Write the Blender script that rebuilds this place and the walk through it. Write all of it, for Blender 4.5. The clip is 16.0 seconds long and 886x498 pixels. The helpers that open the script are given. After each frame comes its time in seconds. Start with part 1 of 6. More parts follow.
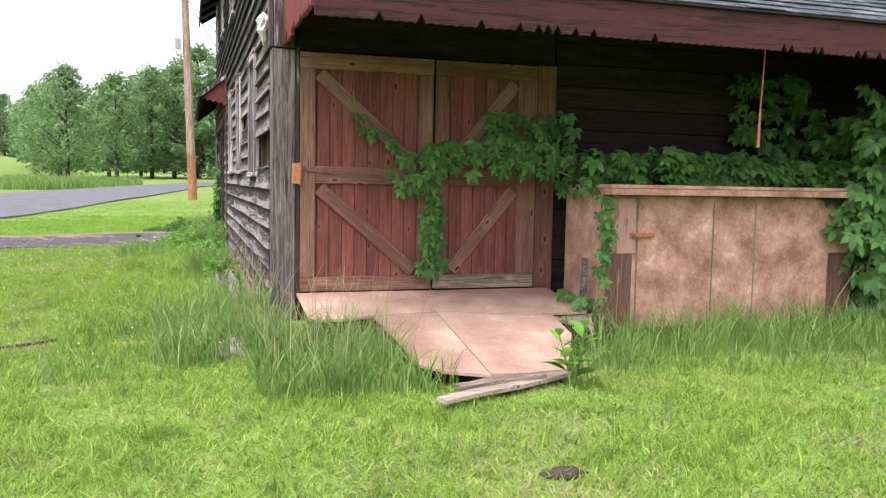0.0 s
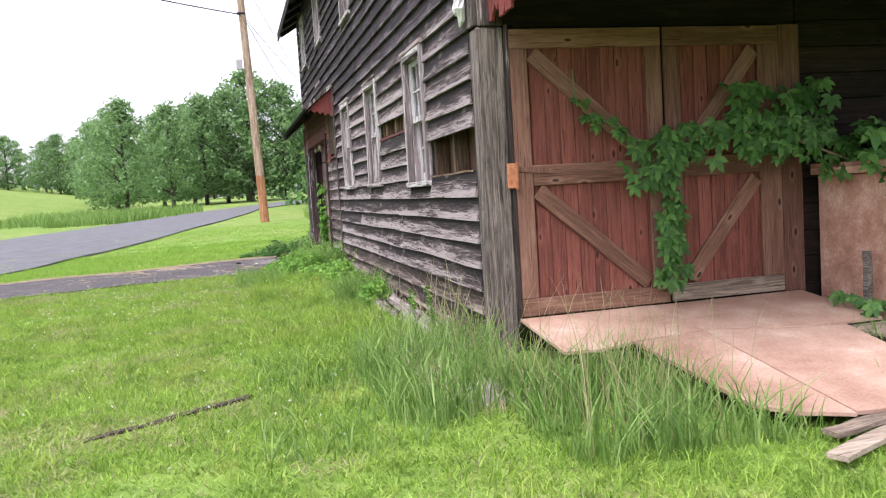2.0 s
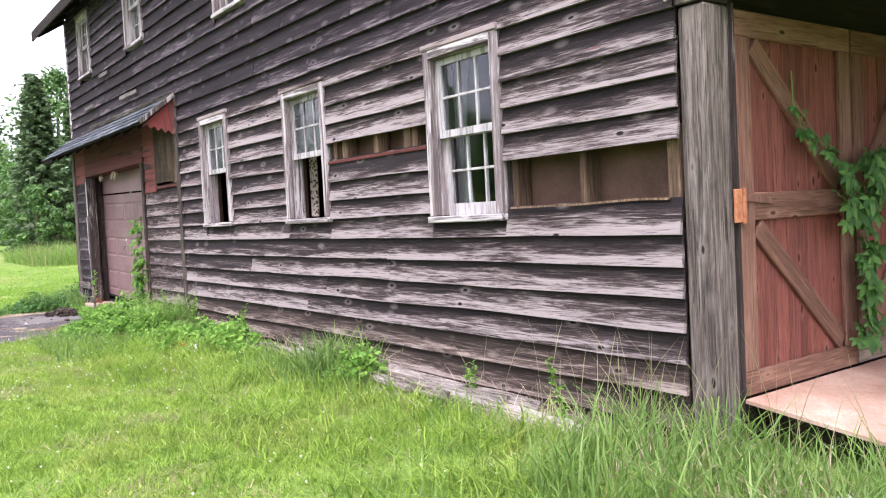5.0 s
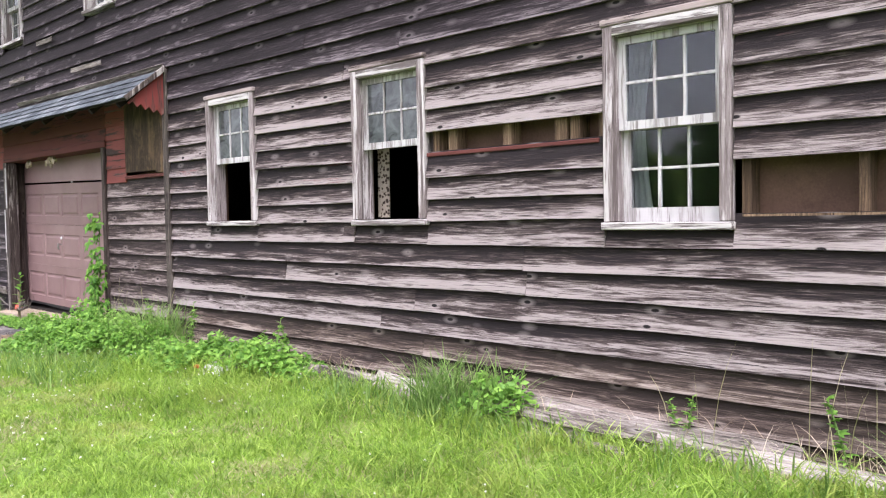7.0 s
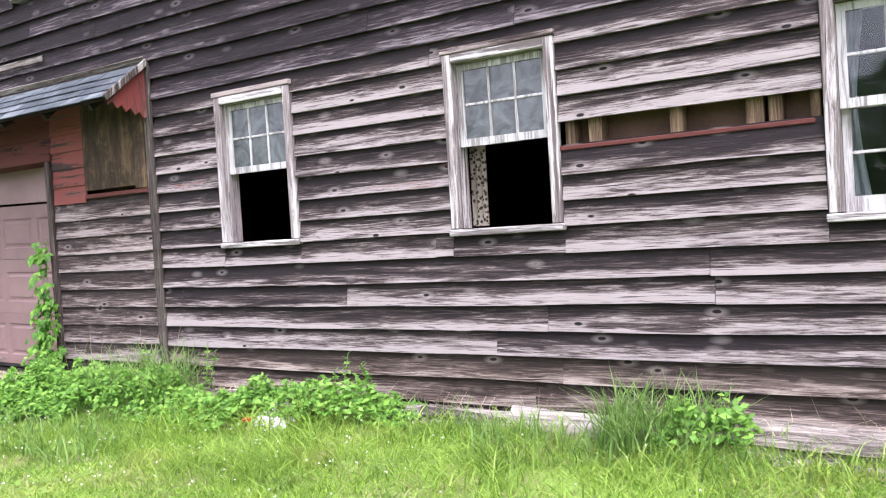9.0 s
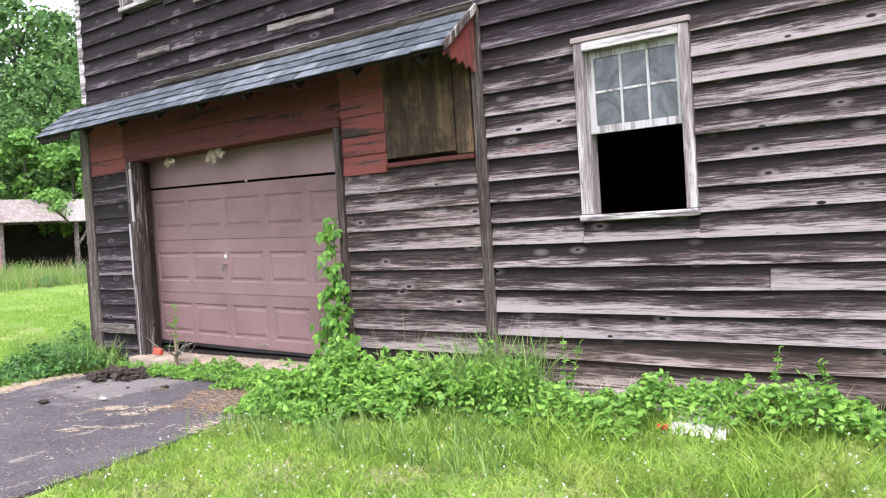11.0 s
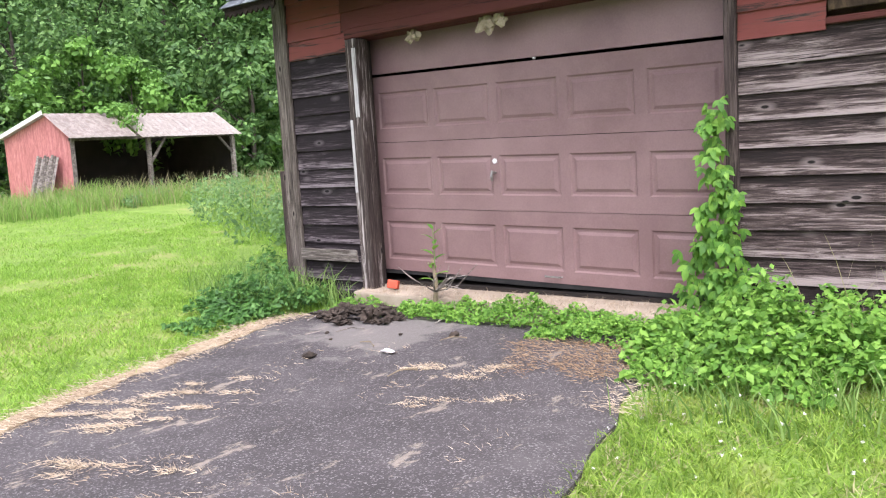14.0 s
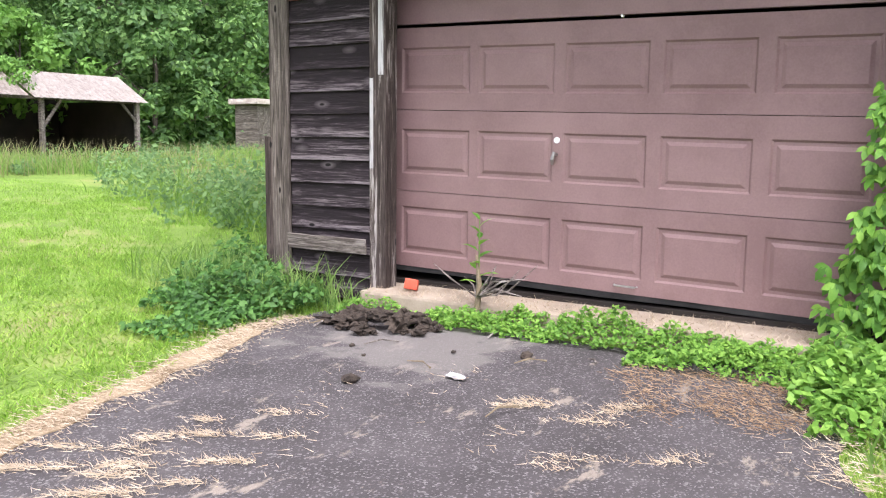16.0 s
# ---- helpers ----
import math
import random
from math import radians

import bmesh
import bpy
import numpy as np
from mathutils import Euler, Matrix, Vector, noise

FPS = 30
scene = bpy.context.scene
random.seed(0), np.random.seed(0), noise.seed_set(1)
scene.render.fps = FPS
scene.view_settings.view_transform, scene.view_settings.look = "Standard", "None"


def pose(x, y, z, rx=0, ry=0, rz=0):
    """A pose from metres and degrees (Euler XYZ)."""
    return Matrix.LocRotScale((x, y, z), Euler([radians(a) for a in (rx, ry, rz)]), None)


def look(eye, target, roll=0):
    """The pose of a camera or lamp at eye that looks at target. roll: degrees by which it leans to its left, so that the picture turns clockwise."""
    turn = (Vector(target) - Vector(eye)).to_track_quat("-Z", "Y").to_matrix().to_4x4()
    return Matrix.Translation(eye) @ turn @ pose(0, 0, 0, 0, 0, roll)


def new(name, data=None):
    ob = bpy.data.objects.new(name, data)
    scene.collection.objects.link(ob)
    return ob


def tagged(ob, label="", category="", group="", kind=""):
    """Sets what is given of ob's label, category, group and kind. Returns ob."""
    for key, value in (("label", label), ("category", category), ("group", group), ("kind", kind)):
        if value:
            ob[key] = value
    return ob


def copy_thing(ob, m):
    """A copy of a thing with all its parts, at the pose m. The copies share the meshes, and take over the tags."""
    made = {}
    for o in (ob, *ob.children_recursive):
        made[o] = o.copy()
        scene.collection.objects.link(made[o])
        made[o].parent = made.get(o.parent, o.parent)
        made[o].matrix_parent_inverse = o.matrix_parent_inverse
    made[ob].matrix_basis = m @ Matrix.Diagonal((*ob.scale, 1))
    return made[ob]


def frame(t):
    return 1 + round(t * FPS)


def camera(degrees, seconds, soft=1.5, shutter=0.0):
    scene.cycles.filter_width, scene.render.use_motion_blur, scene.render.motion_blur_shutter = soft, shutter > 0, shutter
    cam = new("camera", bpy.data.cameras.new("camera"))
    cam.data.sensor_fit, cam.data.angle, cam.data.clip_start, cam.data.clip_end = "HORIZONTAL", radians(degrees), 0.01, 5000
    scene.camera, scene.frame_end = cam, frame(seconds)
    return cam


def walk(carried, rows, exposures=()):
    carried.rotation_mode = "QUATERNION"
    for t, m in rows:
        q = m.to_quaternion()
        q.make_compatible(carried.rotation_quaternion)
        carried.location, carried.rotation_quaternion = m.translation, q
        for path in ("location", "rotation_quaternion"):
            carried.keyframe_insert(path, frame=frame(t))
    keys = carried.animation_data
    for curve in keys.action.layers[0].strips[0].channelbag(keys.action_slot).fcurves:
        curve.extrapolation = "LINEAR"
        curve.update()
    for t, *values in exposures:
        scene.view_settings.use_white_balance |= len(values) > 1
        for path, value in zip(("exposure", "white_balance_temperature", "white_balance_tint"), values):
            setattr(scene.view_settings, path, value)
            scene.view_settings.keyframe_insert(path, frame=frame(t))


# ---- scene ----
cam = camera(57.0, 16.0, 1.15)
METRES, EYE, TILT, LEAN, TURN = 16.0, 1.2, 0.0, 0.0, -17.4
ROWS = [
    (0.0, 0.0, 0.0, 0.0, 0.08, -4.7, -1.0),
    (0.5, -0.019, 0.0118, -0.0003, 2.17, -5.03, -0.25),
    (1.0, -0.0374, 0.0298, -0.0009, 3.48, -4.86, 0.91),
    (1.5, -0.0595, 0.0466, -0.0013, 3.61, -4.49, 2.73),
    (2.0, -0.082, 0.0646, -0.0004, 2.96, -4.25, 3.58),
    (2.5, -0.107, 0.0825, 0.0005, 2.17, -4.23, 2.79),
    (3.0, -0.1352, 0.1012, 0.0007, -0.92, -4.53, 3.57),
    (5.5, -0.2535, 0.2187, 0.0071, -21.92, -1.89, 3.04),
    (6.0, -0.2746, 0.244, 0.0083, -23.73, -1.63, 3.27),
    (6.5, -0.2977, 0.2706, 0.0083, -26.54, -1.88, 1.54),
    (7.0, -0.317, 0.2955, 0.0074, -29.28, -2.36, 1.02),
    (7.5, -0.3364, 0.3228, 0.0073, -32.55, -2.18, 1.77),
    (8.0, -0.3536, 0.3502, 0.0071, -36.69, -2.38, 2.03),
    (10.5, -0.4263, 0.5036, 0.0064, -42.8, -0.5, 4.58),
    (11.0, -0.4445, 0.5358, 0.0068, -35.49, -1.84, 3.57),
    (11.5, -0.4617, 0.5691, 0.0058, -28.67, -4.06, 3.5),
    (12.0, -0.4743, 0.6007, 0.0052, -26.78, -4.9, 2.86),
    (12.5, -0.4858, 0.628, 0.0044, -27.27, -5.85, 3.7),
    (13.0, -0.4911, 0.6568, 0.0031, -29.89, -6.26, 3.36),
    (13.5, -0.495, 0.6891, 0.0022, -32.56, -6.52, 3.4),
    (14.0, -0.498, 0.7177, 0.0024, -34.23, -7.09, 3.6),
    (14.5, -0.4977, 0.7446, 0.0025, -35.62, -7.4, 1.87),
    (15.0, -0.5013, 0.7699, -0.0008, -37.93, -7.31, 0.39),
    (15.5, -0.503, 0.794, -0.0044, -40.01, -7.58, -0.31),
    (16.0, -0.5032, 0.8156, -0.0056, -41.66, -7.62, -0.6),
]
walk(cam, [(t, pose(0, 0, EYE, TILT, LEAN, TURN) @ pose(METRES * x, METRES * y, METRES * z, 90 + pitch, roll, yaw)) for t, x, y, z, yaw, pitch, roll in ROWS],
     [(0.0, 1.45, 6250, 20), (1.5, 1.40, 6200, 22), (3.0, 1.42, 6200, 22), (5.5, 1.72, 6150, 27), (6.0, 1.55, 6200, 23), (6.5, 1.55, 6200, 23), (7.5, 1.78, 6200, 22), (8.0, 1.80, 6150, 22), (10.5, 1.98, 5900, 24), (11.0, 1.70, 6050, 21), (12.0, 1.32, 6250, 19), (12.5, 1.27, 6250, 20), (13.0, 1.32, 6250, 20), (13.5, 1.60, 6200, 21), (14.5, 1.62, 6200, 21), (16.0, 1.66, 6250, 20)])

# ---- sky and sun ----
world = bpy.data.worlds.new("overcast")
scene.world = world
world.use_nodes = True
wn = world.node_tree.nodes
wl = world.node_tree.links
sky = wn.new("ShaderNodeTexSky")
sky.sky_type = "NISHITA"
sky.sun_disc = False
sky.sun_elevation, sky.sun_rotation = radians(62), radians(228)
sky.air_density, sky.dust_density = 1.0, 3.0
hsv = wn.new("ShaderNodeHueSaturation")
hsv.inputs["Saturation"].default_value = 0.2
wl.new(sky.outputs[0], hsv.inputs["Color"])
wl.new(hsv.outputs[0], wn["Background"].inputs["Color"])
wn["Background"].inputs["Strength"].default_value = 0.15
sun_data = bpy.data.lights.new("sun", "SUN")
sun_data.energy, sun_data.angle, sun_data.color = 1.1, radians(30), (1.0, 0.98, 0.95)
sun = new("sun", sun_data)
sun.matrix_world = look((-17, -15, 42), (0, 0, 0))

# ---- materials ----


def ramp_node(nt, fac, stops):
    r = nt.nodes.new("ShaderNodeValToRGB")
    els = r.color_ramp.elements
    while len(els) < len(stops):
        els.new(0.5)
    for e, (p, c) in zip(els, stops):
        e.position, e.color = p, (*c, 1.0)
    nt.links.new(fac, r.inputs[0])
    return r.outputs[0]


def noise_node(nt, vec, scale, detail=4.0, rough=0.6, dist=0.0):
    n = nt.nodes.new("ShaderNodeTexNoise")
    n.inputs["Scale"].default_value, n.inputs["Detail"].default_value = scale, detail
    n.inputs["Roughness"].default_value, n.inputs["Distortion"].default_value = rough, dist
    nt.links.new(vec, n.inputs["Vector"])
    return n.outputs["Fac"]


def mix_node(nt, fac, a, b, mode="MIX"):
    m = nt.nodes.new("ShaderNodeMix")
    m.data_type, m.blend_type = "RGBA", mode
    for sock, val in ((m.inputs[0], fac), (m.inputs[6], a), (m.inputs[7], b)):
        if isinstance(val, (int, float)):
            sock.default_value = val
        elif isinstance(val, tuple):
            sock.default_value = (*val, 1.0)
        else:
            nt.links.new(val, sock)
    return m.outputs[2]


def math_node(nt, op, a, b=0.0, clamp=False):
    m = nt.nodes.new("ShaderNodeMath")
    m.operation, m.use_clamp = op, clamp
    for sock, val in ((m.inputs[0], a), (m.inputs[1], b)):
        if isinstance(val, (int, float)):
            sock.default_value = val
        else:
            nt.links.new(val, sock)
    return m.outputs[0]


def base_material(name, rough=0.8):
    m = bpy.data.materials.new(name)
    m.use_nodes = True
    nt = m.node_tree
    bsdf = nt.nodes["Principled BSDF"]
    bsdf.inputs["Roughness"].default_value = rough
    bsdf.inputs["Specular IOR Level"].default_value = 0.3
    return m, nt, bsdf


def coords(nt, stretch=(1, 1, 1), spread=30.0):
    """Object coordinates, shifted by the object's own random number."""
    tc = nt.nodes.new("ShaderNodeTexCoord")
    info = nt.nodes.new("ShaderNodeObjectInfo")
    off = math_node(nt, "MULTIPLY", info.outputs["Random"], spread)
    add = nt.nodes.new("ShaderNodeVectorMath")
    nt.links.new(tc.outputs["Object"], add.inputs[0])
    nt.links.new(off, add.inputs[1])
    mp = nt.nodes.new("ShaderNodeMapping")
    mp.inputs["Scale"].default_value = stretch
    nt.links.new(add.outputs[0], mp.inputs[0])
    return mp.outputs[0], add.outputs[0], info.outputs["Random"], tc


def bump(nt, bsdf, height, strength=0.4, distance=0.01):
    b = nt.nodes.new("ShaderNodeBump")
    b.inputs["Strength"].default_value, b.inputs["Distance"].default_value = strength, distance
    nt.links.new(height, b.inputs["Height"])
    nt.links.new(b.outputs[0], bsdf.inputs["Normal"])


def wood(name, axis, dark, mid, light, grain=70.0, knots=True, paint=None, paint_amount=0.0, rough=0.85, wear_shade=0.0, contrast=1.0, shift=0.0):
    """Weathered timber, its grain along the axis. paint: flaking remains of a coat. The board's lower edge pales by
    wear; shade under the lap above is put into the colour too.
    """
    m, nt, bsdf = base_material(name, rough)
    s = [grain] * 3
    s["xyz".index(axis)] = 3.6
    vec, plain, rnd, tc = coords(nt, s)
    fine = noise_node(nt, vec, 1.0, 8.0, 0.75, 0.9)
    s2 = [13.0] * 3
    s2["xyz".index(axis)] = 0.9
    mp = nt.nodes.new("ShaderNodeMapping")
    mp.inputs["Scale"].default_value = s2
    nt.links.new(plain, mp.inputs[0])
    broad = noise_node(nt, mp.outputs[0], 1.0, 5.0, 0.6, 0.8)
    tone = math_node(nt, "ADD", math_node(nt, "MULTIPLY", fine, 1.2), math_node(nt, "MULTIPLY", broad, 0.7))
    tone = math_node(nt, "SUBTRACT", tone, 0.42)
    tone = math_node(nt, "ADD", tone, math_node(nt, "MULTIPLY", math_node(nt, "SUBTRACT", rnd, 0.5), 0.2))
    if wear_shade:
        sep = nt.nodes.new("ShaderNodeSeparateXYZ")
        nt.links.new(tc.outputs["UV"], sep.inputs[0])
        low = math_node(nt, "SUBTRACT", 0.55, sep.outputs[1])
        uneven = math_node(nt, "ADD", math_node(nt, "MULTIPLY", broad, 1.6), 0.2)
        tone = math_node(nt, "ADD", tone, math_node(nt, "MULTIPLY", math_node(nt, "MULTIPLY", low, uneven), wear_shade))
    if contrast != 1.0:
        tone = math_node(nt, "ADD", math_node(nt, "MULTIPLY", math_node(nt, "SUBTRACT", tone, 0.58), contrast), 0.58 + shift)
    col = ramp_node(nt, tone, [(0.40, dark), (0.59, mid), (0.83, light)])
    height = tone
    s4 = [130.0] * 3
    s4["xyz".index(axis)] = 3.2
    mp4 = nt.nodes.new("ShaderNodeMapping")
    mp4.inputs["Scale"].default_value = s4
    nt.links.new(plain, mp4.inputs[0])
    crack = ramp_node(nt, noise_node(nt, mp4.outputs[0], 1.0, 3.0, 0.5, 0.3), [(0.33, (0.9, 0.9, 0.9)), (0.385, (0, 0, 0))])
    col = mix_node(nt, crack, col, tuple(c * 0.5 for c in dark))
    if knots:
        s3 = [8.0] * 3
        s3["xyz".index(axis)] = 3.4
        mp3 = nt.nodes.new("ShaderNodeMapping")
        mp3.inputs["Scale"].default_value = s3
        nt.links.new(plain, mp3.inputs[0])
        vo = nt.nodes.new("ShaderNodeTexVoronoi")
        vo.inputs["Scale"].default_value = 1.0
        nt.links.new(mp3.outputs[0], vo.inputs["Vector"])
        halo = ramp_node(nt, vo.outputs["Distance"], [(0.07, (1, 1, 1)), (0.26, (0, 0, 0))])
        col = mix_node(nt, math_node(nt, "MULTIPLY", halo, 0.5), col, light)
        spot = ramp_node(nt, vo.outputs["Distance"], [(0.07, (1, 1, 1)), (0.105, (0, 0, 0))])
        col = mix_node(nt, spot, col, tuple(c * 0.4 for c in dark))
    if paint:
        pm = ramp_node(nt, math_node(nt, "ADD", math_node(nt, "MULTIPLY", broad, 0.7), math_node(nt, "MULTIPLY", fine, 0.4)),
                       [(0.62 - paint_amount * 0.3, (0, 0, 0)), (0.68 - paint_amount * 0.3, (1, 1, 1))])
        big = noise_node(nt, plain, 2.5, 3.0)
        pcol = mix_node(nt, big, paint, tuple(c * 0.65 for c in paint))
        col = mix_node(nt, pm, col, pcol)
    nt.links.new(col, bsdf.inputs["Base Color"])
    bump(nt, bsdf, height, 0.7, 0.007)
    return m


def mottled(name, a, b, scale=6.0, rough=0.8, relief=0.3, c=None, fine=90.0, dist=0.004, metallic=0.0):
    """A surface of two or three tones, broad stains and fine grain."""
    m, nt, bsdf = base_material(name, rough)
    bsdf.inputs["Metallic"].default_value = metallic
    vec, plain, rnd, tc = coords(nt)
    broad = noise_node(nt, vec, scale, 5.0, 0.6)
    grain = noise_node(nt, vec, fine, 3.0, 0.6)
    tone = math_node(nt, "ADD", math_node(nt, "MULTIPLY", broad, 0.75), math_node(nt, "MULTIPLY", grain, 0.3))
    tone = math_node(nt, "ADD", tone, math_node(nt, "MULTIPLY", math_node(nt, "SUBTRACT", rnd, 0.5), 0.16))
    stops = [(0.36, a), (0.68, b)] if c is None else [(0.36, a), (0.56, b), (0.74, c)]
    nt.links.new(ramp_node(nt, tone, stops), bsdf.inputs["Base Color"])
    bump(nt, bsdf, tone, relief, dist)
    return m


def leafy(name, a, b, c, trans=0.3, rough=0.55, patch_scale=0.9, straw=None):
    """Leaves or blades, each island or object with a tone of its own."""
    m, nt, bsdf = base_material(name, rough)
    geo = nt.nodes.new("ShaderNodeNewGeometry")
    info = nt.nodes.new("ShaderNodeObjectInfo")
    tone = math_node(nt, "FRACT", math_node(nt, "ADD", geo.outputs["Random Per Island"], info.outputs["Random"]))
    tc = nt.nodes.new("ShaderNodeTexCoord")
    patch = noise_node(nt, tc.outputs["Object"], patch_scale, 6.0, 0.7)
    tone = math_node(nt, "ADD", math_node(nt, "MULTIPLY", tone, 0.5), math_node(nt, "MULTIPLY", patch, 0.55))
    col = ramp_node(nt, tone, [(0.2, a), (0.5, b), (0.8, c)])
    if straw:  # yellowed and worn patches of hand's and metre's breadth
        worn = math_node(nt, "ADD", math_node(nt, "MULTIPLY", noise_node(nt, tc.outputs["Object"], 1.1, 3.0, 0.5), 0.6), math_node(nt, "MULTIPLY", noise_node(nt, tc.outputs["Object"], 7.0, 3.0, 0.6), 0.4))
        col = mix_node(nt, ramp_node(nt, worn, [(0.53, (0, 0, 0)), (0.64, (0.5, 0.5, 0.5))]), col, straw)
        rank = noise_node(nt, tc.outputs["Object"], 5.0, 4.0, 0.6)
        col = mix_node(nt, ramp_node(nt, rank, [(0.34, (0.75, 0.75, 0.75)), (0.48, (0, 0, 0))]), col, a)
    nt.links.new(col, bsdf.inputs["Base Color"])
    tr = nt.nodes.new("ShaderNodeBsdfTranslucent")
    nt.links.new(col, tr.inputs["Color"])
    mx = nt.nodes.new("ShaderNodeMixShader")
    mx.inputs[0].default_value = trans
    nt.links.new(bsdf.outputs[0], mx.inputs[1])
    nt.links.new(tr.outputs[0], mx.inputs[2])
    nt.links.new(mx.outputs[0], nt.nodes["Material Output"].inputs["Surface"])
    return m


GREY_D, GREY_M, GREY_L = (0.015, 0.0105, 0.0115), (0.063, 0.046, 0.043), (0.305, 0.264, 0.255)
M_BOARD = wood("weathered_clapboard", "y", GREY_D, GREY_M, GREY_L, wear_shade=0.5, contrast=1.36, shift=-0.05)
M_BOARD_UPPER = wood("dark_upper_clapboard", "y", (0.012, 0.008, 0.0095), (0.034, 0.025, 0.029), (0.20, 0.17, 0.178), wear_shade=0.26, contrast=1.2, shift=-0.10)
M_BOARD_LOW = wood("damp_browned_clapboard", "y", (0.026, 0.018, 0.015), (0.094, 0.068, 0.056), (0.33, 0.275, 0.24), wear_shade=0.4, contrast=1.2)
M_BOARD_FLAT = wood("dark_flat_clapboard", "y", (0.019, 0.013, 0.012), (0.076, 0.055, 0.050), (0.33, 0.275, 0.26), wear_shade=0.34, contrast=1.2, shift=0.0)
M_BOARD_RED = wood("red_clapboard", "y", (0.05, 0.035, 0.03), (0.13, 0.10, 0.085), (0.30, 0.25, 0.22), paint=(0.25, 0.075, 0.062), paint_amount=0.5)
M_BOARD_TRACE = wood("clapboard_with_red_traces", "y", GREY_D, (0.06, 0.047, 0.044), GREY_L, paint=(0.14, 0.03, 0.028), paint_amount=0.0, wear_shade=0.5, contrast=1.36, shift=-0.05)
M_POST = wood("weathered_post", "z", (0.028, 0.022, 0.019), (0.095, 0.078, 0.066), (0.26, 0.225, 0.195), knots=True)
M_JAMB = wood("dark_door_jamb", "z", (0.018, 0.013, 0.012), (0.045, 0.032, 0.028), (0.13, 0.10, 0.09), paint=(0.36, 0.32, 0.30), paint_amount=-0.25)
M_TRIM = wood("peeling_trim", "z", (0.022, 0.016, 0.014), (0.06, 0.045, 0.039), (0.17, 0.14, 0.125), paint=(0.5, 0.46, 0.43), paint_amount=0.12)
M_DOOR_RED = wood("faded_red_plank", "z", (0.11, 0.036, 0.026), (0.21, 0.07, 0.05), (0.30, 0.12, 0.09), knots=True, contrast=0.7)
M_DOOR_RAIL = wood("brown_stained_rail", "x", (0.115, 0.056, 0.037), (0.22, 0.117, 0.078), (0.35, 0.21, 0.145), contrast=0.75)
M_DOOR_STILE = wood("brown_stained_stile", "z", (0.095, 0.046, 0.032), (0.18, 0.092, 0.063), (0.29, 0.168, 0.116), contrast=0.75)
M_SILL_WHITE = wood("peeling_white_trim_across", "y", (0.12, 0.10, 0.095), (0.26, 0.23, 0.225), (0.44, 0.41, 0.40), knots=False, paint=(0.62, 0.59, 0.57), paint_amount=0.32, grain=60)
M_CASE_WHITE = wood("peeling_white_trim_upright", "z", (0.13, 0.105, 0.10), (0.28, 0.24, 0.235), (0.45, 0.41, 0.40), knots=False, paint=(0.60, 0.565, 0.55), paint_amount=0.22, grain=60)
M_SASH = wood("flaking_white_sash", "z", (0.22, 0.2, 0.19), (0.4, 0.38, 0.37), (0.55, 0.53, 0.52), knots=False, paint=(0.60, 0.59, 0.58), paint_amount=0.35, grain=60)
M_STUD = wood("bare_stud", "z", (0.06, 0.038, 0.023), (0.14, 0.09, 0.055), (0.30, 0.21, 0.13))
M_FIBRE = mottled("brown_fibreboard", (0.075, 0.042, 0.028), (0.15, 0.09, 0.06), 3.0)
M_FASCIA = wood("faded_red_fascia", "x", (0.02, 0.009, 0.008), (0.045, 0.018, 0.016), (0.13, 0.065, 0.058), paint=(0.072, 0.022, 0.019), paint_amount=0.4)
M_FASCIA_UP = wood("faded_red_upright_board", "z", (0.08, 0.035, 0.03), (0.18, 0.06, 0.05), (0.36, 0.2, 0.18), paint=(0.23, 0.05, 0.042), paint_amount=0.5)
# Old red paint, darkened so that the canopy's shade is in the colour.
M_FASCIA_Y = wood("shade_darkened_red", "y", (0.03, 0.014, 0.012), (0.07, 0.03, 0.025), (0.15, 0.08, 0.07), paint=(0.125, 0.038, 0.031), paint_amount=0.6)
# Brown boards with the gloom under the porch put into their colour.
M_SHADEWOOD = wood("shade_darkened_board", "x", (0.008, 0.006, 0.0045), (0.02, 0.012, 0.009), (0.05, 0.03, 0.022))
# Near-black: the darkness of unlit rooms is put into the lining's colour.
M_INNER = mottled("unlit_barn_lining", (0.010, 0.008, 0.007), (0.024, 0.019, 0.016), 2.0)
M_SHINGLE = mottled("asphalt_shingle", (0.035, 0.042, 0.050), (0.085, 0.098, 0.11), 5.0, 0.9, 0.5, (0.20, 0.215, 0.23), 160.0)
M_PLY_RAMP = mottled("painted_plywood", (0.30, 0.175, 0.125), (0.44, 0.30, 0.225), 2.2, 0.75, 0.12, (0.58, 0.49, 0.41), 60.0)
M_PLY_BOX = mottled("weathered_painted_plywood", (0.25, 0.125, 0.088), (0.50, 0.29, 0.21), 4.5, 0.8, 0.35, (0.74, 0.54, 0.43), 45.0)
M_PLY_CLEAT = wood("weathered_cleat", "z", (0.22, 0.115, 0.085), (0.42, 0.235, 0.18), (0.60, 0.43, 0.36), grain=9, knots=True, paint=(0.50, 0.285, 0.225), paint_amount=0.45)
M_PLY_BOARD = wood("sun_browned_plywood", "z", (0.028, 0.018, 0.011), (0.052, 0.034, 0.020), (0.14, 0.092, 0.048), grain=7, knots=False)
M_SPLINTER = wood("splintered_grey_plank", "x", (0.14, 0.105, 0.08), (0.30, 0.24, 0.18), (0.48, 0.40, 0.32))
M_ROT = wood("rotten_silvery_plank", "y", (0.06, 0.05, 0.042), (0.19, 0.165, 0.145), (0.40, 0.365, 0.335))
M_SILVER = wood("silvery_rotten_plank", "y", (0.08, 0.066, 0.056), (0.27, 0.235, 0.21), (0.50, 0.46, 0.43))
M_GARAGE = mottled("mauve_brown_door_paint", (0.20, 0.125, 0.121), (0.285, 0.188, 0.182), 1.6, 0.5, 0.05)
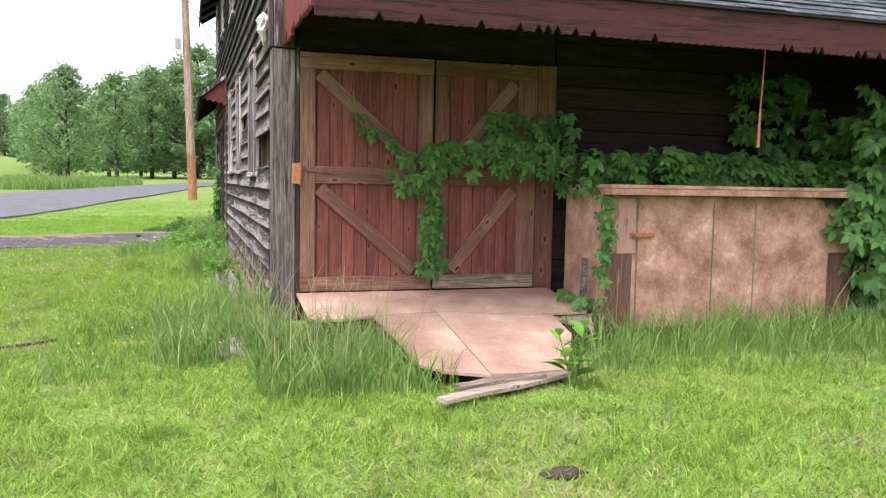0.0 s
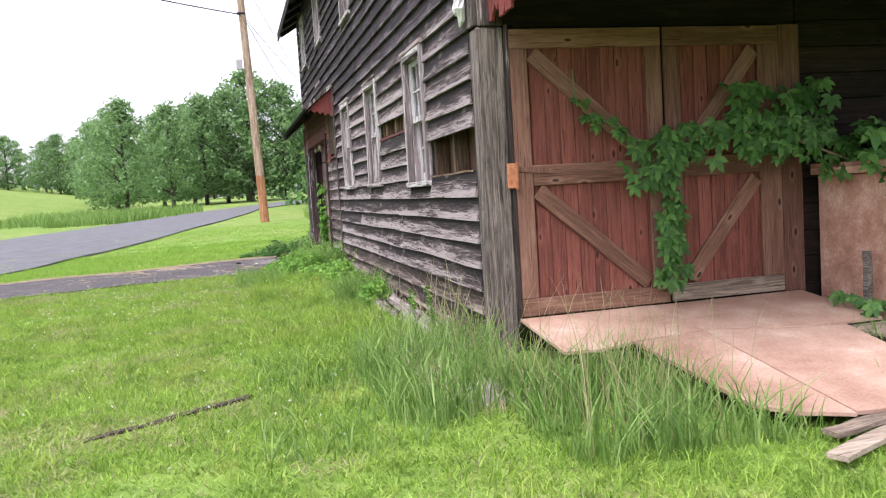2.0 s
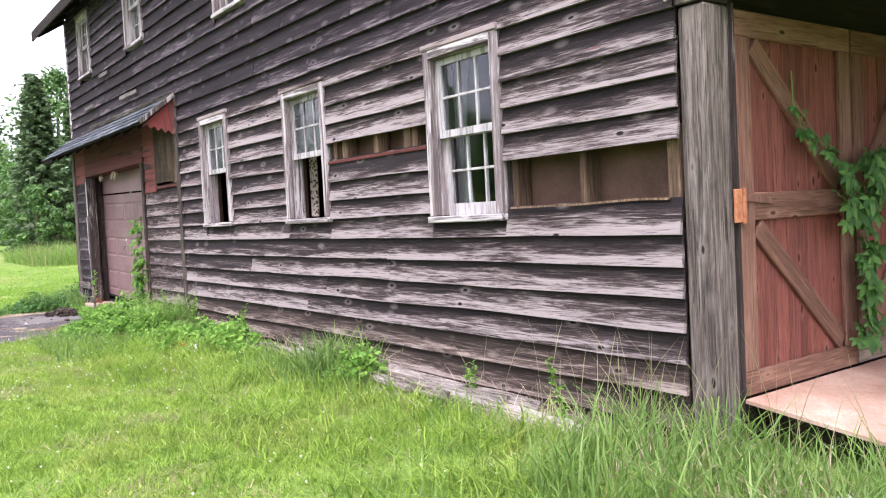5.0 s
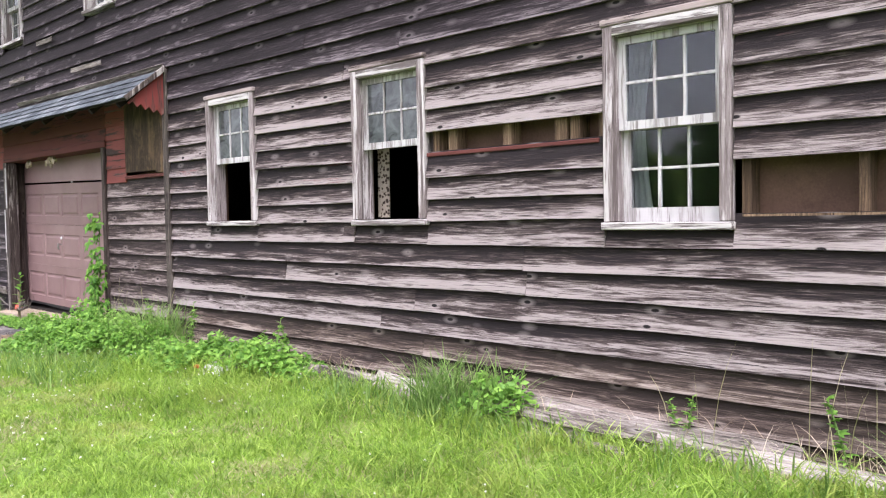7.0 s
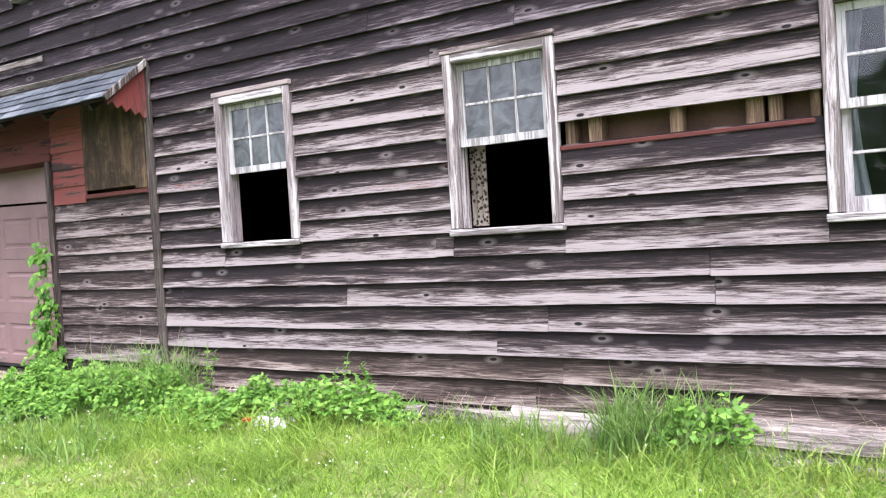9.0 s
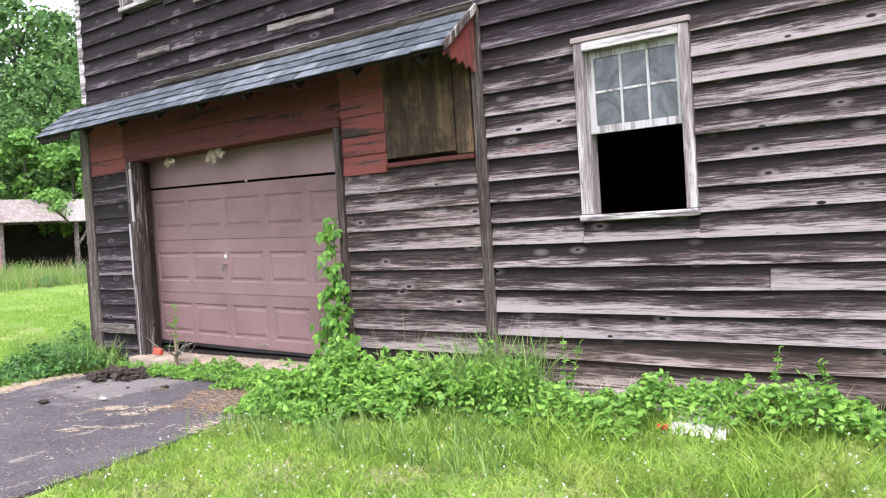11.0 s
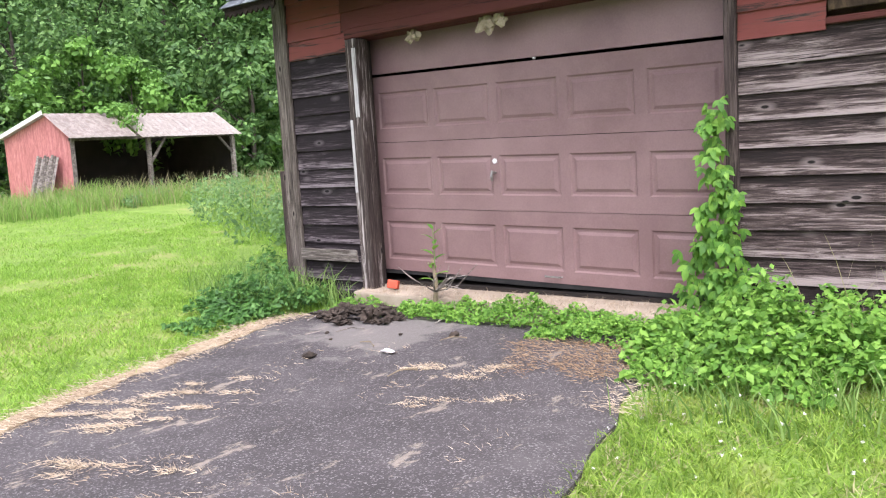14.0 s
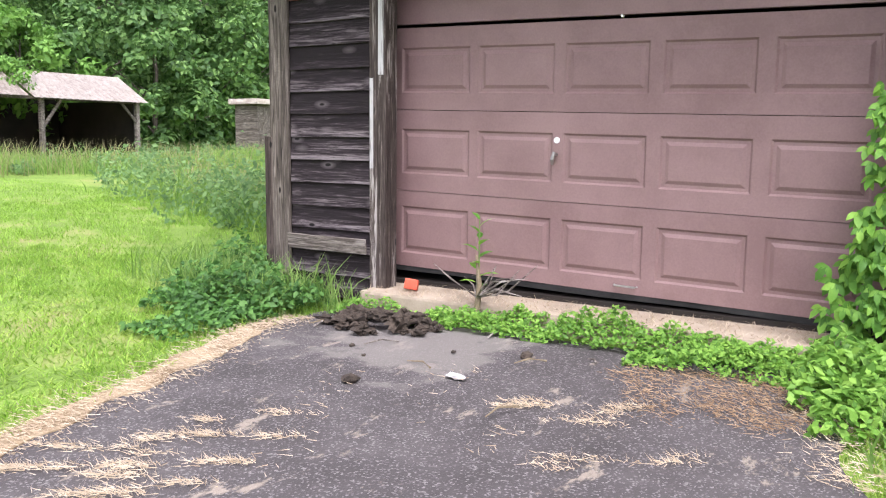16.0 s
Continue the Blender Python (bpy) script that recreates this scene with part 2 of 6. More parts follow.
M_RUBBER = mottled("black_rubber", (0.012, 0.012, 0.012), (0.03, 0.03, 0.03), 8.0)
M_STEEL = mottled("dull_zinc", (0.30, 0.29, 0.28), (0.48, 0.47, 0.45), 20.0, 0.4, 0.1, metallic=0.8)
M_RUST = mottled("rusty_orange_iron", (0.22, 0.075, 0.03), (0.46, 0.2, 0.10), 25.0, 0.8, 0.4)
M_CONCRETE = mottled("stained_concrete", (0.25, 0.20, 0.15), (0.41, 0.345, 0.27), 5.0, 0.9, 0.3)
M_STONE = mottled("pale_field_stone", (0.27, 0.25, 0.22), (0.5, 0.47, 0.43), 7.0, 0.9, 0.5)
M_ROAD = mottled("road_asphalt", (0.11, 0.112, 0.118), (0.17, 0.172, 0.178), 2.0, 0.9, 0.3)
M_GLASS, _nt, _b = base_material("window_glass", 0.03)
_b.inputs["Base Color"].default_value = (0.75, 0.82, 0.85, 1)
_b.inputs["Transmission Weight"].default_value = 1.0
_b.inputs["IOR"].default_value = 1.45
_b.inputs["Specular IOR Level"].default_value = 0.6
M_DUSTY, _nt, _b = base_material("dust_clouded_glass", 0.12)
_v = coords(_nt)[0]
_nt.links.new(ramp_node(_nt, noise_node(_nt, _v, 7.0, 5.0, 0.6, 1.2), [(0.36, (0.022, 0.027, 0.028)), (0.66, (0.10, 0.112, 0.115))]), _b.inputs["Base Color"])
_b.inputs["Specular IOR Level"].default_value = 0.8
M_CURTAIN = mottled("grey_cotton", (0.42, 0.43, 0.41), (0.62, 0.63, 0.60), 9.0)
M_LACE, _nt, _b = base_material("yellowed_lace", 0.9)
_vo = _nt.nodes.new("ShaderNodeTexVoronoi")
_vo.inputs["Scale"].default_value = 38.0
_nt.links.new(coords(_nt)[0], _vo.inputs["Vector"])
_nt.links.new(ramp_node(_nt, _vo.outputs["Distance"], [(0.35, (0.07, 0.05, 0.04)), (0.5, (0.5, 0.44, 0.36))]), _b.inputs["Base Color"])
M_WHITE = mottled("white_plastic", (0.62, 0.62, 0.62), (0.82, 0.82, 0.82), 9.0, 0.5)
M_PAPER = mottled("dirty_paper", (0.36, 0.35, 0.35), (0.62, 0.60, 0.60), 9.0, 0.8)
M_ORANGE = mottled("red_orange_plastic", (0.42, 0.06, 0.03), (0.55, 0.10, 0.05), 9.0, 0.5)
M_ROPE = mottled("faded_red_cord", (0.45, 0.12, 0.09), (0.62, 0.32, 0.27), 30.0)
M_FOAM = mottled("yellowed_insulation", (0.22, 0.18, 0.11), (0.40, 0.35, 0.25), 14.0, 0.95, 0.8)
M_SOIL = mottled("black_soil", (0.02, 0.016, 0.013), (0.075, 0.058, 0.045), 35.0, 0.95, 0.8)
M_STRAW = leafy("dry_straw", (0.27, 0.20, 0.125), (0.43, 0.345, 0.24), (0.58, 0.50, 0.385), 0.15)
M_STRAW_BROWN = leafy("rotting_straw", (0.13, 0.08, 0.045), (0.25, 0.165, 0.095), (0.40, 0.29, 0.18), 0.15, 0.8, 6.0)
M_BARK = wood("grey_bark", "z", (0.04, 0.033, 0.027), (0.10, 0.085, 0.07), (0.2, 0.17, 0.14), grain=14, knots=False)
M_POLE = wood("utility_pole_wood", "z", (0.22, 0.15, 0.10), (0.36, 0.27, 0.20), (0.50, 0.42, 0.35), grain=25, knots=False)
M_POLE_LOW = wood("reddish_treated_pole_wood", "z", (0.20, 0.085, 0.04), (0.36, 0.17, 0.085), (0.46, 0.27, 0.17), grain=25, knots=False)
M_WIRE = mottled("black_cable", (0.02, 0.02, 0.02), (0.05, 0.05, 0.05), 5.0)
M_SHED_RED = wood("faded_pink_red_siding", "z", (0.38, 0.135, 0.13), (0.52, 0.205, 0.195), (0.60, 0.29, 0.275), grain=9, knots=False)
M_SHED_ROOF = wood("streaked_tin_roof", "y", (0.36, 0.30, 0.265), (0.52, 0.46, 0.42), (0.66, 0.61, 0.57), grain=7, knots=False, rough=0.5)
# Lightened and dulled leaves: the distance haze is put into the colour.
M_LEAF_TREE = leafy("hazed_tree_leaves", (0.10, 0.19, 0.078), (0.175, 0.30, 0.115), (0.265, 0.42, 0.165), 0.5)
M_LEAF_WOODS = leafy("deep_woods_leaves", (0.04, 0.10, 0.03), (0.095, 0.20, 0.055), (0.20, 0.35, 0.10), 0.36)
M_LEAF_BRIGHT = leafy("bright_vine_leaves_far", (0.08, 0.19, 0.035), (0.13, 0.28, 0.05), (0.19, 0.37, 0.07))
M_LEAF_CONIFER = leafy("conifer_needles", (0.065, 0.115, 0.055), (0.11, 0.18, 0.08), (0.18, 0.27, 0.11), 0.4)
M_LEAF_VINE = leafy("creeper_leaves", (0.032, 0.095, 0.022), (0.068, 0.175, 0.038), (0.135, 0.295, 0.065), 0.34)
M_LEAF_LIME = leafy("young_vine_leaves", (0.05, 0.145, 0.022), (0.11, 0.27, 0.035), (0.24, 0.45, 0.065), 0.35)
M_LEAF_WEED = leafy("weed_leaves", (0.06, 0.155, 0.026), (0.155, 0.33, 0.05), (0.29, 0.51, 0.09), 0.4)
M_STEM = mottled("woody_stem", (0.13, 0.10, 0.06), (0.26, 0.21, 0.14), 20.0)
M_STEM_GREEN = mottled("green_stem", (0.10, 0.17, 0.05), (0.18, 0.27, 0.08), 20.0)
M_GRASS = leafy("lawn_blades", (0.11, 0.205, 0.03), (0.25, 0.41, 0.055), (0.42, 0.56, 0.12), 0.48, 0.55, 3.0, (0.43, 0.43, 0.13))
M_GRASS_MOWN = leafy("lush_mown_blades", (0.12, 0.235, 0.032), (0.235, 0.42, 0.055), (0.38, 0.57, 0.11), 0.48, 0.55, 1.2)
M_GRASS_MEADOW = leafy("meadow_blades", (0.10, 0.20, 0.04), (0.20, 0.35, 0.07), (0.34, 0.48, 0.13), 0.45)
M_GRASS_TALL = leafy("tall_grass_blades", (0.085, 0.175, 0.038), (0.17, 0.30, 0.065), (0.30, 0.43, 0.135), 0.42)
M_GRASS_DRY = leafy("seeding_grass", (0.20, 0.19, 0.08), (0.31, 0.30, 0.14), (0.45, 0.41, 0.24), 0.3)
M_CLOVER = leafy("clover_flower", (0.6, 0.6, 0.52), (0.75, 0.75, 0.68), (0.85, 0.85, 0.8), 0.2)


def lawn_material():
    m, nt, bsdf = base_material("lawn_ground", 0.95)
    tc = nt.nodes.new("ShaderNodeTexCoord")
    v = tc.outputs["Object"]
    broad, mid, fine = noise_node(nt, v, 0.35, 4.0), noise_node(nt, v, 2.2, 5.0), noise_node(nt, v, 45.0, 3.0)
    tone = math_node(nt, "ADD", math_node(nt, "MULTIPLY", mid, 0.5), math_node(nt, "MULTIPLY", fine, 0.5))
    col = ramp_node(nt, tone, [(0.32, (0.075, 0.13, 0.024)), (0.5, (0.145, 0.24, 0.038)), (0.7, (0.25, 0.345, 0.075))])
    col = mix_node(nt, ramp_node(nt, broad, [(0.5, (0, 0, 0)), (0.75, (0.35, 0.35, 0.35))]), col, (0.36, 0.38, 0.12))
    bare = ramp_node(nt, math_node(nt, "ADD", math_node(nt, "MULTIPLY", mid, 0.6), math_node(nt, "MULTIPLY", broad, 0.5)), [(0.59, (0, 0, 0)), (0.70, (0.6, 0.6, 0.6))])
    col = mix_node(nt, bare, col, (0.27, 0.215, 0.12))
    nt.links.new(col, bsdf.inputs["Base Color"])
    bump(nt, bsdf, tone, 0.8, 0.03)
    return m


def drive_material():
    m, nt, bsdf = base_material("old_driveway_asphalt", 0.9)
    tc = nt.nodes.new("ShaderNodeTexCoord")
    v = tc.outputs["Object"]
    broad, mid = noise_node(nt, v, 0.9, 5.0, 0.65, 0.5), noise_node(nt, v, 3.5, 6.0, 0.7)
    vo = nt.nodes.new("ShaderNodeTexVoronoi")
    vo.inputs["Scale"].default_value = 140.0
    nt.links.new(v, vo.inputs["Vector"])
    chip = nt.nodes.new("ShaderNodeSeparateColor")
    nt.links.new(vo.outputs["Color"], chip.inputs[0])
    tone = math_node(nt, "ADD", math_node(nt, "MULTIPLY", broad, 0.5), math_node(nt, "MULTIPLY", mid, 0.5))
    col = ramp_node(nt, tone, [(0.36, (0.048, 0.043, 0.043)), (0.52, (0.069, 0.062, 0.063)), (0.7, (0.108, 0.099, 0.097))])
    pale = ramp_node(nt, chip.outputs[0], [(0.78, (0, 0, 0)), (1.0, (0.62, 0.62, 0.62))])
    col = mix_node(nt, pale, col, (0.29, 0.275, 0.27))
    mp = nt.nodes.new("ShaderNodeMapping")
    mp.inputs["Scale"].default_value = (1.1, 2.2, 1.0)
    mp.inputs["Rotation"].default_value = (0, 0, radians(-14))
    nt.links.new(v, mp.inputs[0])
    dust = ramp_node(nt, noise_node(nt, mp.outputs[0], 2.3, 10.0, 0.72, 0.0), [(0.585, (0, 0, 0)), (0.64, (0.75, 0.75, 0.75))])
    col = mix_node(nt, dust, col, (0.31, 0.265, 0.215))
    # a smooth, silted patch before the sill
    silt = nt.nodes.new("ShaderNodeVectorMath")
    silt.operation = "DISTANCE"
    nt.links.new(v, silt.inputs[0])
    silt.inputs[1].default_value = (-0.25, 17.2, 0.02)
    reach = math_node(nt, "ADD", silt.outputs["Value"], math_node(nt, "MULTIPLY", math_node(nt, "SUBTRACT", noise_node(nt, v, 3.0, 4.0), 0.5), 1.6))
    col = mix_node(nt, ramp_node(nt, reach, [(0.38, (0.65, 0.65, 0.65)), (0.56, (0, 0, 0))]), col, (0.20, 0.185, 0.17))
    nt.links.new(col, bsdf.inputs["Base Color"])
    bump(nt, bsdf, math_node(nt, "ADD", tone, math_node(nt, "MULTIPLY", vo.outputs["Distance"], 0.4)), 0.6, 0.01)
    return m


M_LAWN, M_DRIVE = lawn_material(), drive_material()

# ---- mesh helpers ----


def thing(name, at=(0, 0, 0), label="", category="", group="", kind=""):
    ob = new(name)
    ob.location = at
    ob.empty_display_size = 0.2
    return tagged(ob, label, category, group, kind)


def to_mesh(name, bm, material, smooth=False):
    me = bpy.data.meshes.new(name)
    bm.normal_update()
    bm.to_mesh(me)
    bm.free()
    if material:
        me.materials.append(material)
    if smooth:
        for p in me.polygons:
            p.use_smooth = True
    return me


def hang(ob, parent):
    """Makes ob a part of parent; ob's mesh stays in world coordinates."""
    ob.parent = parent
    if parent is not None:
        ob.matrix_parent_inverse = Matrix.Translation(-parent.location) if parent.parent is None else Matrix()
    return ob


def part(name, bm, material, parent=None, label="", smooth=False):
    ob = hang(new(name, to_mesh(name, bm, material, smooth)), parent)
    return tagged(ob, label) if label else ob


def add_box(bm, lo, hi, m=None):
    made = bmesh.ops.create_cube(bm, size=1.0)["verts"]
    for v in made:
        v.co = Vector([lo[i] + (v.co[i] + 0.5) * (hi[i] - lo[i]) for i in range(3)])
        if m is not None:
            v.co = m @ v.co
    return made


def box(lo, hi, bevel=0.004, m=None, seg=1):
    bm = bmesh.new()
    add_box(bm, lo, hi, m)
    if bevel:
        bmesh.ops.bevel(bm, geom=bm.edges[:], offset=bevel, segments=seg, affect="EDGES", profile=0.6)
    return bm


def beam(a, b, width, depth, up=(0, 1, 0), bevel=0.004, wobble=0.0):
    """A timber from a to b; depth is measured along up."""
    a, b, up = Vector(a), Vector(b), Vector(up)
    along = (b - a).normalized()
    side = along.cross(up).normalized()
    up = side.cross(along)
    bm = bmesh.new()
    n = 1 if not wobble else 6
    rings = []
    for i in range(n + 1):
        c = a.lerp(b, i / n)
        if wobble:
            c = c + side * random.uniform(-wobble, wobble) + up * random.uniform(-wobble, wobble)
        rings.append([bm.verts.new(c + side * (sx * width / 2) + up * (sy * depth / 2)) for sx, sy in ((-1, -1), (1, -1), (1, 1), (-1, 1))])
    for r, s in zip(rings, rings[1:]):
        for k in range(4):
            bm.faces.new((r[k], r[(k + 1) % 4], s[(k + 1) % 4], s[k]))
    bm.faces.new(rings[0][::-1])
    bm.faces.new(rings[-1])
    if bevel and n == 1:
        bmesh.ops.bevel(bm, geom=bm.edges[:], offset=bevel, segments=1, affect="EDGES")
    return bm


def add_tube(bm, pts, radii, sides=6):
    pts = [Vector(p) for p in pts]
    rings = []
    for i, p in enumerate(pts):
        d = (pts[min(i + 1, len(pts) - 1)] - pts[max(i - 1, 0)]).normalized()
        u = d.orthogonal().normalized()
        w = d.cross(u)
        r = radii[i] if isinstance(radii, (list, tuple)) else radii
        rings.append([bm.verts.new(p + (u * math.cos(a) + w * math.sin(a)) * r) for a in (2 * math.pi * k / sides for k in range(sides))])
    for r, s in zip(rings, rings[1:]):
        best = min(range(sides), key=lambda k: (r[0].co - s[k].co).length)
        for k in range(sides):
            bm.faces.new((r[k], r[(k + 1) % sides], s[(k + 1 + best) % sides], s[(k + best) % sides]))
    bm.faces.new(rings[0][::-1])
    bm.faces.new(rings[-1])
    return bm


def tube(pts, radii, sides=6):
    return add_tube(bmesh.new(), pts, radii, sides)


def numpy_mesh(name, verts, faces, material, parent=None):
    """faces: an n x 3 array of corners."""
    me = bpy.data.meshes.new(name)
    verts, faces = np.asarray(verts, np.float32), np.asarray(faces, np.int32)
    me.vertices.add(len(verts))
    me.vertices.foreach_set("co", verts.ravel())
    me.loops.add(faces.size)
    me.loops.foreach_set("vertex_index", faces.ravel())
    me.polygons.add(len(faces))
    me.polygons.foreach_set("loop_start", np.arange(0, faces.size, 3, dtype=np.int32))
    me.update(calc_edges=True)
    me.materials.append(material)
    ob = new(name, me)
    return hang(ob, parent) if parent else ob


def smooth01(a, b, x):
    t = np.clip((np.asarray(x, float) - a) / (b - a), 0, 1)
    return t * t * (3 - 2 * t)


def ground_z(x, y):
    """Height of the ground: flat by the barn, rising past it, a low hill over the road."""
    x, y = np.asarray(x, float), np.asarray(y, float)
    z = 0.35 * smooth01(18, 36, y) + 0.012 * np.maximum(0, np.minimum(y, 220) - 36)
    z = z + 0.16 * np.maximum(0, np.minimum(-x - 12 - 0.02 * y, 60)) * smooth01(40, 70, y)
    z = z + 0.10 * smooth01(1.0, 0.3, np.abs(x - 0.55)) * smooth01(5, 7, y) * (1 - smooth01(13, 15, y))
    near = smooth01(12, 9, np.abs(x)) * smooth01(26, 22, y) * smooth01(-6, -3, y)
    return z + 0.02 * np.sin(x * 1.7 + 0.3) * np.sin(y * 1.3) * near


# ---- ground, road, drive ----


def sheet(name, xs, ys, material, lift=0.0, inside=None):
    gx, gy = np.meshgrid(xs, ys)
    gz = ground_z(gx, gy) + lift
    n, k = len(xs), len(ys)
    idx = np.arange(n * k).reshape(k, n)
    a, b, c, d = idx[:-1, :-1].ravel(), idx[:-1, 1:].ravel(), idx[1:, 1:].ravel(), idx[1:, :-1].ravel()
    ob = numpy_mesh(name, np.stack([gx.ravel(), gy.ravel(), gz.ravel()], 1), np.concatenate([np.stack([a, b, c], 1), np.stack([a, c, d], 1)]), material)
    for p in ob.data.polygons:
        p.use_smooth = True
    return ob


def steps(*stretches):
    return np.unique(np.concatenate([np.arange(a, b, s) for a, b, s in stretches]).round(3))


ground = tagged(sheet("ground", steps((-1500, -100, 100), (-100, -12, 4), (-12, 12, 0.4), (12, 60, 3), (60, 1501, 120)),
                      steps((-1500, -40, 120), (-40, -4, 4), (-4, 24, 0.4), (24, 120, 3), (120, 1501, 115)), M_LAWN), "mown green lawn with thin yellowed patches", "lawn", kind="structure")


def ribbon(name, left, right, material, lift, across=10, thick=0.05):
    """A paved strip between two edge lines, laid on the ground, with sides."""
    bm = bmesh.new()
    rows = []
    for (ax, ay), (bx, by) in zip(left, right):
        row = []
        for i in range(across + 1):
            x, y = ax + (bx - ax) * i / across, ay + (by - ay) * i / across
            row.append(bm.verts.new((x, y, float(ground_z(x, y)) + lift)))
        rows.append(row)
    for r, s in zip(rows, rows[1:]):
        for i in range(across):
            bm.faces.new((r[i], r[i + 1], s[i + 1], s[i]))
    edge = [e for e in bm.edges if e.is_boundary]
    ext = bmesh.ops.extrude_edge_only(bm, edges=edge)["geom"]
    for v in ext:
        if isinstance(v, bmesh.types.BMVert):
            v.co.z -= thick
    bmesh.ops.recalc_face_normals(bm, faces=bm.faces[:])
    return part(name, bm, material)


def fine(line, n):
    """A line cut into pieces, swung a little by noise."""
    out = []
    for (ax, ay), (bx, by) in zip(line, line[1:]):
        for i in range(n):
            out.append((ax + (bx - ax) * i / n, ay + (by - ay) * i / n))
    return out + [line[-1]]


NEAR_EDGE = [(-9, -4), (-7.4, 10), (-5.9, 17), (-5.0, 21.3), (-4.3, 23.3), (-3.2, 27.6), (-1.85, 34.8), (-0.3, 46), (0.8, 56), (7, 74), (25, 89)]
FAR_EDGE = [(-16, -5), (-14, 9), (-12.6, 16), (-11.6, 21), (-11.0, 24), (-9.6, 29), (-7.6, 37.4), (-5.2, 47), (-2.6, 58.5), (4, 81), (23, 98)]
tagged(ribbon("road", fine(FAR_EDGE, 8), fine(NEAR_EDGE, 8), M_ROAD, 0.05), "grey asphalt country road curving past the lawn", "road", kind="structure")
DRIVE_N = [(0.30, 18.1), (-0.25, 18.2), (-0.6, 18.12), (-1.2, 17.85), (-2.1, 17.7), (-3.0, 17.35), (-4.5, 17.0), (-6.8, 16.4)]
DRIVE_S = [(0.30, 15.25), (-0.2, 15.1), (-0.6, 15.05), (-1.2, 14.93), (-2.0, 14.72), (-2.8, 14.6), (-4.5, 13.9), (-7.2, 12.6)]
drive_n = [(x, y + 0.10 * noise.noise((x * 2.1, 1.0, 0))) for x, y in fine(DRIVE_N, 8)]
drive_s = [(x, y + 0.10 * noise.noise((x * 2.1, 5.0, 0))) for x, y in fine(DRIVE_S, 8)]
driveway = tagged(ribbon("driveway", drive_n, drive_s, M_DRIVE, 0.022, 14), "worn dark asphalt driveway with straw and dust patches", "driveway", kind="structure")

M_EARTH = mottled("dry_thatch_and_earth", (0.17, 0.12, 0.07), (0.36, 0.28, 0.18), 7.0, 0.95, 0.8, (0.52, 0.44, 0.31), 70.0, 0.01)
verge_a = [(x, y + 0.05 + 0.10 * noise.noise((x * 3.1, 9.0, 0))) for x, y in drive_n[8:]]
verge_b = [(x, y - 0.12 + 0.16 * noise.noise((x * 2.7, 4.0, 0)) + 0.05 * noise.noise((x * 11, 2.0, 0))) for x, y in drive_n[8:]]
tagged(ribbon("verge", verge_a, verge_b, M_EARTH, 0.027, 3, 0.03), "strip of dry tan thatch along the driveway", "verge", kind="structure")

# ---- barn shell ----
WX = 0.64                      # outer face of the sheathing of the west wall
Y0, Y1 = 6.40, 18.80           # its south and north ends
EAVE = 4.86
OPEN = [  # y0, y1, z0, z1 of the openings in the west wall
    (7.802, 8.56, 1.215, 2.36), (9.98, 10.75, 1.25, 2.40), (12.035, 12.81, 1.255, 2.41),
    (17.2, 17.92, 3.66, 4.62), (14.58, 15.34, 3.64, 4.70), (11.42, 12.2, 3.38, 4.50), (15.02, 18.04, -0.2, 2.16)]


def pierced(name, lo_y, hi_y, lo_z, hi_z, x0, x1, holes, material):
    """A wall with openings through it, cut up into blocks between the openings' edges."""
    ys = sorted({lo_y, hi_y, *[h[0] for h in holes], *[h[1] for h in holes]})
    zs = sorted({lo_z, hi_z, *[min(max(h[2], lo_z), hi_z) for h in holes], *[min(max(h[3], lo_z), hi_z) for h in holes]})
    bm = bmesh.new()
    for ya, yb in zip(ys, ys[1:]):
        run = None
        for za, zb in zip(zs, zs[1:]):
            cy, cz = (ya + yb) / 2, (za + zb) / 2
            if any(h[0] < cy < h[1] and h[2] < cz < h[3] for h in holes):
                if run:
                    add_box(bm, (x0, ya, run[0]), (x1, yb, run[1]))
                run = None
            else:
                run = (run[0], zb) if run else (za, zb)
        if run:
            add_box(bm, (x0, ya, run[0]), (x1, yb, run[1]))
    return part(name, bm, material)


BX = 8.6                       # outer face of the east wall
wall_west = tagged(pierced("wall_west", Y0 + 0.1, Y1 - 0.06, -0.2, EAVE, WX + 0.13, WX + 0.17, OPEN, M_FIBRE), "weathered grey clapboard barn wall with missing boards", "wall", kind="structure")
wall_east = tagged(pierced("wall_east", Y0 + 0.1, Y1 - 0.06, -0.2, EAVE, BX - 0.12, BX, [(11.5, 12.4, 1.2, 2.5)], M_INNER), "board barn wall coloured dark as unlit interior", "wall", kind="structure")
wall_north = tagged(part("wall_north", box((WX + 0.02, Y1 - 0.06, -0.2), (BX, Y1, EAVE), 0), M_INNER), "plain barn wall coloured dark as unlit interior", "wall", kind="structure")
barn_floor = tagged(part("floor", box((WX + 0.19, Y0 + 0.12, -0.1), (BX - 0.14, Y1 - 0.08, 0.16), 0), M_INNER), "barn floor coloured dark as unlit interior", "floor", kind="structure")
# Added wall: blocks the far window's green light from the first window.
tagged(part("partition", box((WX + 0.19, 9.28, 0.16), (BX - 0.14, 9.34, 2.9), 0), M_INNER), "unseen partition added to hide the far window", "wall", kind="structure")
ceiling = tagged(part("ceiling", box((WX + 0.19, Y0 + 0.12, 2.9), (BX - 0.14, Y1 - 0.08, 3.0), 0), M_INNER), "boarded barn ceiling coloured dark as unlit interior", "ceiling", kind="structure")

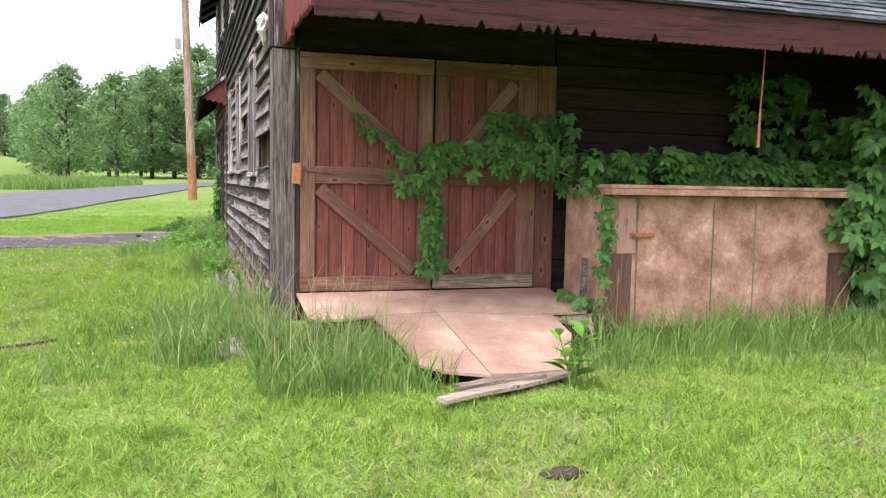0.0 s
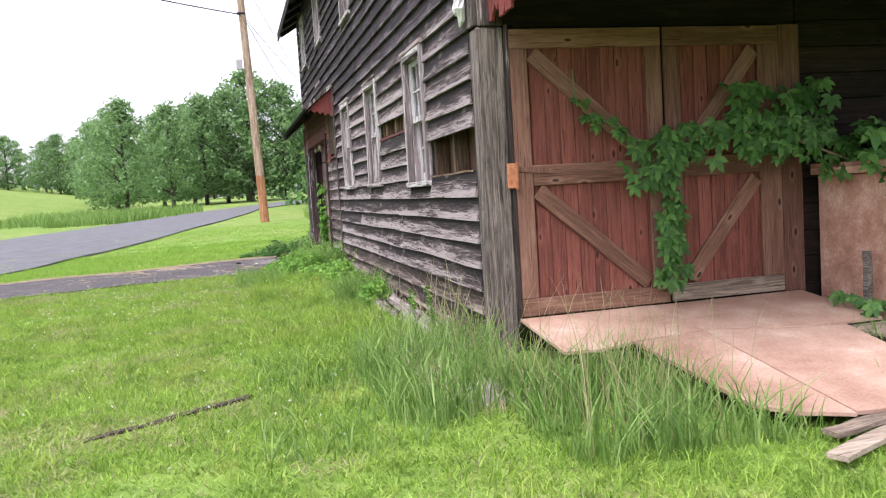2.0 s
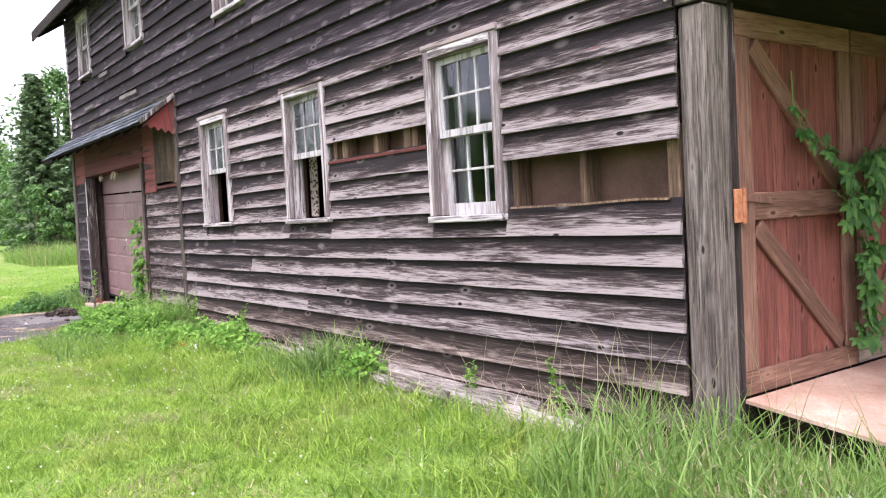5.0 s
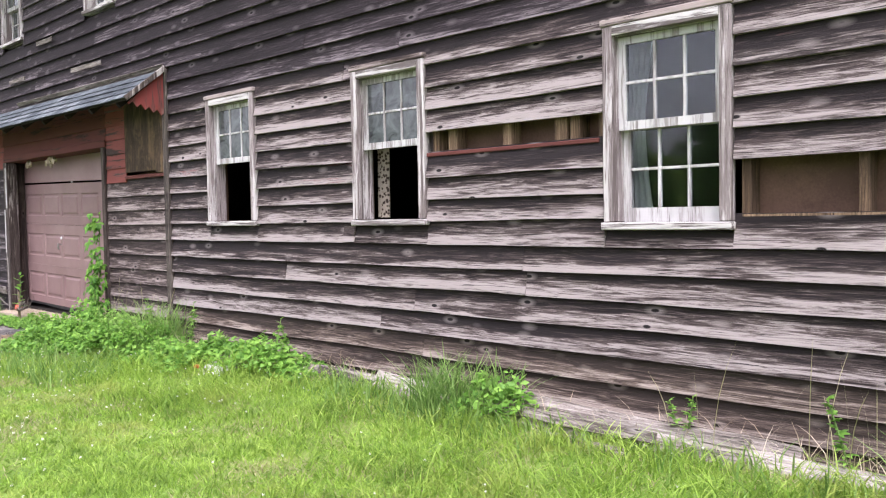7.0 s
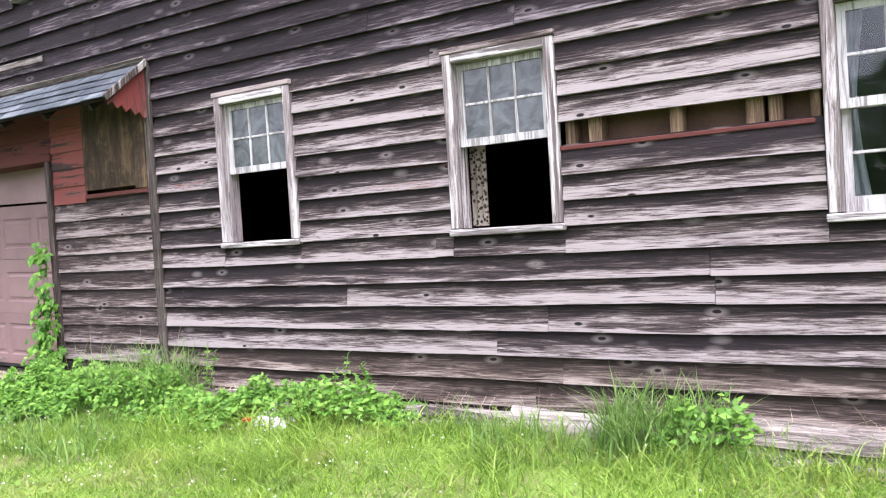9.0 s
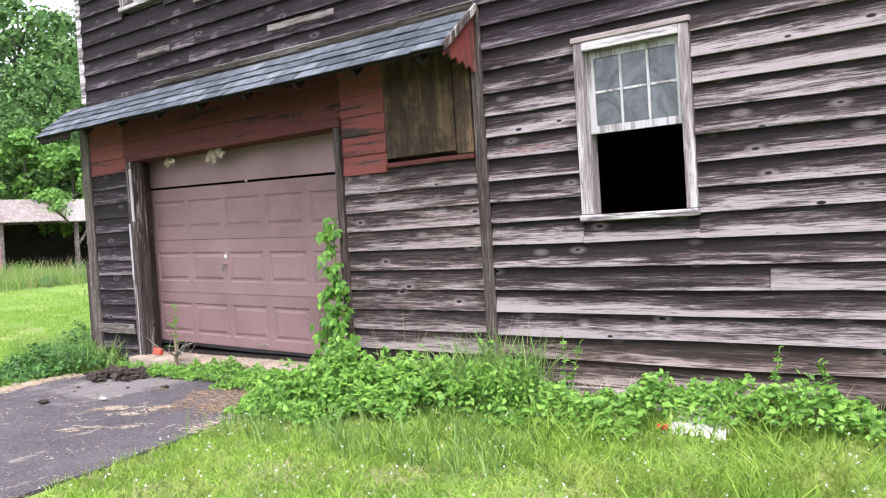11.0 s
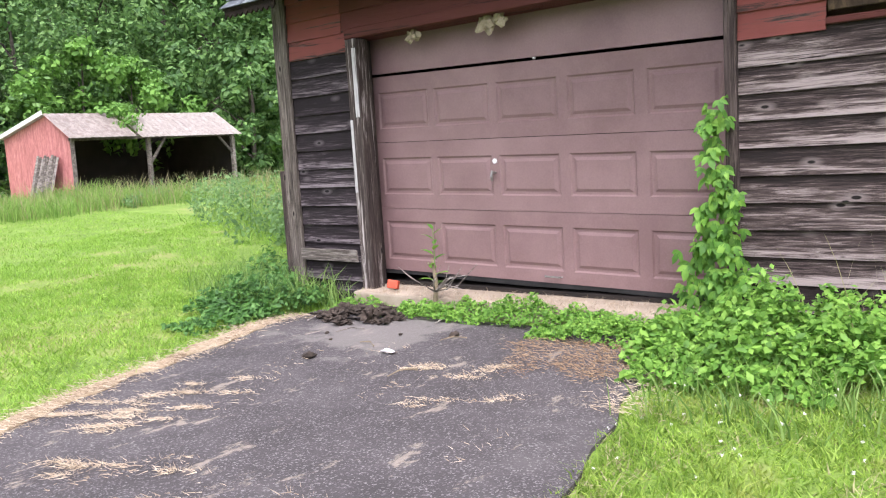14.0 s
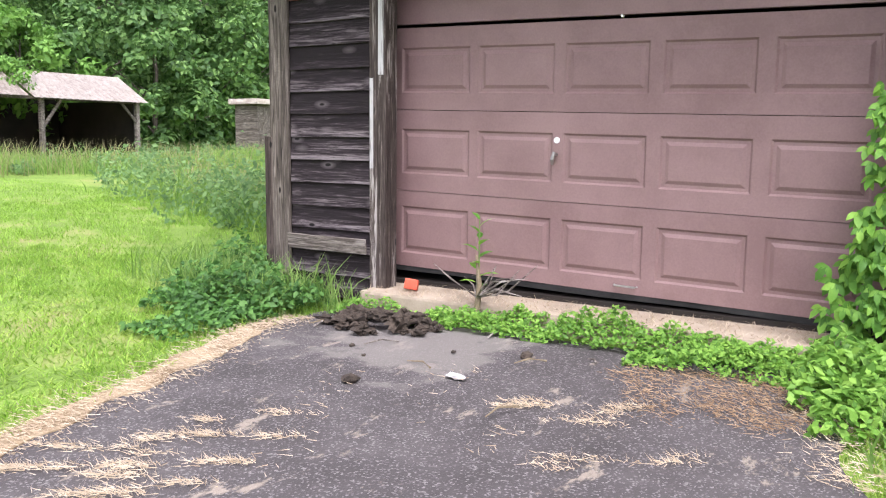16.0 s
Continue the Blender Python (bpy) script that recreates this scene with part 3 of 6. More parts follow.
# upper roof: eaves along the west and east walls
roof = thing("roof", (4.6, 12.6, EAVE), "dark asphalt-shingled barn roof with overhanging eaves", "roof", kind="structure")
EX, EZ, RX, RZ = 0.30, 4.70, 4.6, 7.4
for side in (0, 1):
    bm = bmesh.new()
    xs = [EX, RX] if not side else [2 * RX - EX, RX]
    prof = [(xs[0], EZ), (xs[1], RZ), (xs[1], RZ + 0.10), (xs[0], EZ + 0.10)]
    ra = [bm.verts.new((x, 6.2, z)) for x, z in prof]
    rb = [bm.verts.new((x, 19.66, z)) for x, z in prof]
    for k in range(4):
        bm.faces.new((ra[k], ra[(k + 1) % 4], rb[(k + 1) % 4], rb[k]))
    bm.faces.new(ra[::-1])
    bm.faces.new(rb)
    bmesh.ops.recalc_face_normals(bm, faces=bm.faces[:])
    part("slope", bm, M_SHINGLE, roof)
part("fascia", box((EX - 0.03, 6.2, EZ - 0.10), (EX - 0.004, 19.66, EZ + 0.06), 0.004), M_SHADEWOOD, roof)
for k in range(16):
    part("rafter_tail", beam((EX + 0.01, 6.5 + k * 0.86, EZ - 0.045), (WX + 0.12, 6.5 + k * 0.86, EZ - 0.045 + (WX + 0.11 - EX) * (RZ - EZ) / (RX - EX)), 0.05, 0.08, (0, 0, 1)), M_SHADEWOOD, roof)
for y in (Y0 + 0.1, Y1 - 0.04):  # gable triangles
    bm = bmesh.new()
    ring = [(WX + 0.05, EAVE - 0.02), (BX, EAVE - 0.02), (RX, RZ - 0.05)]
    ra = [bm.verts.new((x, y, z)) for x, z in ring]
    rb = [bm.verts.new((x, y + 0.03, z)) for x, z in ring]
    for k in range(3):
        bm.faces.new((ra[k], ra[(k + 1) % 3], rb[(k + 1) % 3], rb[k]))
    bm.faces.new(ra[::-1])
    bm.faces.new(rb)
    part("gable", bm, M_SHADEWOOD, roof)

# south wall behind the porch: boards over and beside the doors
wall_south = thing("wall_south", (4.6, 6.45, 0), "brown horizontal boards beside the barn doors, darkened for porch shade", "wall", kind="structure")
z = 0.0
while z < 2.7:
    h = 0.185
    part("board", box((2.98, 6.40, z), (BX, 6.44, z + h - 0.006), 0.004), M_SHADEWOOD, wall_south)
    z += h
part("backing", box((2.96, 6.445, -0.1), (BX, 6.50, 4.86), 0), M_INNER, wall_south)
part("lintel", box((0.80, 6.41, 2.19), (2.975, 6.50, 4.86), 0.004), M_SHADEWOOD, wall_south)
part("threshold", box((0.80, 6.41, -0.1), (2.975, 6.50, 0.30), 0.004), M_SHADEWOOD, wall_south)
part("jamb", box((2.80, 6.36, 0.27), (2.972, 6.44, 2.185), 0.006), M_DOOR_STILE, wall_south)

# porch roof over the doors
porch = thing("porch_roof", (3.1, 4.9, 2.2), "sagging porch roof with grey shingles and faded red fascia", "porch roof", kind="structure")
PX0, PX1, PY0, PZ0 = 0.70, 6.4, 4.86, 2.40
slope = math.tan(radians(27))
deck = bmesh.new()
prof = [(PY0, PZ0), (6.42, PZ0 + (6.42 - PY0) * slope), (6.42, PZ0 + 0.03 + (6.42 - PY0) * slope), (PY0, PZ0 + 0.03)]
ra = [deck.verts.new((PX0, y, z)) for y, z in prof]
rb = [deck.verts.new((PX1, y, z)) for y, z in prof]
for k in range(4):
    deck.faces.new((ra[k], rb[k], rb[(k + 1) % 4], ra[(k + 1) % 4]))
deck.faces.new(ra)
deck.faces.new(rb[::-1])
part("deck", deck, M_SHADEWOOD, porch)
# fascia: a board with a torn, toothed lower edge
def toothed(along, x0, x1, y0, z_top, z_bot, thick, material, parent, tooth=0.05, rag=0.5, name="fascia", drop=0.0):
    bm = bmesh.new()
    n = max(2, int((x1 - x0) / 0.032))
    cols = []
    for i in range(n + 1):
        u = x0 + (x1 - x0) * i / n
        zb = z_bot + drop * (i / n) + (0.0 if i % 2 else tooth) * (1 if random.random() < rag else 0.15)
        pair = []
        for w in (y0, y0 + thick):
            for zz in (z_top + drop * i / n, zb):
                co = (u, w, zz) if along == "x" else (w, u, zz)
                pair.append(bm.verts.new(co))
        cols.append(pair)
    for a, b in zip(cols, cols[1:]):
        for p, q in ((0, 1), (1, 3), (3, 2), (2, 0)):
            bm.faces.new((a[p], a[q], b[q], b[p]))
    for c in (cols[0], cols[-1]):
        bm.faces.new((c[0], c[1], c[3], c[2]))
    bmesh.ops.recalc_face_normals(bm, faces=bm.faces[:])
    return part(name, bm, material, parent)


toothed("x", PX0 + 0.01, PX1, PY0 - 0.03, 2.395, 2.15, 0.026, M_FASCIA, porch, 0.055, 0.4)
part("drip_edge", box((PX0, PY0 - 0.05, 2.398), (PX1, PY0 - 0.004, 2.415), 0.003), M_SHADEWOOD, porch)
for k in range(13):  # west end boards, ragged below
    y = 4.93 + k * 0.112
    top = PZ0 - 0.01 + (y - PY0) * slope
    toothed("y", y, y + 0.106, PX0 + 0.005, top, 2.23 + random.uniform(-0.03, 0.03), 0.02, M_FASCIA_UP, porch, 0.045, 0.7, "end_board")
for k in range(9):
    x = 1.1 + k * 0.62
    part("rafter", beam((x, PY0 + 0.01, PZ0 - 0.065), (x, 6.38, PZ0 - 0.065 + (6.38 - PY0 - 0.01) * slope), 0.05, 0.12, (0, 0, 1)), M_SHADEWOOD, porch)
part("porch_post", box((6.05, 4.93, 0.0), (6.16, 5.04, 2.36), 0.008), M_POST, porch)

# Unseen wall, added to keep side light out of the porch.
part("end_wall", box((PX1 + 0.01, PY0 + 0.1, -0.1), (PX1 + 0.06, 6.39, 3.1), 0), M_SHADEWOOD, porch)

# the big corner post
post = thing("corner_post", (0.71, 6.44, 0), "heavy weathered grey corner post with peeling top", "post", kind="structure")
part("shaft", beam((0.705, 6.44, -0.05), (0.705, 6.44, 2.19), 0.185, 0.15, (0, 1, 0), 0.012), M_POST, post)
part("upper_board", box((0.632, 6.355, 2.196), (0.79, 6.40, 3.3), 0.005), M_TRIM, post, "paler peeling painted board")
part("side_board", box((0.596, 6.37, 2.2), (0.628, 6.52, 4.8), 0.004), M_POST, post)
part("edge_strip", box((0.798, 6.350, 0.25), (0.822, 6.385, 2.2), 0.004), M_TRIM, post, "strip with peeling white paint")

# corner boards of the garage end
for name, y0, y1, z1, x in (("corner_board", 13.53, 13.62, 2.80, 0.59), ("corner_board", 18.745, 18.90, 2.62, 0.60), ("corner_board", 18.905, 18.975, 1.12, 0.606), ("corner_board", 18.72, 18.82, 4.75, 0.612)):
    tagged(part(name, beam((x + 0.012, (y0 + y1) / 2, -0.02 if z1 < 4 else 2.85), (x + 0.012, (y0 + y1) / 2, z1), y1 - y0, 0.028, (1, 0, 0), 0.004, 0.0), M_POST if z1 > 2 and z1 < 4 else (M_SILL_WHITE if z1 > 4 else M_JAMB)), "weathered upright corner board", "trim", kind="structure")
tagged(part("corner_board", beam((0.70, 18.925, -0.02), (0.70, 18.925, 2.3), 0.15, 0.03, (0, 1, 0), 0.004), M_POST), "weathered upright corner board", "trim", kind="structure")
# jambs and header of the garage opening
for y0, y1, x1, mat in ((14.95, 15.02, 0.845, M_JAMB), (17.91, 18.04, 0.72, M_TRIM)):
    tagged(part("door_jamb", box((0.585, y0, -0.05), (x1, y1, 2.135), 0.006), mat), "dark jamb with flaking white paint", "trim", kind="structure")
tagged(part("door_stop", box((0.722, 18.0, -0.05), (0.846, 18.06, 2.135), 0.004), M_JAMB), "dark inner stop of the garage door", "trim", kind="structure")
tagged(part("door_header", box((0.60, 14.95, 2.14), (0.86, 18.06, 2.22), 0.006), M_FASCIA_Y), "red header over the garage door, darkened for canopy shade", "trim", kind="structure")

# ---- clapboards of the west wall, one object each ----
ROWS_Z = [0.02, 0.18, 0.338, 0.495, 0.652, 0.81, 0.966, 1.123, 1.28, 1.43, 1.58, 1.735, 1.89, 2.045, 2.20, 2.355]
while ROWS_Z[-1] < EAVE - 0.16:
    ROWS_Z.append(round(ROWS_Z[-1] + 0.155, 3))
rng = random.Random(7)
GAPS = OPEN + [(6.56, 7.802, 1.285, 1.57), (8.56, 9.98, 1.74, 1.885), (13.62, 14.48, 1.80, 2.8)]


def clapboard(y0, y1, z0, z1, material, sag=1.0, rot=0.0, lip=0.598):
    """A tapered board with a wavering, worn lower edge."""
    bm = bmesh.new()
    uv = bm.loops.layers.uv.new("board")
    n = max(2, int((y1 - y0) / 0.28))
    seed = rng.uniform(0, 99)
    tilt = rng.uniform(-0.004, 0.004)
    cols = []
    for i in range(n + 1):
        y = y0 + (y1 - y0) * i / n
        w = noise.noise((y * 0.8, seed, 0.0)) * 0.011 * sag + noise.noise((y * 4.0, seed, 3.0)) * 0.0035 * sag
        curl = 0.010 * max(0.0, noise.noise((y * 1.2, seed, 9.0))) * sag
        xo = lip - curl + tilt * (i / n - 0.5)
        zb = z0 + w - (rot * max(0.0, noise.noise((y * 3, seed, 5.0))) * -0.12)
        cols.append([(bm.verts.new((xo, y, zb)), 0.0), (bm.verts.new((xo + 0.021, y, zb - 0.002)), 0.0),
                     (bm.verts.new((0.640, y, z1 + 0.022)), 1.0), (bm.verts.new((0.630, y, z1 + 0.022)), 1.0)])
    for a, b in zip(cols, cols[1:]):
        for k in range(4):
            quad = (a[k], b[k], b[(k + 1) % 4], a[(k + 1) % 4])
            f = bm.faces.new([q[0] for q in quad])
            for loop, q in zip(f.loops, quad):
                loop[uv].uv = (loop.vert.co.y, q[1])
    for c in (cols[0][::-1], cols[-1]):
        f = bm.faces.new([q[0] for q in c])
        for loop, q in zip(f.loops, c):
            loop[uv].uv = (loop.vert.co.y, q[1])
    bmesh.ops.recalc_face_normals(bm, faces=bm.faces[:])
    return part("clapboard", bm, material, wall_west)


def runs(y0, y1, z0, z1):
    """What is left of a row between the openings."""
    spans = [(y0, y1)]
    zc0, zc1 = z0 + 0.07, z1 - 0.07
    for a, b, c, d in GAPS:
        if c < zc1 and d > zc0:
            nxt = []
            for s, e in spans:
                if b <= s or a >= e:
                    nxt.append((s, e))
                    continue
                if a > s:
                    nxt.append((s, a))
                if b < e:
                    nxt.append((b, e))
            spans = nxt
    return [(s, e) for s, e in spans if e - s > 0.03]


for k, z0 in enumerate(ROWS_Z):
    z1 = ROWS_Z[k + 1] if k + 1 < len(ROWS_Z) else EAVE
    if z0 >= 2.78:
        zones = [(Y0 + 0.13, 18.72)]
    else:
        zones = [(Y0 + 0.13, 13.53), (13.62, 18.74)] if z0 < 2.19 else [(Y0 + 0.13, 13.53), (13.62, 14.95), (14.95, 18.1), (18.1, 18.74)]
    for ya, yb in zones:
        for s, e in runs(ya, yb, z0, z1):
            y = s
            while y < e - 0.01:
                length = rng.uniform(2.2, 4.6)
                stop = e if e - y < length + 0.8 else y + length
                red = z0 > 1.70 and z0 < 2.8 and 14.4 < y < 15 or z0 > 1.98 and z0 < 2.78 and y > 18.0 or 2.19 < z0 < 2.79 and y > 14.4
                trace = rng.random() < (0.22 if 1.5 < z0 < 2.3 else 0.0)
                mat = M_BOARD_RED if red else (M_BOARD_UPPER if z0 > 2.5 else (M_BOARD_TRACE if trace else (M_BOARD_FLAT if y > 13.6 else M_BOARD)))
                # Under the canopy the red boards carry its shade in their colour.
                if red and z0 > 2.19 and 14.9 < y < 18.05:
                    mat = M_FASCIA_Y
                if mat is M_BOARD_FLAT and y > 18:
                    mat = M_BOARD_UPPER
                if mat is M_BOARD and z0 < 0.4:
                    mat = M_BOARD_LOW
                cuts = [(y, stop, z1)]
                for wa, wb, wc, wd in OPEN[:6]:  # lower tops below the sills
                    if z0 + 0.05 < wc < z1 + 0.04:
                        cuts = [q for a, b, t in cuts for q in ([(a, b, t)] if wb <= a or wa >= b else [(a, max(a, wa), t), (max(a, wa), min(b, wb), min(t, wc - 0.024)), (min(b, wb), b, t)]) if q[1] - q[0] > 0.02]
                for a, b, t in cuts:
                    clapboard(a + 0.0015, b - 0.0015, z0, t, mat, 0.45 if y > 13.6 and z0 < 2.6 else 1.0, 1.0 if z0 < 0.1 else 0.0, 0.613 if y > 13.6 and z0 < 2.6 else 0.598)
                y = stop
# studs and inner lining that the missing boards show
for y, w, za, zb in ((6.60, 0.07, 1.18, 1.66), (7.20, 0.05, 1.18, 1.66), (7.755, 0.05, 1.18, 1.66),
                     (8.60, 0.05, 1.66, 1.96), (8.79, 0.07, 1.66, 1.96), (8.893, 0.09, 1.66, 1.96), (9.305, 0.07, 1.66, 1.96), (9.775, 0.08, 1.66, 1.96), (9.93, 0.06, 1.66, 1.96)):
    part("stud", box((0.655, y - w / 2, za), (0.765, y + w / 2, zb), 0.004), M_STUD, wall_west)
part("red_batten", box((0.612, 8.60, 1.722), (0.640, 9.985, 1.748), 0.004), M_FASCIA_Y, wall_west, "strip with red paint traces")
part("loose_lath", beam((0.60, 7.75, 1.292), (0.62, 6.6, 1.30), 0.012, 0.01, (1, 0, 0), 0.0, 0.004), M_STUD, wall_west)

# rotten planks and stones along the wall's foot
foot = thing("rotten_sill_planks", (0.52, 10, 0.05), "rotten silvery sill planks at the foot of the barn wall", "planks")
for k in range(26):
    y = 6.9 + k * 0.24 + rng.uniform(-0.1, 0.1)
    ln = rng.uniform(0.9, 2.2)
    x = rng.uniform(0.30, 0.575)
    part("plank", beam((x, y, 0.10 + rng.uniform(-0.04, 0.09)), (x + rng.uniform(-0.06, 0.04), min(y + ln, 13.4), 0.10 + rng.uniform(-0.05, 0.08)), rng.uniform(0.015, 0.03), rng.uniform(0.04, 0.09), (0.5, 0, 1), 0.0, 0.008), M_SILVER if k % 3 else M_ROT, foot)

for a, b, w in (((0.40, 11.6, 0.13), (0.34, 9.4, 0.15), 0.13), ((0.37, 10.3, 0.17), (0.30, 8.5, 0.12), 0.14), ((0.26, 9.3, 0.08), (0.18, 8.2, 0.07), 0.10), ((0.44, 9.2, 0.20), (0.42, 7.4, 0.17), 0.09), ((0.36, 8.2, 0.12), (0.40, 6.9, 0.10), 0.11)):
    tagged(part("fallen_clapboard", beam(a, b, w, 0.016, (-0.75, 0, 0.66), 0.0, 0.012), M_SILVER), "silvery split clapboard fallen against the wall's foot", "plank", "fallen boards by the wall")


def lump(center, size, seed, material, name, parent=None, rough=0.25, sub=2, label=""):
    bm = bmesh.new()
    bmesh.ops.create_icosphere(bm, subdivisions=sub, radius=1.0)
    for v in bm.verts:
        d = 1 + rough * noise.noise(v.co * 1.4 + Vector((seed, 0, 0))) + rough * 0.5 * noise.noise(v.co * 4 + Vector((seed, 7, 0)))
        v.co = Vector([center[i] + v.co[i] * d * size[i] for i in range(3)])
    return part(name, bm, material, parent, label)


for k, (x, y, s) in enumerate(((0.33, 5.66, 0.22), (0.45, 7.4, 0.12), (0.42, 9.3, 0.14), (0.40, 11.2, 0.11))):
    tagged(lump((x, y, 0.03), (s, s * 0.8, s * 0.45), k * 3.1, M_STONE, "field_stone"), "pale field stone lying in the grass by the wall", "stone", "stones by the wall")

# ---- windows ----


def pane_grid(parent, y0, y1, z0, z1, x, glass, cols=3, rows=2, name="sash", foot=1.15):
    """A sash with stiles, rails, muntins and one pane in each light."""
    fr = 0.042
    bm = bmesh.new()
    for lo, hi in (((y0, z0), (y0 + fr, z1)), ((y1 - fr, z0), (y1, z1)), ((y0 + fr, z0), (y1 - fr, z0 + fr * foot)), ((y0 + fr, z1 - fr), (y1 - fr, z1))):
        add_box(bm, (x, lo[0], lo[1]), (x + 0.034, hi[0], hi[1]))
    sash = part(name, bm, M_SASH, parent)
    gy0, gy1, gz0, gz1 = y0 + fr, y1 - fr, z0 + fr * foot, z1 - fr
    dy, dz = (gy1 - gy0) / cols, (gz1 - gz0) / rows
    for i in range(1, cols):
        part("muntin", box((x + 0.004, gy0 + i * dy - 0.008, gz0), (x + 0.030, gy0 + i * dy + 0.008, gz1), 0.002), M_SASH, sash)
    for j in range(1, rows):
        part("muntin", box((x + 0.006, gy0, gz0 + j * dz - 0.008), (x + 0.028, gy1, gz0 + j * dz + 0.008), 0.002), M_SASH, sash)
    for i in range(cols):
        for j in range(rows):
            pane = part("pane", box((x + 0.014, gy0 + i * dy, gz0 + j * dz), (x + 0.018, gy0 + (i + 1) * dy, gz0 + (j + 1) * dz), 0), glass, sash)
            pane.visible_shadow = False
    return sash


def window(number, y0, y1, z0, z1, raised, glass, label):
    win = thing("window_%d" % number, (0.64, (y0 + y1) / 2, z0), label, "window", kind="structure")
    x0, x1, cw = 0.586, 0.64, 0.068
    for lo, hi in (((y0 + 0.004, z0 + 0.05), (y0 + cw, z1)), ((y1 - cw, z0 + 0.05), (y1 - 0.004, z1))):
        part("casing", box((x0, lo[0], lo[1]), (x1, hi[0], hi[1]), 0.004), M_CASE_WHITE, win)
    part("head_casing", box((x0 - 0.004, y0 + cw, z1 - 0.055), (x1, y1 - cw, z1), 0.004), M_SILL_WHITE, win)
    part("drip_cap", box((x0 - 0.008, y0 - 0.008, z1 + 0.003), (0.628, y1 + 0.008, z1 + 0.040), 0.005), M_BOARD_FLAT, win, "bare weathered board")
    part("window_sill", box((x0 - 0.016, y0 - 0.006, z0 + 0.004), (0.76, y1 + 0.006, z0 + 0.046), 0.006), M_SILL_WHITE, win)
    for lo, hi in ((y0 + 0.045, y0 + cw), (y1 - cw, y1 - 0.045)):
        part("reveal", box((0.642, lo, z0 + 0.05), (0.745, hi, z1 - 0.004), 0.002), M_CASE_WHITE, win)
    part("head_reveal", box((0.642, y0 + cw, z1 - 0.055), (0.79, y1 - cw, z1 - 0.006), 0.002), M_SILL_WHITE, win)
    a, b, mid = y0 + cw + 0.004, y1 - cw - 0.004, (z0 + z1) / 2 + 0.012
    pane_grid(win, a, b, mid - 0.02, z1 - 0.06, 0.652, glass, name="upper_sash")
    if raised:
        pane_grid(win, a, b, mid - 0.01, z1 - 0.075, 0.70, glass, name="lower_sash")
    else:
        pane_grid(win, a, b, z0 + 0.047, mid + 0.02, 0.70, glass, name="lower_sash", foot=1.9)
    return win


window(1, *OPEN[0], False, M_GLASS, "white double-hung barn window with peeling paint, closed")
window(2, *OPEN[1], True, M_DUSTY, "white double-hung barn window with raised sash, half open")
window(3, *OPEN[2], True, M_DUSTY, "white double-hung barn window with raised sash, half open")
window(4, *OPEN[3], False, M_DUSTY, "white upper-storey barn window with dusty panes")
window(5, *OPEN[4], False, M_DUSTY, "white upper-storey barn window with dusty panes")
window(6, *OPEN[5], False, M_DUSTY, "white upper-storey barn window with dusty panes")
# the east window, seen through the open one
win_e = thing("window_7", (BX, 11.95, 1.2), "bare window opening in the far barn wall", "window", kind="structure")
for lo, hi in (((11.5, 1.2), (11.56, 2.5)), ((12.34, 1.2), (12.4, 2.5)), ((11.56, 1.2), (12.34, 1.26)), ((11.56, 2.44), (12.34, 2.5)), ((11.56, 1.83), (12.34, 1.87))):
    part("window_frame", box((BX - 0.09, lo[0], lo[1]), (BX - 0.03, hi[0], hi[1]), 0.004), M_SHADEWOOD, win_e)


def curtain(name, y0, y1, z0, z1, x, material, label, taper=0.0, folds=4):
    bm = bmesh.new()
    rows, cols = 14, folds * 6
    grid = []
    for j in range(rows + 1):
        v = j / rows
        row = []
        for i in range(cols + 1):
            u = i / cols
            ya = y0 + (y1 - y0) * taper * (1 - abs(2 * v - 1.0) ** 1.5)
            y = ya + (y1 - ya) * u
            row.append(bm.verts.new((x + 0.016 * math.sin(u * folds * 6.28 + v), y, z0 + (z1 - z0) * v)))
        grid.append(row)
    for r, s in zip(grid, grid[1:]):
        for i in range(cols):
            bm.faces.new((r[i], r[i + 1], s[i + 1], s[i]))
    bmesh.ops.solidify(bm, geom=bm.faces[:], thickness=0.003)
    return tagged(part(name, bm, material, None, "", True), label, "curtain")


rod = tagged(part("curtain_rod", tube([(0.83, 7.80, 2.345), (0.83, 8.55, 2.345)], 0.008, 8), M_STEEL), "thin metal curtain rod inside the window", "curtain rod")
curtain("curtain", 8.37, 8.53, 1.30, 2.34, 0.83, M_CURTAIN, "grey cotton curtain hanging inside the closed window", 0.35)
tagged(part("curtain_rod", tube([(0.83, 10.02, 2.40), (0.83, 10.75, 2.40)], 0.008, 8), M_STEEL), "thin metal curtain rod inside the window", "curtain rod")
curtain("curtain", 10.60, 10.72, 1.31, 2.40, 0.83, M_LACE, "yellowed lace curtain hanging inside the open window", 0.0, 3)
# white torn plastic by the post
rag = bmesh.new()
add_tube(rag, [(0.585, 6.60, 2.36), (0.56, 6.57, 2.31), (0.565, 6.56, 2.24), (0.58, 6.60, 2.18), (0.59, 6.66, 2.15)], [0.03, 0.045, 0.03, 0.022, 0.012], 7)
add_tube(rag, [(0.56, 6.57, 2.30), (0.555, 6.63, 2.25), (0.57, 6.68, 2.22)], [0.028, 0.022, 0.012], 7)
bmesh.ops.translate(rag, verts=rag.verts[:], vec=(-0.015, -0.11, 0.085))
for v in rag.verts:
    v.co += Vector((noise.noise(v.co * 30), noise.noise(v.co * 30 + Vector((5, 0, 0))), noise.noise(v.co * 30 + Vector((0, 9, 0))))) * 0.016
tagged(part("plastic_rag", rag, M_WHITE), "torn white plastic rag nailed to the wall", "rag")

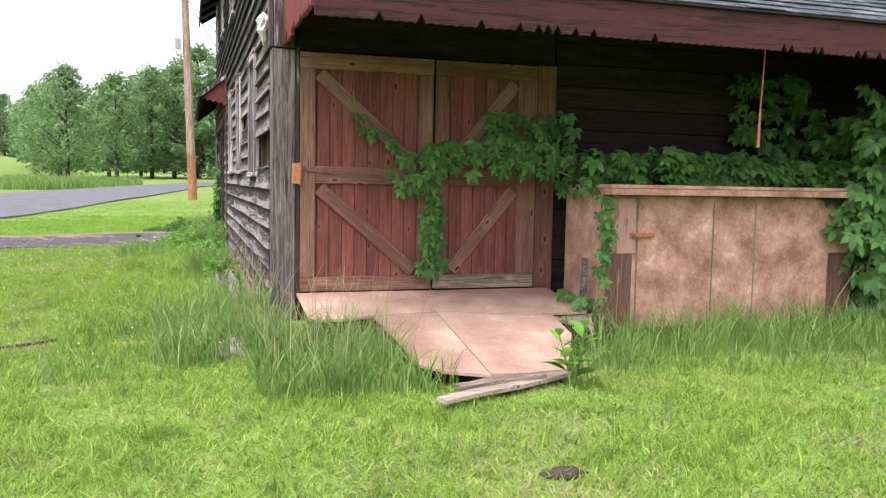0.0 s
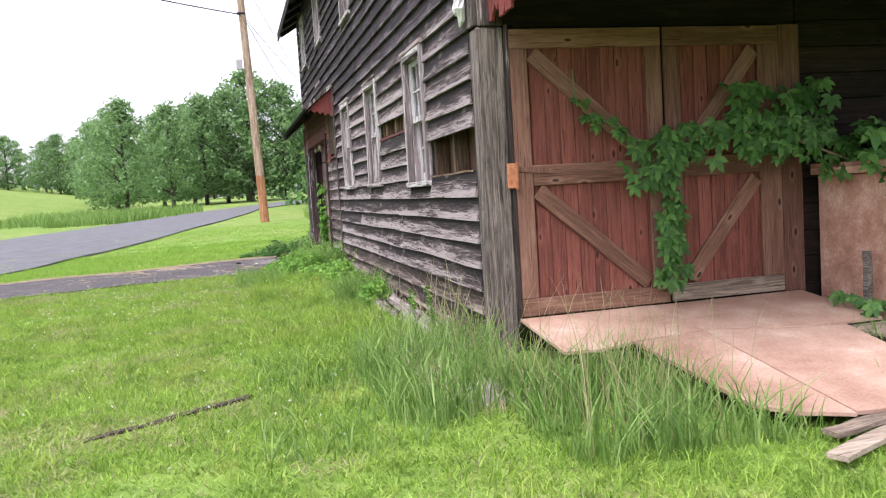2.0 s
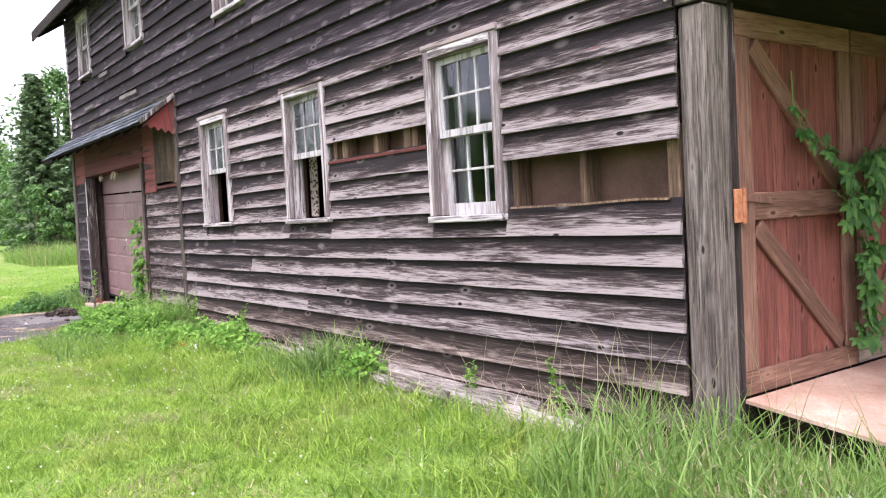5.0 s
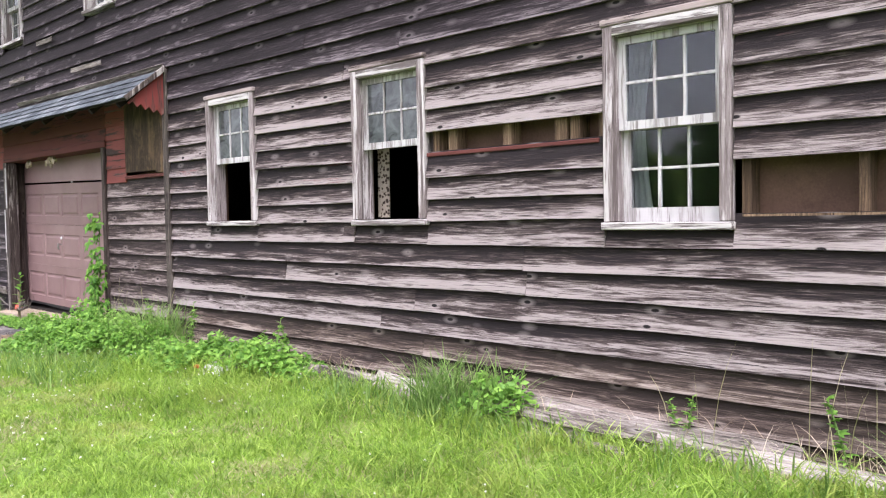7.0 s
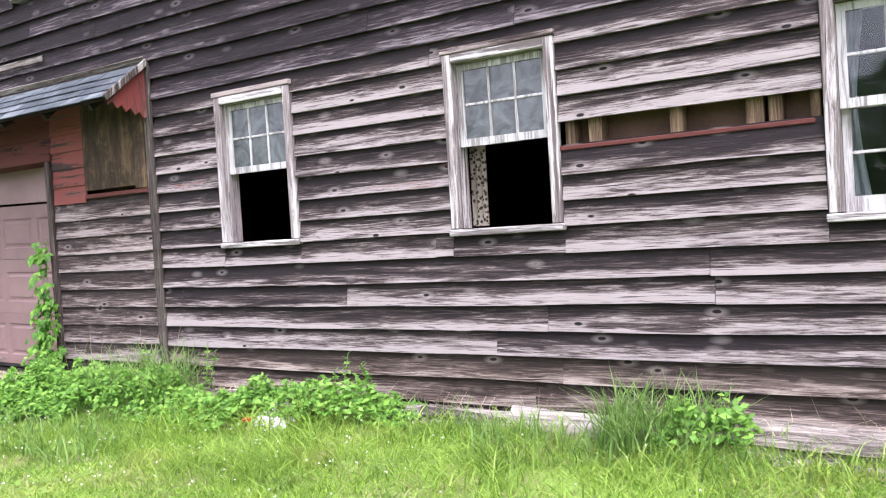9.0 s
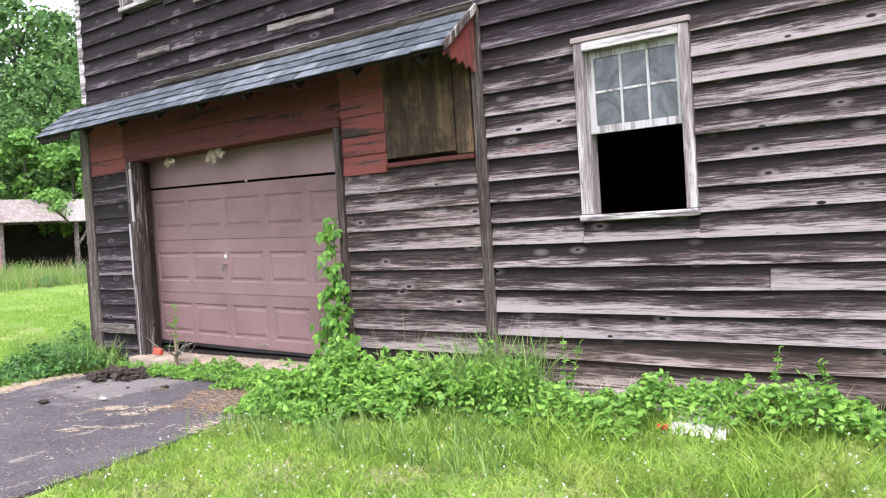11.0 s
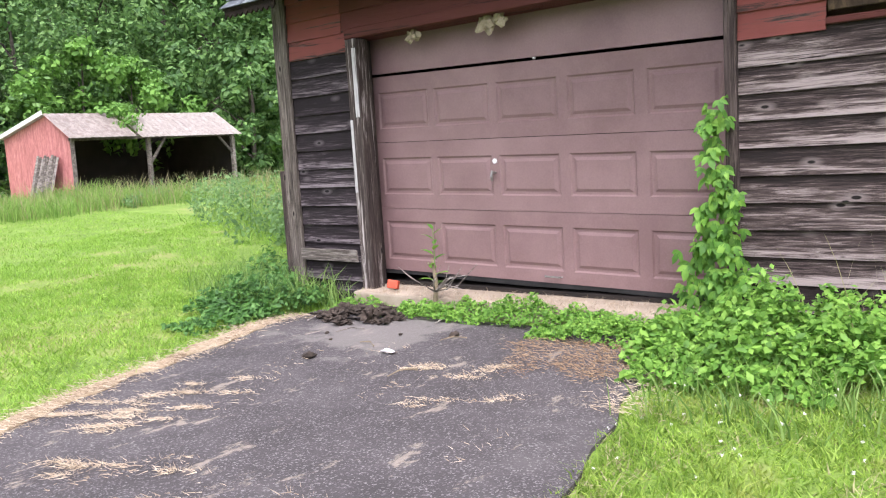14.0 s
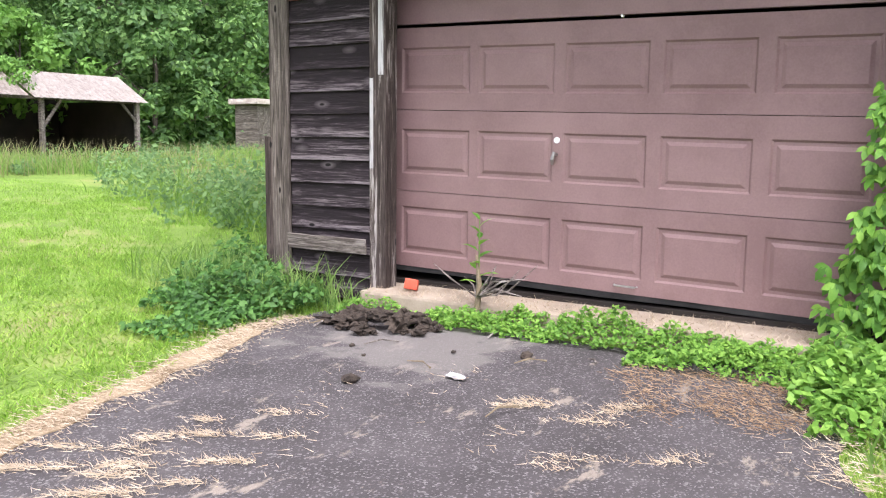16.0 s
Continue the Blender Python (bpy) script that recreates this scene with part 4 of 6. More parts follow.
# plywood patch
ply = thing("plywood_patch", (0.62, 14.12, 1.8), "brown weathered plywood sheet nailed over the siding", "plywood", kind="structure")
part("sheet", box((0.606, 13.80, 1.83), (0.622, 14.47, 2.75), 0.003), M_PLY_BOARD, ply)
part("side_strip", box((0.594, 13.64, 1.80), (0.620, 13.785, 2.75), 0.004), M_PLY_BOARD, ply)
part("bottom_strip", box((0.600, 13.64, 1.76), (0.628, 14.48, 1.796), 0.004), M_FASCIA_Y, ply)

# ---- canopy over the garage door ----
canopy = thing("canopy_roof", (0.4, 16.3, 2.5), "small shingled pent roof over the garage door", "canopy", kind="structure")
CW, CE, CZW, CZE, CY0, CY1 = 0.606, 0.20, 2.82, 2.49, 13.56, 19.04
run = math.hypot(CW - CE, CZW - CZE)
deck = bmesh.new()
prof = [(CE, CZE), (CW, CZW), (CW, CZW - 0.025), (CE, CZE - 0.025)]
ra = [deck.verts.new((x, CY0, z)) for x, z in prof]
rb = [deck.verts.new((x, CY1, z)) for x, z in prof]
for k in range(4):
    deck.faces.new((ra[k], ra[(k + 1) % 4], rb[(k + 1) % 4], rb[k]))
deck.faces.new(ra[::-1])
deck.faces.new(rb)
bmesh.ops.recalc_face_normals(deck, faces=deck.faces[:])
part("deck", deck, M_SHADEWOOD, canopy)


def shingle_course(parent, a0, a1, origin, along, up, normal, start, exposure, width, n_rows, skip=()):
    """Courses of asphalt tabs. origin: a point on the eave; along, up, normal: unit vectors."""
    along, up, normal, origin = Vector(along), Vector(up), Vector(normal), Vector(origin)
    for r in range(n_rows):
        s = a0 - (width * 0.5 if r % 2 else 0.0)
        while s < a1:
            lo, hi = max(a0, s + 0.004), min(a1, s + width - 0.004)
            s += width
            if hi - lo < 0.03:
                continue
            bm = bmesh.new()
            u0, u1 = start + r * exposure + rng.uniform(-0.004, 0.004), start + (r + 1) * exposure + 0.03
            lift = rng.uniform(0.002, 0.010)
            vs = []
            for u, t0, t1 in ((u0, 0.006 + lift, 0.013 + lift), (u1, 0.0, 0.005)):
                for p in (lo, hi):
                    for t in (t0, t1):
                        vs.append(bm.verts.new(origin + along * p + up * u + normal * t))
            a, b, c, d, e, f, g, h = vs
            for q in ((a, c, d, b), (b, d, h, f), (a, b, f, e), (c, g, h, d), (e, f, h, g), (a, e, g, c)):
                bm.faces.new(q)
            bmesh.ops.recalc_face_normals(bm, faces=bm.faces[:])
            part("shingle", bm, M_SHINGLE, parent)


cup = Vector((CW - CE, 0, CZW - CZE)).normalized()
shingle_course(canopy, CY0 - 0.02, CY1 + 0.02, (CE, 0, CZE), (0, 1, 0), cup, (-cup.z, 0, cup.x), -0.03, 0.118, 0.29, 4)
end = bmesh.new()
tri_pts = [(CE + 0.03, CZE - 0.03), (CW - 0.002, CZW - 0.035), (CW - 0.002, 2.38)]
n = 9
low = [(CE + 0.03 + (CW - CE - 0.032) * i / n, CZE - 0.045 + (2.40 - CZE) * i / n + (0.03 if i % 2 else -0.012)) for i in range(n, -1, -1)]
ring = [tri_pts[0], tri_pts[1]] + low
ra = [end.verts.new((x, CY0 + 0.012, z)) for x, z in ring]
rb = [end.verts.new((x, CY0 + 0.030, z)) for x, z in ring]
end.faces.new(ra)
end.faces.new(rb[::-1])
for k in range(len(ring)):
    end.faces.new((ra[k], rb[k], rb[(k + 1) % len(ring)], ra[(k + 1) % len(ring)]))
bmesh.ops.recalc_face_normals(end, faces=end.faces[:])
part("end_board", end, M_FASCIA_UP, canopy, "faded red toothed board")
part("barge_strip", beam((CE - 0.015, CY0 - 0.012, CZE - 0.01), (CW - 0.003, CY0 - 0.012, CZW - 0.002), 0.02, 0.05, (0, 0, 1), 0.003), M_TRIM, canopy)
toothed("y", 18.40, CY1 - 0.01, CE + 0.01, CZE - 0.02, CZE - 0.085, 0.016, M_SHADEWOOD, canopy, 0.03, 0.9, "toothed_trim")
for k in range(9):
    y = 13.8 + k * 0.62
    part("bracket", beam((CE + 0.03, y, CZE - 0.05), (CW - 0.004, y, CZW - 0.07), 0.04, 0.055, (0, 0, 1), 0.003), M_SHADEWOOD, canopy)
part("flashing", beam((0.585, CY0, CZW + 0.012), (0.585, 17.4, CZW + 0.03), 0.05, 0.012, (1, 0, 0.8), 0.0, 0.006), M_ROT, canopy, "curled grey board strip")
for y, z, ln in ((17.1, 3.16, 0.55), (14.9, 3.06, 0.8), (16.2, 3.52, 0.5)):
    part("loose_clapboard", beam((0.575, y, z), (0.582, y + ln, z + 0.012), 0.012, 0.05, (0, 0, 1), 0.0, 0.004), M_ROT, wall_west)

# ---- garage door ----
garage = thing("door_1", (0.87, 16.53, 0.2), "mauve-brown panelled overhead garage door, not quite shut", "garage door", kind="structure")
GX = 0.85
PANELS = [(15.12, 15.61), (15.70, 16.20), (16.28, 16.79), (16.86, 17.38), (17.44, 17.96)]


def door_section(z0, z1, pz0, pz1, tilt=0.0):
    """One leaf of the overhead door, its front with sunk and raised fields."""
    bm = bmesh.new()
    ys = [15.03] + [v for p in PANELS for v in p] + [18.03]
    zs = [z0, pz0, pz1, z1] if pz0 else [z0, z1]

    def pt(y, z, d):
        return bm.verts.new((GX + d + (z - z0) * tilt, y, z - 0.022 * (18.03 - y)))

    for i in range(len(ys) - 1):
        for j in range(len(zs) - 1):
            a, b, c, d = ys[i], ys[i + 1], zs[j], zs[j + 1]
            if pz0 and i % 2 == 1 and j == 1:
                rings = []
                for inset, depth in ((0.0, 0.0), (0.012, 0.011), (0.030, 0.011), (0.052, 0.001)):
                    rings.append([pt(y, z, depth) for y, z in ((a + inset, c + inset), (b - inset, c + inset), (b - inset, d - inset), (a + inset, d - inset))])
                for r, s in zip(rings, rings[1:]):
                    for k in range(4):
                        bm.faces.new((r[k], s[k], s[(k + 1) % 4], r[(k + 1) % 4]))
                bm.faces.new(rings[-1][::-1])
            else:
                bm.faces.new([pt(y, z, 0.0) for y, z in ((a, c), (a, d), (b, d), (b, c))])
    for v in add_box(bm, (GX + 0.014, 15.03, z0), (GX + 0.05, 18.03, z1)):
        v.co.z -= 0.022 * (18.03 - v.co.y)
    bmesh.ops.remove_doubles(bm, verts=bm.verts[:], dist=0.0005)
    bmesh.ops.recalc_face_normals(bm, faces=bm.faces[:])
    return part("section", bm, M_GARAGE, garage)


door_section(0.255, 0.768, 0.345, 0.665)
door_section(0.772, 1.308, 0.885, 1.185)
door_section(1.312, 1.842, 1.42, 1.715)
door_section(1.866, 2.36, 0, 0, 0.05)
part("rubber_seal", beam((GX + 0.02, 15.03, 0.172), (GX + 0.02, 18.03, 0.238), 0.03, 0.035, (0, 0, 1), 0.0, 0.006), M_RUBBER, garage, "black rubber bottom seal")
lock = part("escutcheon", tube([(GX - 0.008, 16.83, 1.115), (GX + 0.012, 16.83, 1.115)], 0.019, 14), M_WHITE, garage, "pale round lock plate")
part("handle", tube([(GX - 0.04, 16.83, 1.045), (GX - 0.045, 16.84, 1.0), (GX - 0.03, 16.845, 0.97)], [0.011, 0.013, 0.008], 8), M_STEEL, garage, "small grey T-handle")
part("handle_stem", tube([(GX - 0.045, 16.83, 1.03), (GX + 0.01, 16.83, 1.03)], 0.009, 8), M_STEEL, garage)
part("lift_handle", tube([(GX + 0.004, 16.30, 0.265), (GX - 0.022, 16.31, 0.265), (GX - 0.022, 16.43, 0.268), (GX + 0.004, 16.44, 0.268)], 0.007, 7), M_STEEL, garage, "steel lift handle")
part("cross_bolt", tube([(GX - 0.01, 16.45, 1.822), (GX + 0.01, 16.45, 1.822)], 0.009, 8), M_WHITE, garage)
for k, (y, z, s) in enumerate(((17.42, 2.09, 0.055), (16.74, 2.09, 0.07), (16.62, 2.11, 0.055))):
    tagged(lump((0.70, y, z), (0.03, s, s * 0.9), 11.0 + k, M_FOAM, "insulation_scrap", None, 0.9, 3), "torn yellowed insulation hanging from the header", "insulation", "insulation scraps")
apron = tagged(part("door_apron", box((0.46, 15.1, -0.05), (1.25, 18.03, 0.130), 0.02, None, 2), M_CONCRETE), "stained pale concrete sill under the garage door", "concrete sill", kind="structure")
part("bottom_flap", beam((0.572, 18.06, 0.40), (0.572, 18.73, 0.40), 0.016, 0.10, (-0.15, 0, 1), 0.0, 0.003), M_SILVER, wall_west, "pale loose board")

part("paint_flake", box((0.579, 17.925, 1.52), (0.5845, 17.965, 2.06), 0.001), M_SASH, wall_west, "curl of old white paint")
part("paint_flake", box((0.579, 18.005, 0.92), (0.5845, 18.032, 1.5), 0.001), M_SASH, wall_west, "curl of old white paint")

# ---- barn doors ----


def barn_leaf(name, x0, x1, z0, z1, flip, right_extra):
    leaf = thing(name, ((x0 + x1) / 2, 6.38, z0), "faded red plank barn door with brown Z-braces, closed", "barn door", kind="structure")
    yb, yf = 6.395, 6.352
    st, rb, rm0, rm1, rt = 0.118, 0.115, 1.17, 1.305, 0.125
    n = int((x1 - x0 - 0.1) / 0.092)
    w = (x1 - x0 - 0.06) / n
    for i in range(n):
        part("plank", box((x0 + 0.03 + i * w + 0.0015, yb - 0.016 + rng.uniform(-0.002, 0.002), z0 + 0.02), (x0 + 0.03 + (i + 1) * w - 0.0015, yb + 0.012, z1 - 0.02), 0.003), M_DOOR_RED, leaf)
    for a, b in ((x0, x0 + st), (x1 - st - right_extra, x1)):
        part("stile", box((a, yf, z0 + rb + 0.001), (b, yb - 0.019, z1 - rt - 0.001), 0.005), M_DOOR_STILE, leaf)
    for a, b in ((z0, z0 + rb), (z1 - rt, z1)):
        part("rail", box((x0, yf, a), (x1, yb - 0.019, b), 0.005), M_DOOR_RAIL if not (flip and a == z0) else M_SPLINTER, leaf)
    part("mid_rail", box((x0 + st + 0.001, yf, rm0), (x1 - st - right_extra - 0.001, yb - 0.019, rm1), 0.005), M_DOOR_RAIL, leaf)
    xa, xb = x0 + st, x1 - st - right_extra
    for lo, hi in ((z0 + rb, rm0), (rm1, z1 - rt)):
        p, q = ((xa + 0.03, hi - 0.035), (xb - 0.03, lo + 0.035))
        if flip:
            p, q = (xb - 0.03, hi - 0.035), (xa + 0.03, lo + 0.035)
        d = Vector((q[0] - p[0], 0, q[1] - p[1])).normalized()
        brace = part("brace", beam((0, 0, 0), (math.dist(p, q), 0, 0), 0.105, 0.024, (0, 1, 0), 0.004), M_DOOR_RAIL, leaf)
        brace.matrix_basis = Matrix.Translation((p[0], yf + 0.013, p[1])) @ Matrix.Rotation(-math.atan2(d.z, d.x), 4, "Y")
    return leaf


leaf_a = barn_leaf("door_2", 0.826, 1.893, 0.325, 2.175, False, 0.0)
leaf_b = barn_leaf("door_3", 1.909, 2.795, 0.325, 2.175, True, 0.05)
hinge = part("hinge", box((0.765, 6.335, 1.165), (0.824, 6.351, 1.325), 0.004), M_RUST, leaf_a, "rusty orange iron hinge")
part("strap", beam((0.83, 6.346, 1.285), (1.08, 6.346, 1.262), 0.035, 0.008, (0, 1, 0), 0.002), M_DOOR_STILE, leaf_a, "dull brown iron strap")
part("hinge_pin", tube([(0.826, 6.332, 1.16), (0.826, 6.332, 1.33)], 0.011, 8), M_RUST, leaf_a)

# ---- plywood ramp ----
ramp = thing("plywood_ramp", (1.9, 5.4, 0.2), "worn pinkish painted plywood ramp up to the barn doors", "ramp")


def ramp_z(y):
    return 0.075 + (y - 4.45) * 0.122


def ply_sheet(outline, lift, material=M_PLY_RAMP, name="sheet", thick=0.018):
    bm = bmesh.new()
    top = [bm.verts.new((x, y, ramp_z(y) + lift)) for x, y in outline]
    f = bm.faces.new(top)
    ext = bmesh.ops.extrude_face_region(bm, geom=[f])["geom"]
    for v in ext:
        if isinstance(v, bmesh.types.BMVert):
            v.co.z -= thick
    bmesh.ops.recalc_face_normals(bm, faces=bm.faces[:])
    return part(name, bm, material, ramp)


ply_sheet([(0.80, 6.345), (0.80, 5.63), (1.02, 5.61), (1.27, 5.68), (1.75, 5.74), (1.75, 6.345)], 0.012)
ply_sheet([(1.754, 6.345), (1.754, 5.76), (2.37, 5.60), (2.92, 5.60), (2.92, 6.345)], 0.010)
ply_sheet([(1.275, 5.675), (1.32, 4.66), (1.45, 4.52), (1.695, 4.42), (1.755, 5.755), (1.748, 5.735)], 0.002)
ply_sheet([(1.758, 5.75), (1.70, 4.425), (1.95, 4.41), (2.20, 4.44), (2.55, 5.1), (2.62, 5.56), (2.37, 5.595)], 0.006)
ply_sheet([(2.40, 5.58), (2.62, 5.53), (2.78, 5.2), (2.95, 5.58)], -0.012, M_SPLINTER)
for x, y0, y1 in ((0.95, 5.7, 6.3), (1.45, 4.6, 6.3), (2.1, 4.55, 6.3), (2.7, 5.3, 6.3)):
    part("bearer", beam((x, y0, ramp_z(y0) - 0.075), (x, y1, ramp_z(y1) - 0.075), 0.05, 0.10, (0, 0, 1)), M_SHADEWOOD, ramp)
for k, (a, b, w) in enumerate((((1.28, 4.05, 0.045), (2.2, 4.44, 0.055), 0.09), ((1.45, 4.30, 0.05), (2.0, 4.36, 0.07), 0.09))):
    tagged(part("splintered_plank", beam(a, b, w, 0.022, (0, 0, 1), 0.0, 0.008), M_SPLINTER), "splintered grey plank lying below the ramp", "plank", "planks below the ramp")

# ---- storage bin ----
bin_box = thing("storage_bin", (4.2, 5.9, 0.1), "large weathered pinkish plywood storage bin with sloping lid", "storage bin")
QX0, QX1, QY0, QY1 = 3.08, 5.40, 5.60, 6.34
part("front_panel", box((QX0, QY0, 0.08), (QX1, QY0 + 0.02, 1.12), 0.004), M_PLY_BOX, bin_box)
part("side_panel", box((QX0, QY0 + 0.022, 0.08), (QX0 + 0.02, QY1, 1.12), 0.004), M_PLY_BOX, bin_box)
part("side_panel", box((QX1 - 0.02, QY0 + 0.022, 0.08), (QX1, QY1, 1.12), 0.004), M_PLY_BOX, bin_box)
part("back_panel", box((QX0 + 0.022, QY1 - 0.02, 0.08), (QX1 - 0.022, QY1, 1.16), 0.004), M_PLY_BOX, bin_box)
for lo, hi in (((QX0 - 0.012, 0.09), (QX0 + 0.21, 0.665)), ((QX0 + 0.004, 0.67), (QX0 + 0.235, 1.10)), ((QX1 - 0.23, 0.09), (QX1 + 0.008, 0.66))):
    part("corner_cleat", box((lo[0], QY0 - 0.016, lo[1]), (hi[0], QY0 - 0.002, hi[1]), 0.004), M_PLY_CLEAT if lo[1] > 0.5 else M_DOOR_STILE, bin_box)
for x in (3.33, 4.02, 4.42):
    part("seam_batten", box((x, QY0 - 0.005, 0.12), (x + 0.012, QY0 - 0.001, 1.08), 0.001), M_STEM, bin_box)
part("hasp", box((QX0 + 0.18, QY0 - 0.03, 0.80), (QX0 + 0.40, QY0 - 0.018, 0.83), 0.003), M_RUST, bin_box, "rusty hasp")
part("hasp_staple", tube([(QX0 + 0.2, QY0 - 0.02, 0.84), (QX0 + 0.2, QY0 - 0.05, 0.815), (QX0 + 0.2, QY0 - 0.02, 0.79)], 0.006, 6), M_RUST, bin_box)
lid = part("lid", box((QX0 - 0.05, QY0 - 0.13, 1.175), (QX1 + 0.05, QY1 + 0.02, 1.205), 0.006), M_PLY_BOX, bin_box)
part("lid_lip", box((QX0 - 0.05, QY0 - 0.128, 1.125), (QX1 + 0.05, QY0 - 0.105, 1.174), 0.004), M_PLY_BOX, lid)
part("lid_lip", box((QX0 - 0.048, QY0 - 0.103, 1.125), (QX0 - 0.025, QY1 + 0.018, 1.174), 0.004), M_PLY_BOX, lid)
# faded cord hanging from the porch
tagged(part("rope", tube([(4.13, 5.20, 2.50), (4.12, 5.2, 2.1), (4.105, 5.2, 1.8), (4.10, 5.2, 1.5)], [0.006, 0.006, 0.007, 0.013], 7), M_ROPE), "faded red cord hanging from the porch rafters", "rope")
tagged(part("broken_stake", beam((2.96, 5.75, 0.0), (3.0, 5.80, 0.62), 0.04, 0.04, (0, 1, 0), 0.0, 0.006), M_ROT), "pale broken wooden stake by the ramp", "stake")

# porch shingles, nearest courses
pup = Vector((0, 1, slope)).normalized()
shingle_course(porch, PX0 - 0.02, PX1, (0, PY0, PZ0 + 0.03), (1, 0, 0), pup, (0, -pup.z, pup.y), -0.04, 0.14, 0.30, 9)

# ---- utility pole and wires ----
pole = thing("utility_pole", (0.2, 33.5, 0.3), "tall leaning wooden utility pole beside the road", "utility pole")
PB, PT = Vector((0.2, 33.5, 0.1)), Vector((-0.12, 33.5, 10.2))
part("shaft", tube([PB.lerp(PT, 0.20), PB.lerp(PT, 0.5), PT], [0.162, 0.15, 0.12], 14), M_POLE, pole)
part("butt", tube([PB, PB.lerp(PT, 0.2)], [0.17, 0.163], 14), M_POLE_LOW, pole, "reddish treated lower end")
part("insulator", tube([PB.lerp(PT, 0.80) + Vector((-0.2, -0.1, 0.03)), PB.lerp(PT, 0.80) + Vector((0.1, -0.1, 0.03))], 0.05, 8), M_RUBBER, pole)
part("bracket", box((-0.42, 33.28, 6.1), (-0.2, 33.45, 6.5), 0.02), M_STEEL, pole)


def wire(a, b, sag, r=0.012):
    a, b = Vector(a), Vector(b)
    pts = [a.lerp(b, i / 24) - Vector((0, 0, sag * 4 * (i / 24) * (1 - i / 24))) for i in range(25)]
    tagged(part("overhead_wire", tube(pts, r, 5), M_WIRE), "thin black overhead wire from the utility pole", "wire", "overhead wires")


top = PB.lerp(PT, 0.80)
wire(top, (-22, 6, 9.5), 0.9, 0.022)
wire(top, (7.0, 72, 6.4), 0.6, 0.014)
wire(top, (8.0, 60, 5.8), 0.5)
wire(PB.lerp(PT, 0.97), (9.0, 75, 7.5), 1.0)

# ---- shed ----
shed = thing("open_shed", (9.2, 36, 0.2), "faded red open-fronted shed with rusty tin roof", "shed")
SX0, SX1, SY0, SY1 = 6.62, 11.9, 34.3, 38.0
side = bmesh.new()
ring = [(SY0, 0.1), (SY0, 2.12), (35.35, 2.76), (SY1, 2.25), (SY1, 0.1)]
ra = [side.verts.new((SX0, y, z)) for y, z in ring]
rb = [side.verts.new((SX0 + 0.05, y, z)) for y, z in ring]
side.faces.new(ra)
side.faces.new(rb[::-1])
for k in range(5):
    side.faces.new((ra[k], rb[k], rb[(k + 1) % 5], ra[(k + 1) % 5]))
bmesh.ops.recalc_face_normals(side, faces=side.faces[:])
part("side_wall", side, M_SHED_RED, shed)
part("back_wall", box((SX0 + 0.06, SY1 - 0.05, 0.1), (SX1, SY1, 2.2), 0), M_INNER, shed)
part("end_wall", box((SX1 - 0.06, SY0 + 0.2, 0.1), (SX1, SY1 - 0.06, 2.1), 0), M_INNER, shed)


def tin(x0, x1, ya, za, yb, zb, tilt=0.0):
    bm = bmesh.new()
    n = int((x1 - x0) / 0.09)
    cols = []
    for i in range(n + 1):
        x, w = x0 + (x1 - x0) * i / n, 0.012 * (i % 2)
        cols.append([bm.verts.new((x, ya, za + w)), bm.verts.new((x, yb, zb + w + tilt * i / n))])
    for a, b in zip(cols, cols[1:]):
        bm.faces.new((a[0], b[0], b[1], a[1]))
    bmesh.ops.solidify(bm, geom=bm.faces[:], thickness=0.012)
    return part("tin_roof", bm, M_SHED_ROOF, shed)


tin(SX0 - 0.1, 8.45, SY0 - 0.25, 2.08, 35.35, 2.80)
tin(8.62, SX1 + 0.15, SY0 - 0.22, 2.05, 35.35, 2.78, 0.02)
tin(SX0 - 0.1, SX1 + 0.15, SY1 + 0.15, 2.24, 35.36, 2.79)
part("barge_board", beam((SX0 - 0.115, SY1 + 0.2, 2.28), (SX0 - 0.115, 35.35, 2.83), 0.03, 0.12, (0, 0, 1)), M_WHITE, shed, "white barge board")
for x in (SX0 + 0.05, 8.9, 11.8):
    part("post", beam((x, SY0 + 0.02, 0.05), (x + 0.03, SY0 + 0.02, 2.1), 0.11, 0.11, (0, 1, 0), 0.006), M_ROT, shed)
part("front_plate", box((SX0, SY0 - 0.02, 2.02), (SX1, SY0 + 0.06, 2.10), 0.005), M_ROT, shed)
part("knee_brace", beam((8.95, SY0 - 0.01, 1.35), (9.45, SY0 - 0.01, 2.02), 0.07, 0.05, (0, 1, 0)), M_ROT, shed)
part("knee_brace", beam((11.78, SY0 - 0.01, 1.5), (11.3, SY0 - 0.01, 2.02), 0.07, 0.05, (0, 1, 0)), M_ROT, shed)
pallet = thing("leaning_board_panel", (6.4, 35.2, 0.2), "grey board panel leaning on the red shed wall", "board panel")
for k in range(9):
    y = 34.75 + k * 0.135
    part("slat", beam((6.05, y, 0.12), (6.52, y + 0.03, 1.62 + 0.04 * (k % 3)), 0.12, 0.02, (1, 0, -0.4)), M_ROT, pallet)
for h in (0.4, 1.0):
    part("crossbar", beam((6.05 + h * 0.31, 34.7, 0.12 + h), (6.05 + h * 0.31, 35.95, 0.12 + h), 0.03, 0.08, (0, 0, 1)), M_ROT, pallet)
# small grey hut beyond the tall weeds
hut = thing("small_hut", (16.6, 35.0, 0.1), "small grey wooden hut with a flat pale roof", "hut")
part("wall", box((16.3, 34.0, 0.05), (18.4, 35.0, 2.2), 0.01), M_ROT, hut)
part("roof", box((16.15, 33.85, 2.205), (18.6, 35.15, 2.38), 0.01), M_SHED_ROOF, hut)

